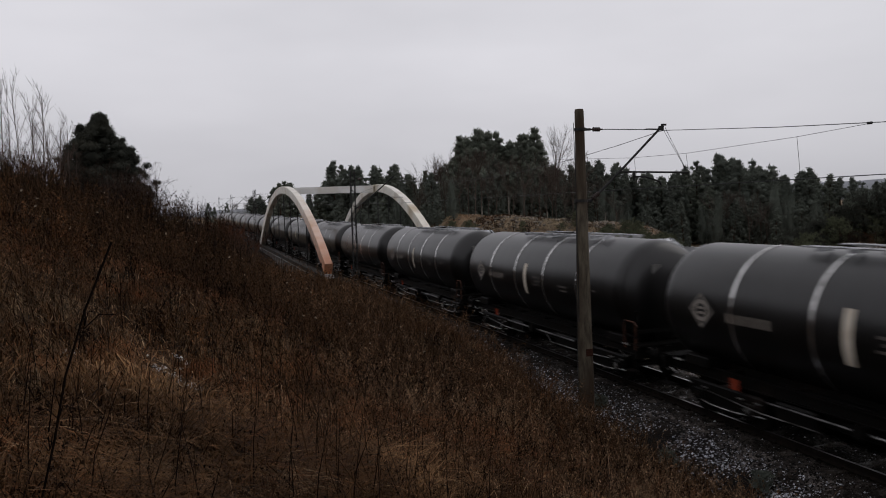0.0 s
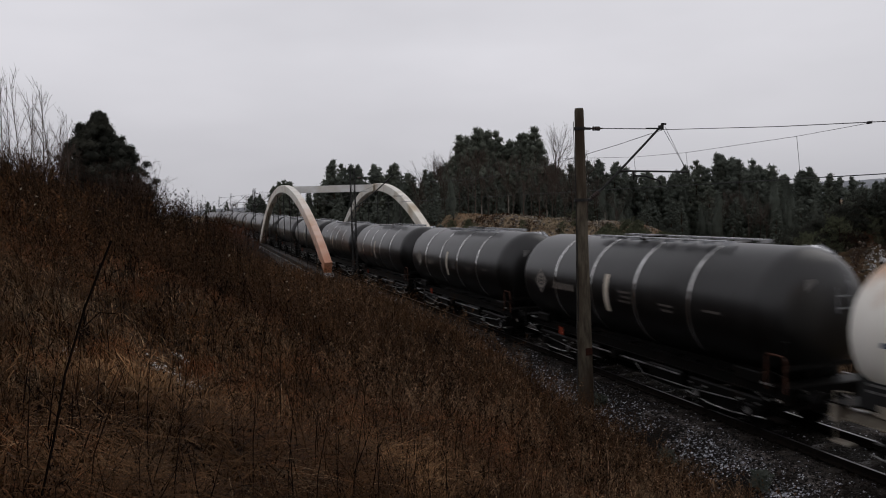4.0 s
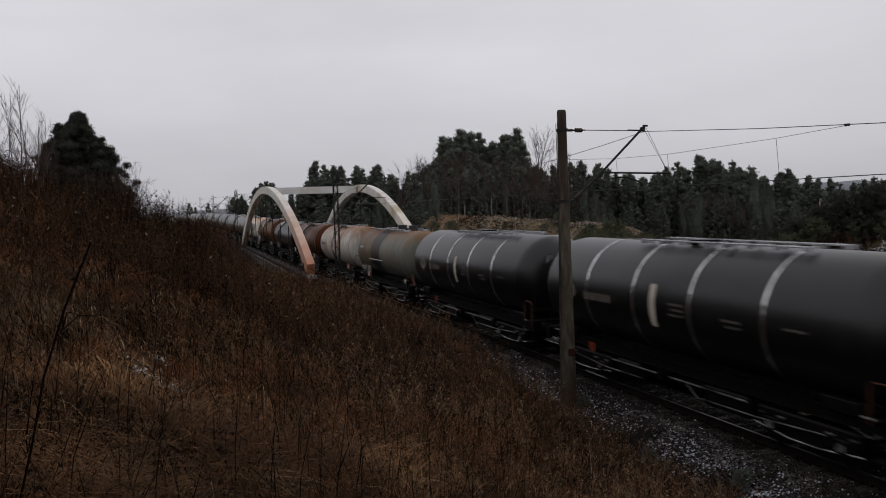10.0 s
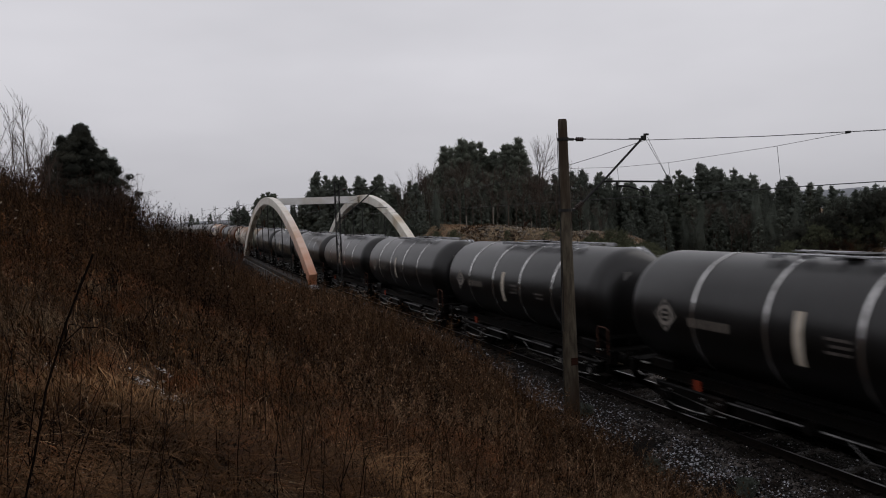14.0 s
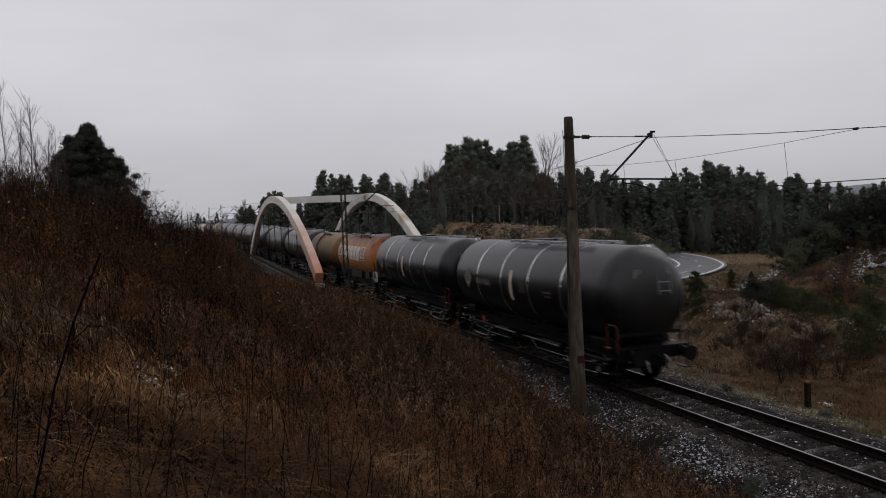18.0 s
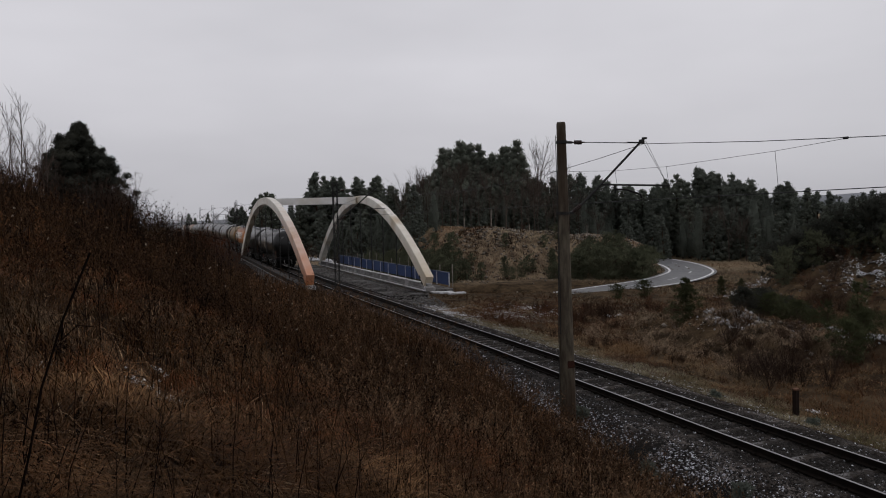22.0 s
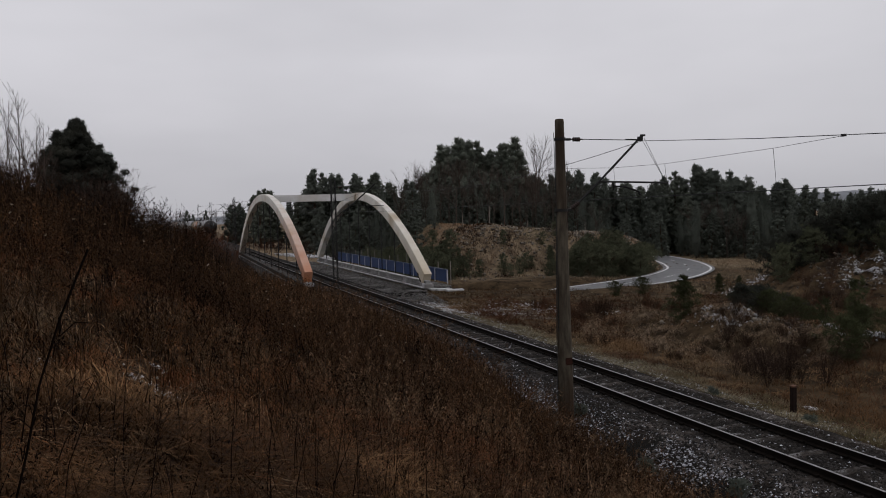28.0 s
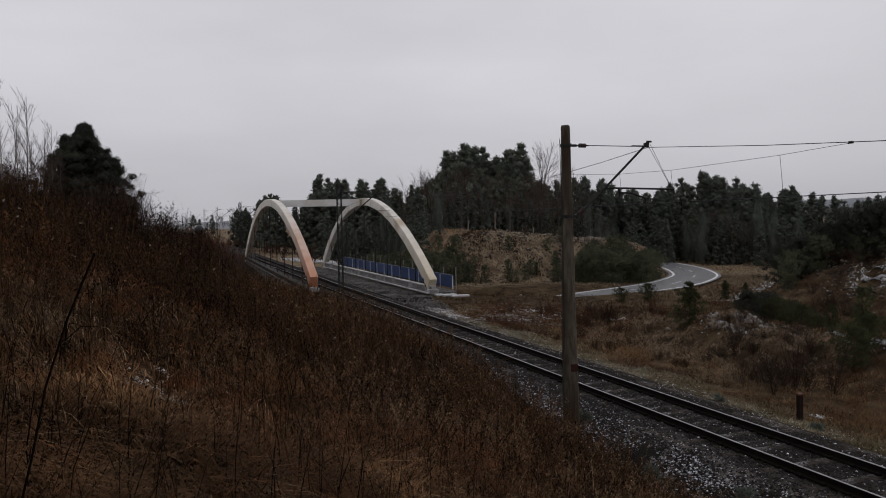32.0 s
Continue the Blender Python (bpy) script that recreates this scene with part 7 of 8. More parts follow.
for name, m, lab, o, cut, lay in (("straw_tussocks", "verge_straw", "pale straw tussocks of matted dry grass in the verge", 3, 0.52, 0.25), ("russet_tussocks", "verge_red", "russet tussocks of withered plants in the verge", 17, 0.55, 0.0)):
    cx, cy = 17.6 + 30 * r8.random(5200) ** 1.5, 12 + 44 * r8.random(5200)
    k = (patch(cx, cy, 0.42, o) * 0.7 + patch(cx, cy, 1.5, o + 9) * 0.5 > cut + 0.25 * r8.random(len(cx))) & (np.hypot(cx, cy) > 20)
    cx, cy = cx[k], cy[k]
    x, y = tussocks(cx, cy, 16, r8, 0.16)
    d = np.hypot(x, y)
    arched(name, x, y, (0.16 + 0.34 * r8.random(len(x))) * sm((x - 16.9) / 2.5), (0.004 + 0.006 * r8.random(len(x))) * (0.5 + d / 50), r8, m, lab, 1.2, lay)
x, y = 46 + 74 * r8.random(120000), 52 + 100 * r8.random(120000)
k = (np.hypot(x, y) < 165) & (np.min([(x - p[0]) ** 2 + (y - p[1]) ** 2 for p in RPA[::3]], axis=0) > 16)
x, y = x[k], y[k]
blades("verge_grass", x, y, 0.12 + 0.28 * r8.random(len(x)), 0.015 + 0.03 * r8.random(len(x)), r8, "heath", 0.9, "pale brown rough grass beside the road", 1)


def stalks(name, x, y, hgt, r, rng, material, leaves, label, head=0.0, leaf=0.05):
    """Dry weed stalks: a thin three-sided stem with small curled leaves and a seed head."""
    n = len(x)
    z = gz(x, y) - 0.03
    a = rng.random(n) * 6.283
    ln = (0.05 + 0.22 * rng.random(n)) * hgt
    tx, ty = x + np.cos(a) * ln, y + np.sin(a) * ln
    mx, my = x + np.cos(a) * ln * 0.3, y + np.sin(a) * ln * 0.3
    V, F = [], []
    for px, py, pz, q in ((x, y, z, 1.0), (mx, my, z + hgt * 0.55, 0.8), (tx, ty, z + hgt, 0.35)):
        for k in range(3):
            b = k * 2.094
            V.append(np.stack([px + r * q * math.cos(b), py + r * q * math.sin(b), pz], -1))
    V = np.stack(V, 1)
    f = []
    for s in (0, 3):
        for k in range(3):
            j = (k + 1) % 3
            f += [[s + k, s + j, s + 3 + j], [s + k, s + 3 + j, s + 3 + k]]
    F = (np.arange(n)[:, None, None] * 9 + np.array(f)[None]).reshape(-1, 3)
    verts, faces = [V.reshape(-1, 3)], [F]
    off = n * 9
    for k in range(leaves):
        u = 0.25 + 0.75 * rng.random(n) ** 0.8
        cx, cy, cz = x + (tx - x) * u ** 1.6, y + (ty - y) * u ** 1.6, z + hgt * u
        b = rng.random(n) * 6.283
        L = leaf * (0.5 + rng.random(n)) * (1.0 + head * (u > 0.8))
        dz = L * (rng.random(n) * 1.6 - 0.5)
        wv = 0.22 * L
        v = np.stack([np.stack([cx, cy, cz - wv * 0.4], -1), np.stack([cx + np.cos(b) * L * .5 - np.sin(b) * wv, cy + np.sin(b) * L * .5 + np.cos(b) * wv, cz + dz * .6], -1), np.stack([cx + np.cos(b) * L, cy + np.sin(b) * L, cz + dz], -1)], 1)
        verts.append(v.reshape(-1, 3))
        faces.append(np.arange(n * 3).reshape(-1, 3) + off)
        off += n * 3
    return tagged(mesh_np(name, np.concatenate(verts), np.concatenate(faces), material), label, "weeds", kind="stuff")


def bushy_weeds(name, x, y, hgt, rng, material, label, forks=9, r=0.002, leaf=1.0):
    """Withered forbs: a bent stem, thin side shoots and small curled leaves at their ends."""
    n = len(x)
    base = np.stack([x, y, gz(x, y) - 0.03], -1)
    a = rng.random(n) * 6.283
    ln = hgt * (0.08 + 0.35 * rng.random(n))
    top = base + np.stack([np.cos(a) * ln, np.sin(a) * ln, hgt], -1)
    mid = base + (top - base) * np.array([0.25, 0.25, 0.55])
    tris = []

    def sliver(p, q, w):
        g = rng.normal(size=p.shape)
        g[:, 2] *= 0.2
        g = g / np.linalg.norm(g, axis=1)[:, None] * np.reshape(w, (-1, 1))
        tris.append(np.stack([p - g, p + g, q], 1))

    sliver(base, mid + (mid - base) * 0.1, np.full(n, 1.6 * r))
    sliver(mid, top, np.full(n, 1.1 * r))
    for k in range(forks):
        u = (0.25 + 0.72 * rng.random(n))[:, None]
        p = np.where(u < 0.55, base + (mid - base) * u / 0.55, mid + (top - mid) * (u - 0.55) / 0.45)
        b = rng.random(n) * 6.283
        L = hgt * (0.10 + 0.20 * rng.random(n)) * (1.2 - 0.6 * u[:, 0])
        q = p + np.stack([np.cos(b) * L * 0.8, np.sin(b) * L * 0.8, L * (0.3 + 0.9 * rng.random(n))], -1)
        sliver(p, q, np.full(n, 0.8 * r))
        for j in range(3):
            c = p + (q - p) * (0.4 + 0.6 * rng.random(n))[:, None]
            sz = leaf * (0.008 + 0.016 * rng.random(n))
            e = rng.normal(size=(n, 3))
            e /= np.linalg.norm(e, axis=1)[:, None]
            sliver(c, c + e * sz[:, None], 0.35 * sz)
    v = np.concatenate(tris).reshape(-1, 3)
    return tagged(mesh_np(name, v, np.arange(len(v)).reshape(-1, 3), material), label, "weeds", kind="stuff")


def thin(x, y):
    """Few leafy forbs among the grass close by, more further off."""
    return r8.random(len(x)) < 0.35 + 0.65 * sm((np.hypot(x, y) - 5) / 6)


x, y = slope_points(3600, 2.3, 15, -16, 60, r8)
k = (r8.random(len(x)) < 0.3 + 0.7 * sm((np.hypot(x, y) - 4) / 6)) & thin(x, y)
x, y = x[k], y[k]
k = patch(x, y, 0.9, 11) * (0.45 + 0.75 * np.maximum(sm((x + 1) / 4), sm((y - 8) / 4))) > 0.5 * r8.random(len(x))
x, y = x[k], y[k]
bushy_weeds("dry_weeds", x, y, 0.25 + 0.6 * r8.random(len(x)) ** 1.3, r8, "weed_dark", "dark brown withered forbs with curled leaves", 10, 0.0024, 0.8 + 0.09 * np.hypot(x, y))
x, y = 8.2 + 2.3 * r8.random(900), 9 + 38 * r8.random(900)
k = (patch(x, y, 0.7, 21) > 0.65 * r8.random(len(x))) & (x < 10.2 + 0.75 * sm((17 - y) / 7))
x, y = x[k], y[k]
bushy_weeds("dry_weeds", x, y, 0.35 + 0.75 * r8.random(len(x)) ** 1.6, r8, "weed", "tall brown withered forbs along the ballast", 10, 0.004, 2.0)
x, y = slope_points(3000, 13, 48, -16, 34, r8)
k = patch(x, y, 0.5, 23) > 0.6 * r8.random(len(x))
x, y = x[k], y[k]
bushy_weeds("dry_weeds", x, y, 0.45 + 0.85 * r8.random(len(x)) ** 1.8, r8, "weed", "tall brown withered forbs on the bank", 9, 0.005, 2.4)
x, y = slope_points(2200, 2.3, 15, -16, 60, r8)
k = (patch(x, y, 0.9, 15) > 0.6 * r8.random(len(x))) & thin(x, y)
x, y = x[k], y[k]
bushy_weeds("dry_weeds", x, y, 0.25 + 0.4 * r8.random(len(x)), r8, "weed", "brown withered forbs with curled leaves", 10, 0.0022, 0.8 + 0.09 * np.hypot(x, y))
x, y = slope_points(4500, 2.6, 16, -16, 60, r8)
k = (patch(x, y, 0.7, 5) * (0.55 + 0.6 * sm((x + 1) / 5)) > 0.45 * r8.random(len(x))) & thin(x, y)
x, y = x[k], y[k]
stalks("dry_weeds", x, y, 0.22 + 0.5 * r8.random(len(x)) ** 1.4, 0.0022, r8, "weed", 20, "dark brown dry weed stalks with withered leaves", 0.3, 0.024)
x, y = slope_points(8000, 13, 70, -16, 40, r8)
stalks("dry_weeds", x, y, 0.4 + 0.5 * r8.random(len(x)), 0.005, r8, "weed_dark", 11, "dark brown dry weed stalks on the bank", 0.5, 0.05)
x, y = slope_points(200, 3.2, 14, -14, 55, r8)
stalks("dark_stems", x, y, 0.5 + 0.4 * r8.random(len(x)), 0.0042, r8, "stem", 14, "tall blackish dead stems in the dry grass", 0.2, 0.014)
az = np.radians(-4.5 + 9.0 * r8.random(220))
d = 17 + 11 * r8.random(220)
stalks("seed_stems", d * np.sin(az), d * np.cos(az), 0.9 + 0.95 * r8.random(220) ** 1.5, 0.006, r8, "stem", 34, "dark dry stems with seed heads on the skyline", 1.0, 0.032)
az = np.radians(-16 + 12 * r8.random(260))
d = 16 + 14 * r8.random(260)
stalks("seed_stems", d * np.sin(az), d * np.cos(az), 0.6 + 0.6 * r8.random(260), 0.006, r8, "stem", 26, "dark dry stems with seed heads on the bank", 0.8, 0.034)
az = np.radians(-3.2 + 6.4 * r8.random(300))
d = 20 + 14 * r8.random(300)
bushy_weeds("tall_weeds", d * np.sin(az), d * np.cos(az), 1.0 + 0.65 * r8.random(300), r8, "weed_dark", "tall dark withered weeds on the crest of the bank", 12, 0.006, 2.6)
# dark upright forbs, singly and in stands, over the whole bank
x, y = slope_points(1100, 2.6, 13, -14, 58, r8)
k = patch(x, y, 1.3, 51) > 0.75 * r8.random(len(x))
x, y = x[k], y[k]
d = np.hypot(x, y)
bushy_weeds("dark_forbs", x, y, 0.35 + 0.5 * r8.random(len(x)) ** 1.4, r8, "weed_dark", "dark upright withered forbs standing over the grass", 7, 0.0030 + 0.00025 * d, 0.7 + 0.05 * d)
x, y = slope_points(420, 2.8, 14, -14, 58, r8)
bushy_weeds("dark_forbs", x, y, 0.35 + 0.5 * r8.random(len(x)) ** 1.3, r8, "stem", "blackish dead forbs standing over the grass", 8, 0.0032, 0.8)
x, y = slope_points(900, 8, 34, -6, 50, r8)
d = np.hypot(x, y)
bushy_weeds("dark_forbs", x, y, 0.35 + 0.5 * r8.random(len(x)) ** 1.4, r8, "stem", "blackish withered forbs further along the bank", 8, 0.0030 + 0.00025 * d, 0.8 + 0.08 * d)
x, y = slope_points(5600, 6.5, 44, -6, 50, r8)
k = (x > 2) & (patch(x, y, 0.9, 71) > 0.7 * r8.random(len(x)))
x, y = x[k], y[k]
d = np.hypot(x, y)
bushy_weeds("tan_forbs", x, y, (0.30 + 0.45 * r8.random(len(x)) ** 1.3) * (1 + 0.4 * sm((x - 4) / 3)), r8, "forb_tan", "tan-brown withered forbs in stands along the bank", 8, 0.0022 + 0.0002 * d, 0.8 + 0.07 * d)
# long grass in separate tufts, each leaning its own way
cx, cy = slope_points(1900, 2.1, 13, -16, 60, r8)
k = patch(cx, cy, 0.8, 61) + 0.5 * sm((1.5 - cx) / 4) > 0.45 + 0.35 * sm((np.hypot(cx, cy) - 4.5) / 4) + 0.4 * r8.random(len(cx))
x, y = tussocks(cx[k], cy[k], 24, r8, 0.07)
d = np.hypot(x, y)
arched("long_grass", x, y, 0.34 + 0.36 * r8.random(len(x)), 0.0020 + 0.0010 * d ** 0.6, r8, "dry_grass", "long straw-brown grass in tufts arching over the bank", 1.1, 0.35)


# fountains of long fine blades, close together on the near bank, with dark gaps between them
for name, m, lab, o, cut, n_ in (("grass_tuft", "dry_grass", "dense tufts of long fine straw-brown grass", 81, 0.46, 1300), ("grass_tuft", "red_grass", "dense tufts of long fine reddish grass", 95, 0.50, 2400), ("grass_tuft", "tuft_pale", "tufts of long pale straw arching over darker grass", 131, 0.47, 1500)):
    cx, cy = slope_points(n_, 2.0, 18 if m == "red_grass" else 12, -16, 60, r8)
    k = patch(cx, cy, 0.9, o) * 0.6 + patch(cx, cy, 2.2, o + 3) * 0.4 + 0.10 * sm((2 - cx) / 4) > cut + 0.2 * r8.random(len(cx))
    cx, cy = cx[k], cy[k]
    per = 46
    lay = np.repeat(5.2 + 1.2 * rough(cx, cy, 0.9) + 0.5 * r8.normal(size=len(cx)), per)
    x, y = tussocks(cx, cy, per, r8, 0.045)
    big = np.repeat(0.7 + 0.5 * r8.random(len(cx)), per)
    arched(name, x, y, big * (0.26 + 0.34 * r8.random(len(x))), 0.0013 + 0.0007 * np.hypot(x, y) ** 0.6 * r8.random(len(x)), r8, m, lab, 0.75, 0.45, lay)


def seed_heads(x, y, hgt, rng):
    """Thin stalks, each with one small woolly head."""
    b = np.stack([x, y, gz(x, y) - 0.03], -1)
    t = b + np.stack([0.1 * rng.normal(size=len(x)), 0.1 * rng.normal(size=len(x)), hgt], -1)
    v = np.concatenate([np.stack([b + (w, 0, 0), b - (w, 0, 0), t], 1) for w in (0.003,)] + [np.stack([b + (0, 0.003, 0), b - (0, 0.003, 0), t], 1)]).reshape(-1, 3)
    tagged(mesh_np("seed_stalks", v, np.arange(len(v)).reshape(-1, 3), "stem"), "thin dark stalks of seeding weeds", "weeds", kind="stuff")
    v, f = tri_cloud(t, np.full(len(t), 0.014), 14, 0.016, rng)
    tagged(mesh_np("seed_heads", v, f, "pale_head"), "small pale woolly seed heads on stalks", "weeds", kind="stuff")


az = np.radians(-15 + 36 * r8.random(60))
d = 10 + 15 * r8.random(60)
seed_heads(d * np.sin(az), d * np.cos(az), 0.6 + 0.4 * r8.random(60), r8)
# rough grass on the spoil heap, the bank and the far verge
x, y = 26 + 60 * r8.random(80000), 84 + 34 * r8.random(80000)
k = gz(x, y) > -2.6
x, y = x[k], y[k]
k = patch(x, y, 0.22, 5) * patch(x, y, 0.6, 12) > 0.2 + 0.4 * r8.random(len(x))
blades("heath", x[k], y[k], 0.15 + 0.35 * r8.random(k.sum()), 0.03 + 0.03 * r8.random(k.sum()), r8, "verge_red", 0.6, "dark russet heather in patches on the spoil heap", 1)
x, y = x[~k], y[~k]
blades("heath", x, y, 0.10 + 0.25 * r8.random(len(x)), 0.025 + 0.03 * r8.random(len(x)), r8, "heath", 0.7, "russet heath grass on the spoil heap", 1)


# ---- ballast stones, sleepers ----
def stones(name, x, y, z, size, rng, material, label, half=False):
    """Rough six-cornered stones."""
    n = len(x)
    base = np.array([[1, 0, 0], [0, 1, 0], [-1, 0, 0], [0, -1, 0], [0, 0, 1], [0, 0, -1]], float)
    v = np.repeat(base[None], n, 0) + rng.normal(size=(n, 6, 3)) * 0.28
    a = rng.random(n) * 6.283
    c, s_ = np.cos(a), np.sin(a)
    vx, vy = v[..., 0] * c[:, None] - v[..., 1] * s_[:, None], v[..., 0] * s_[:, None] + v[..., 1] * c[:, None]
    sc = size[:, None]
    V = np.stack([x[:, None] + vx * sc, y[:, None] + vy * sc * 0.85, z[:, None] + v[..., 2] * sc * 0.7], -1).reshape(-1, 3)
    f = np.array([[0, 1, 4], [1, 2, 4], [2, 3, 4], [3, 0, 4], [1, 0, 5], [2, 1, 5], [3, 2, 5], [0, 3, 5]])
    f = f[:4] if half else f
    F = (np.arange(n)[:, None, None] * 6 + f[None]).reshape(-1, 3)
    return tagged(mesh_np(name, V, F, material), label, "gravel", kind="stuff")


def bed_z(dx):
    return np.interp(dx, [p[0] for p in prof], [p[1] for p in prof])


r9 = np.random.default_rng(9)
n_near, n_far = 66000, 24000
n = n_near + n_far
x = -3.7 + 7.1 * r9.random(n)
y = np.concatenate([8 + 17 * r9.random(n_near) ** 1.25, 25 + 37 * r9.random(n_far)])
z = bed_z(x) + 0.005
size = 0.018 + 0.030 * r9.random(n) ** 1.6
size[n_near:] *= 1.5
keep = (np.abs(np.abs(x) - 0.7525) > 0.085)
shoulder = np.exp(-((x + 2.7) / 0.85) ** 2) * (0.50 + 0.22 * rough(x * 2, y, 1.0)) + 0.05 + 0.16 * np.exp(-((x - 2.7) / 0.5) ** 2)
white = r9.random(n) < shoulder
size = np.where(white, 0.82 * size, size)
mid = np.abs(x) < 1.5
for k, mname, lab in ((keep & ~white & ~mid, "stone", "dark wet ballast stones beside the rails"), (keep & ~white & mid, "oily_stone", "oil-darkened ballast stones between the rails"), (keep & white, "snowy_stone", "ballast stones dusted with snow")):
    stones("ballast_stones", XC + np.array([bend(q) for q in y[k]]) + x[k], y[k], z[k] + np.array([rise(q) for q in y[k]]), size[k], r9, mname, lab, True)

sl = bmesh.new()
box(sl, (0, 0, -0.265), (2.5, 0.26, 0.14), bevel=0.02)
first = part("sleeper", sl, "sleeper", track)
first.location = (0, 0.0, 0)
for k in range(1, 190):
    o = new("sleeper", first.data)
    o.parent = track
    o.location = (bend(-6 + 0.6 * k) + 0.012 * math.sin(k * 7.1), -6 + 0.6 * k, rise(-6 + 0.6 * k) + 0.012 * math.sin(k * 3.3))
rest = bmesh.new()
for k in range(190, 520):
    box(rest, (bend(-6 + 0.6 * k), -6 + 0.6 * k, rise(-6 + 0.6 * k) - 0.265), (2.5, 0.26, 0.14))
tagged(part("far_sleepers", rest, "sleeper", track), kind="stuff")
fx = bmesh.new()
for sx in (-1, 1):
    for side in (-1, 1):
        box(fx, (sx * 0.7525 + side * 0.1, 0, -0.155), (0.09, 0.1, 0.05))
fix = part("rail_fastening", fx, "rail_side", track)
fix.location = (0, 0, 0)
for k in range(1, 110):
    o = new("rail_fastening", fix.data)
    o.parent = track
    o.location = (bend(-6 + 0.6 * k), -6 + 0.6 * k, rise(-6 + 0.6 * k))


# ---- snow: thin remains, in specks and crumbs ----
def snow_crumbs(x, y, rx, ry, n, size, seed, label="thin remains of snow among dry grass", lift=0.01):
    rng = np.random.default_rng(seed)
    px, py = x + rx * rng.normal(size=n) * 0.5, y + ry * rng.normal(size=n) * 0.5
    k = rough(px * 3, py * 3, 1.1 / max(0.3, min(rx, 1.5))) > -0.25
    px, py = px[k], py[k]
    sz = size * (0.3 + rng.random(len(px)) ** 2)
    ob = stones("snow_remains", px, py, gz(px, py) + lift + sz * 0.15, sz, rng, "snow", label)
    return tagged(ob, category="snow")


for i, (a, b, c, d, n_, s_) in enumerate(((-0.20, 6.95, 0.30, 0.34, 150, 0.020), (-0.42, 4.56, 0.13, 0.16, 90, 0.014), (-0.05, 7.9, 0.1, 0.15, 30, 0.02), (0.3, 7.3, 0.15, 0.15, 30, 0.016), (-0.9, 6.6, 0.15, 0.2, 25, 0.016), (1.2, 6.2, 0.4, 0.4, 26, 0.014))):
    snow_crumbs(a, b, c, d, n_, s_, i, lift=0.06)
snow_crumbs(17.1, 28, 0.9, 24, 3000, 0.028, 11, "thin streaks of snow beside the ballast")
for i, (x, y, rx, ry, n_) in enumerate(((28.5, 32.0, 1.15, 1.3, 2600), (27.7, 31.0, 0.8, 0.8, 500), (28.5, 43.2, 0.8, 0.8, 600), (34.2, 45.0, 0.9, 0.9, 420), (31.6, 29.6, 1.9, 0.7, 1300), (31.0, 25.6, 1.2, 1.6, 2200), (19.2, 17.9, 0.35, 0.25, 60))):
    snow_crumbs(x, y, rx, ry, n_, 0.07, 30 + i, "snow lying on the low bank", 0.05)
snow_crumbs(55.0, 45.6, 3.2, 1.8, 3000, 0.07, 15, "snow on a rubble heap")
snow_crumbs(59.5, 42.0, 2.6, 1.2, 2600, 0.07, 19, "snow on a rubble heap")
snow_crumbs(62, 43.5, 2.4, 2.4, 1800, 0.07, 20, "snow on a rubble heap")
snow_crumbs(19.2, 46.4, 2.6, 2.2, 4200, 0.05, 26, "thin snow on the gravel beside the track")
snow_crumbs(19.8, 49.2, 3.2, 3.0, 3000, 0.07, 16, "trampled snow by the bridge end")
snow_crumbs(21.0, 47.6, 3.6, 2.6, 4200, 0.06, 24, "thin trampled snow on gravel by the bridge end")
snow_crumbs(23.5, 49.8, 4.0, 2.4, 2400, 0.06, 25, "thin trampled snow on gravel by the bridge end")
snow_crumbs(24.5, 52.0, 5.0, 3.0, 1700, 0.07, 21, "trampled snow by the bridge end")
snow_crumbs(17.4, 44.0, 1.5, 8.0, 1700, 0.05, 17, "trampled snow by the bridge end")
snow_crumbs(26.6, 142, 4.5, 7.0, 2600, 0.26, 23, "snow lying on open ground beyond the bridge", 0.1)
snow_crumbs(17.6, 98, 3.0, 12.0, 900, 0.10, 22, "snow beside the far bridge end")
for i in range(7):
    u = i / 6
    snow_crumbs(48.4 + 19 * u, 54.4 + 15 * u, 2.0, 1.6, 260, 0.085, 50 + i, "snow along a footpath")
n_ = 5200
x, y = 16.8 + 7.5 * r9.random(n_) ** 1.4, 42 + 10 * r9.random(n_)
sz = 0.025 + 0.05 * r9.random(n_) ** 2
stones("gravel_apron", x, y, gz(x, y) + sz * 0.3, sz, r9, "rubble", "pale gravel spread beside the bridge end")
# coarse gravel on the bridge's empty side
n_ = 9000
x, y = 15.3 + 2.9 * r9.random(n_), 48 + 50 * r9.random(n_)
sz = 0.03 + 0.06 * r9.random(n_) ** 2
stones("ballast_stones", x, y, np.where(y > 52, -0.22, -0.22 - 0.1 * (52 - y)) + 0.04 * rough(x, y, 1.2), sz, r9, "rubble_grey", "grey gravel beside the track on the bridge")
# rubble on the heaps
for cx, cy, rx, ry, n_, lab in ((57, 46, 4.0, 3.0, 1200, "broken rubble on a heap"), (60, 93, 5, 4, 1800, "pale rubble on the spoil heap"), (30, 31, 1.8, 4, 500, "stones on the low bank"), (46, 93, 9, 5, 2300, "pale stones scattered over the spoil heap")):
    x, y = cx + rx * r9.normal(size=n_), cy + ry * r9.normal(size=n_)
    sz = (0.05 + 0.14 * r9.random(n_) ** 3) * (1 + 0.006 * cy)
    stones("rubble", x, y, gz(x, y) + sz * 0.3, sz, r9, "rubble", lab)
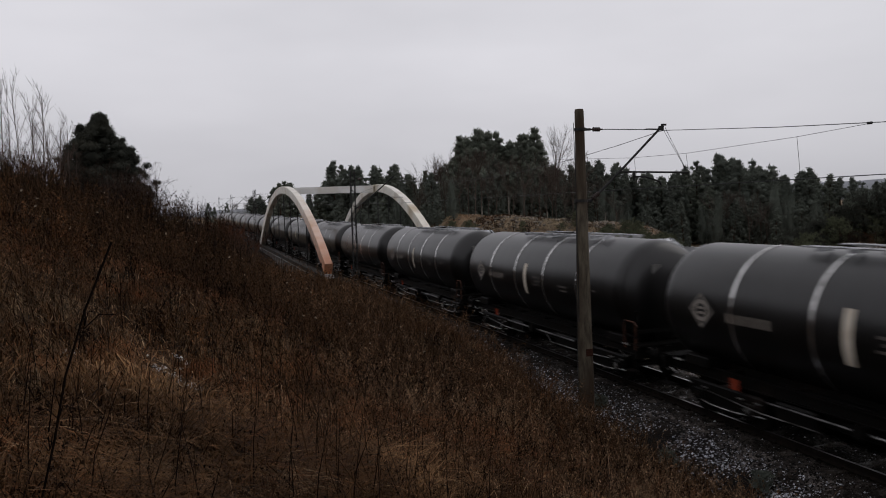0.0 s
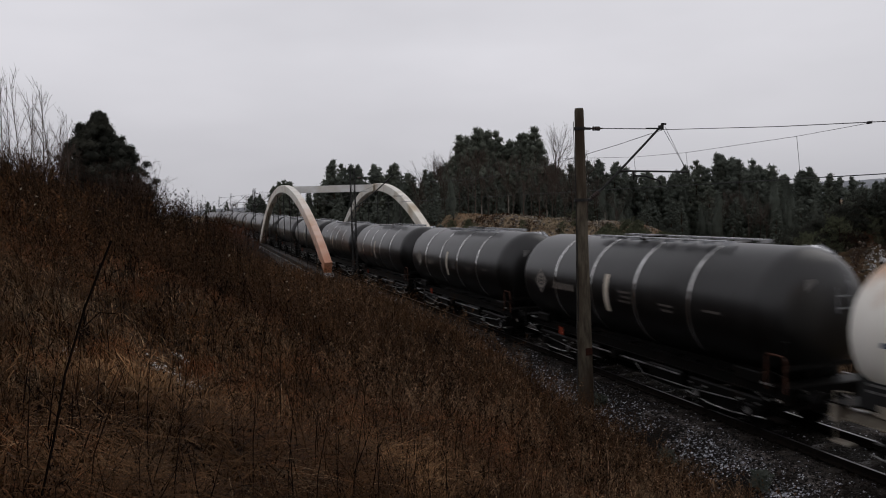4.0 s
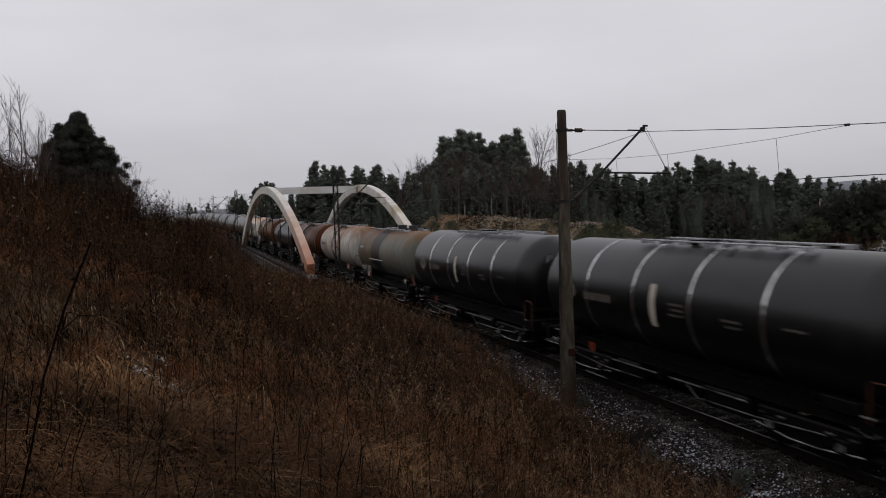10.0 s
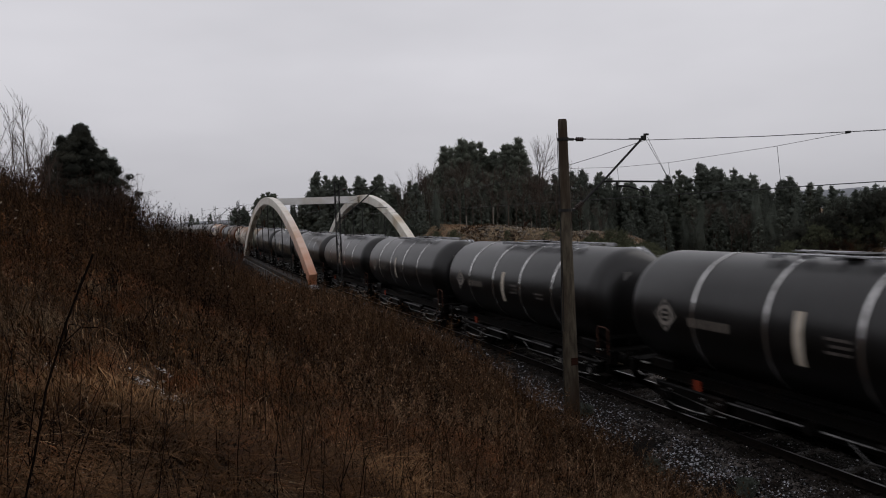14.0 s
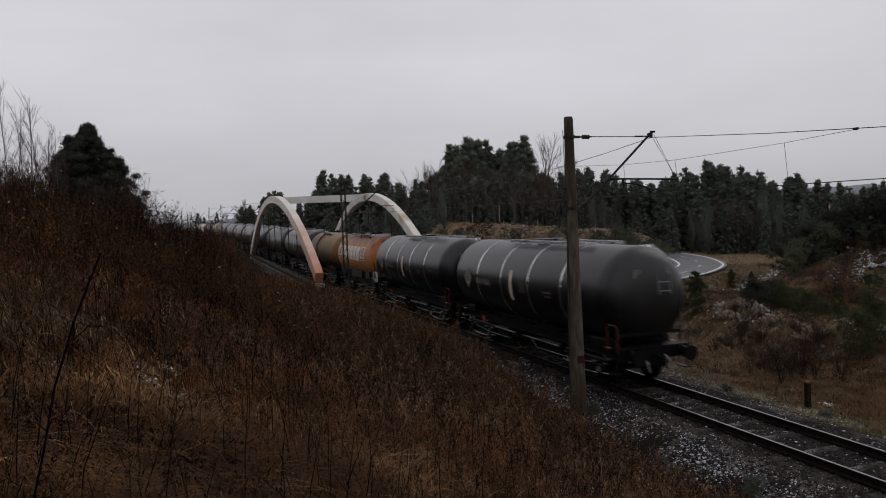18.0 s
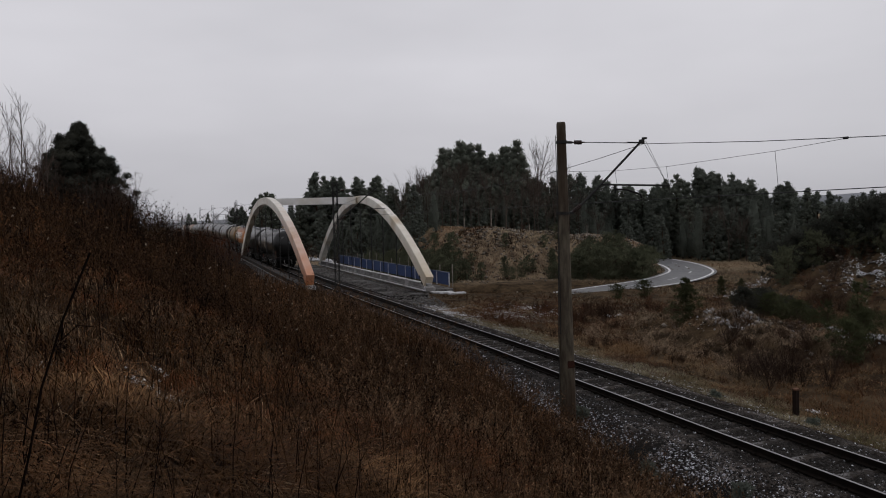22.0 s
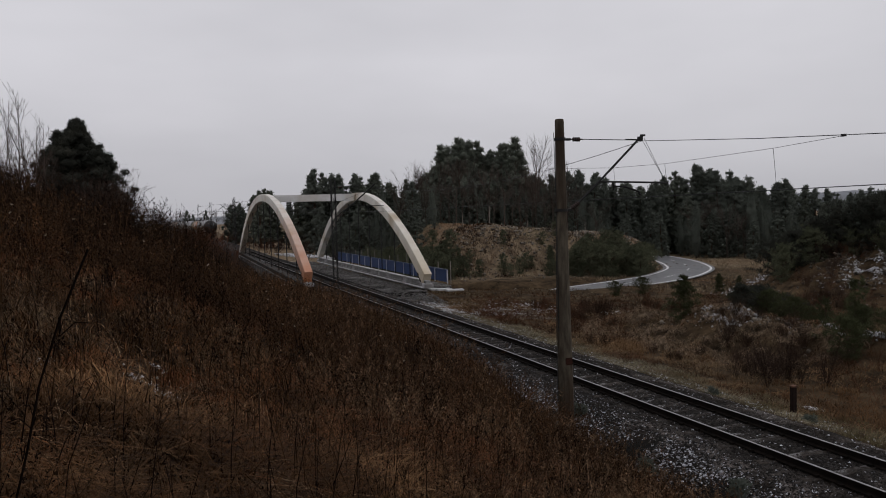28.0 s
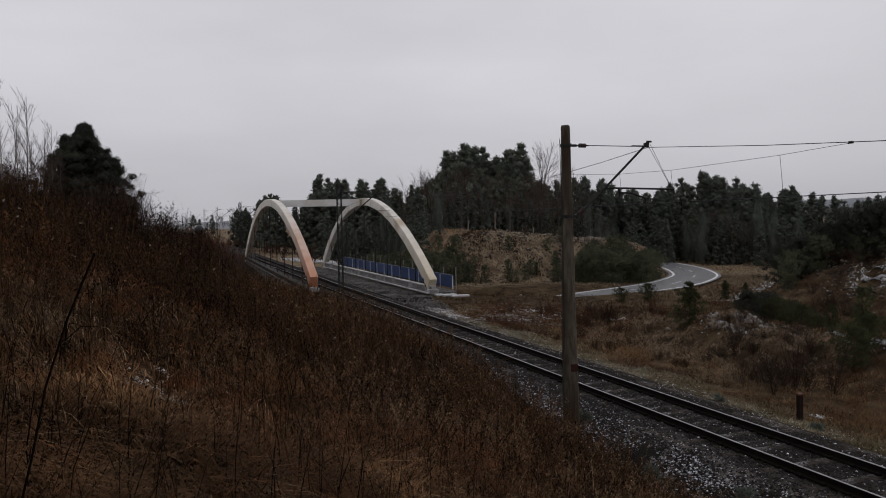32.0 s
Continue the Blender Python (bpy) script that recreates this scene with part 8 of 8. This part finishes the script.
# marker post by the verge
post = thing("marker_post", "short rusty-brown marker post in the verge", "post", at=(17.85, 17.4, float(gz(np.array([17.85]), np.array([17.4]))[0])))
bm = bmesh.new()
box(bm, (0, 0, 0.32), (0.16, 0.14, 0.95), bevel=0.015)
part("post_body", bm, "rust_dark", post)
bm = bmesh.new()
box(bm, (0, 0, 0.82), (0.19, 0.17, 0.06), bevel=0.02)
part("cap", bm, "rust", post)

# old fence posts along the top of the spoil heap
for x, y, h in ((46.3, 103, 2.9), (52.7, 103, 1.5), (62.9, 103, 2.0), (57.5, 104, 1.3), (41.5, 102, 1.8)):
    fp = thing("fence_post", "weathered pale wooden post on the spoil heap", "post", "old fence", at=(x, y, float(gz(np.array([x]), np.array([y]))[0])))
    bm = bmesh.new()
    rod(bm, (0, 0, -0.4), (0.04, 0.02, h), 0.09, 7, 0.07)
    part("post_body", bm, "wood_post", fp)

# far hills
def ridge(name, az0, az1, dist, h0, h1, seed):
    rng = np.random.default_rng(seed)
    n = 60
    vs, fs = [], []
    for k in range(n + 1):
        a = radians(az0 + (az1 - az0) * k / n)
        u = k / n
        h = h0 + (h1 - h0) * u + 3.0 * math.sin(9 * u + seed) + 1.5 * math.sin(23 * u) + 0.7 * rng.normal()
        for dd, z in ((dist, -40), (dist + 60, h * 0.7), (dist + 160, h)):
            vs.append((dd * math.sin(a), dd * math.cos(a), z))
    for k in range(n):
        for j in range(2):
            fs.append((k * 3 + j, k * 3 + 3 + j, k * 3 + 4 + j, k * 3 + 1 + j))
    return tagged(mesh_np(name, np.array(vs), np.array(fs), "hazed_hill", smooth=True), "distant wooded hills, haze painted into their colour", "hills", kind="structure")


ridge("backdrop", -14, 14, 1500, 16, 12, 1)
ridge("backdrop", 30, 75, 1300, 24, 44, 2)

# the dead stem close by
def dead_stem(base, top, r=0.006):
    t = thing("dead_stem", "blackish dead stem leaning out of the grass", "dead plant", at=base)
    rel = Vector(top) - Vector(base)
    bm = bmesh.new()
    pts = [rel * u + Vector((0.02 * math.sin(7 * u), 0.02 * math.sin(5 * u + 1), 0)) for u in (0, 0.2, 0.4, 0.6, 0.8, 1.0)]
    tube(bm, pts, r, 6)
    part("stalk", bm, "stem", t)
    rng = np.random.default_rng(3)
    for k in range(16):
        u = 0.15 + 0.8 * rng.random()
        p = rel * u
        q = p + Vector((0.035 * rng.normal(), 0.03 * rng.normal(), 0.02 + 0.05 * rng.random()))
        bm = bmesh.new()
        tube(bm, [p, (p + q) / 2 + Vector((0, 0, 0.03)), q], r * 0.45, 4)
        part("twig", bm, "stem", t)
    c = np.array([tuple(rel * (0.12 + 0.42 * rng.random()) + Vector((0.035 + 0.035 * rng.normal(), 0.03 * rng.normal(), -0.02))) for _ in range(60)] + [tuple(rel * 0.72 + Vector((0.015 * rng.normal(), 0.015 * rng.normal(), 0.02 * rng.normal()))) for _ in range(14)])
    v, f = tri_cloud(c, np.full(len(c), 0.018), 7, 0.013, rng, wid=0.22)
    mesh_np("withered_leaves", v, f, "stem", t)
    return t


dead_stem((-0.67, 3.14, 3.96), (-0.284, 3.187, 5.225), 0.0048)


# small dark plants rooted in the ballast
def ballast_plant(x, y, h, seed):
    t = thing("ballast_plant", "small dark evergreen seedling growing in ballast", "seedling", "ballast plants", at=(x, y, float(bed_z(x - XC)) if x > XC - 3.5 else -0.9))
    rng = np.random.default_rng(seed)
    bm = bmesh.new()
    tube(bm, [(0, 0, -0.05), (0.01, 0, h * 0.5), (0, 0.02, h)], 0.008, 5)
    part("stem", bm, "bark", t)
    c = np.column_stack([0.09 * rng.normal(size=22), 0.09 * rng.normal(size=22), h * (0.15 + 0.8 * rng.random(22))])
    v, f = tri_cloud(c, np.full(22, 0.09), 30, 0.07, rng)
    mesh_np("needles", v, f, "needle_dark", t)


PLANTS = [(10.0, 13.9, 0.42), (10.5, 11.6, 0.34), (10.75, 18.0, 0.35), (16.9, 19.8, 0.4), (17.2, 16.2, 0.25)]
for i, (x, y, h) in enumerate(PLANTS):
    ballast_plant(x, y, h, 40 + i)


# ---- moving things ----
def motions():
    for w, y in TRAIN:
        walk(w, [(t, pose(XC + bend(y + SPEED * t), y + SPEED * t, rise(y + SPEED * t), math.degrees(climb(y + SPEED * t)), 0, math.degrees(swing(y + SPEED * t)))) for t in (0.0, 0.1, 0.2, *(0.5 * k for k in range(1, 63)), 31.8, 31.9, 32.0)])


motions()
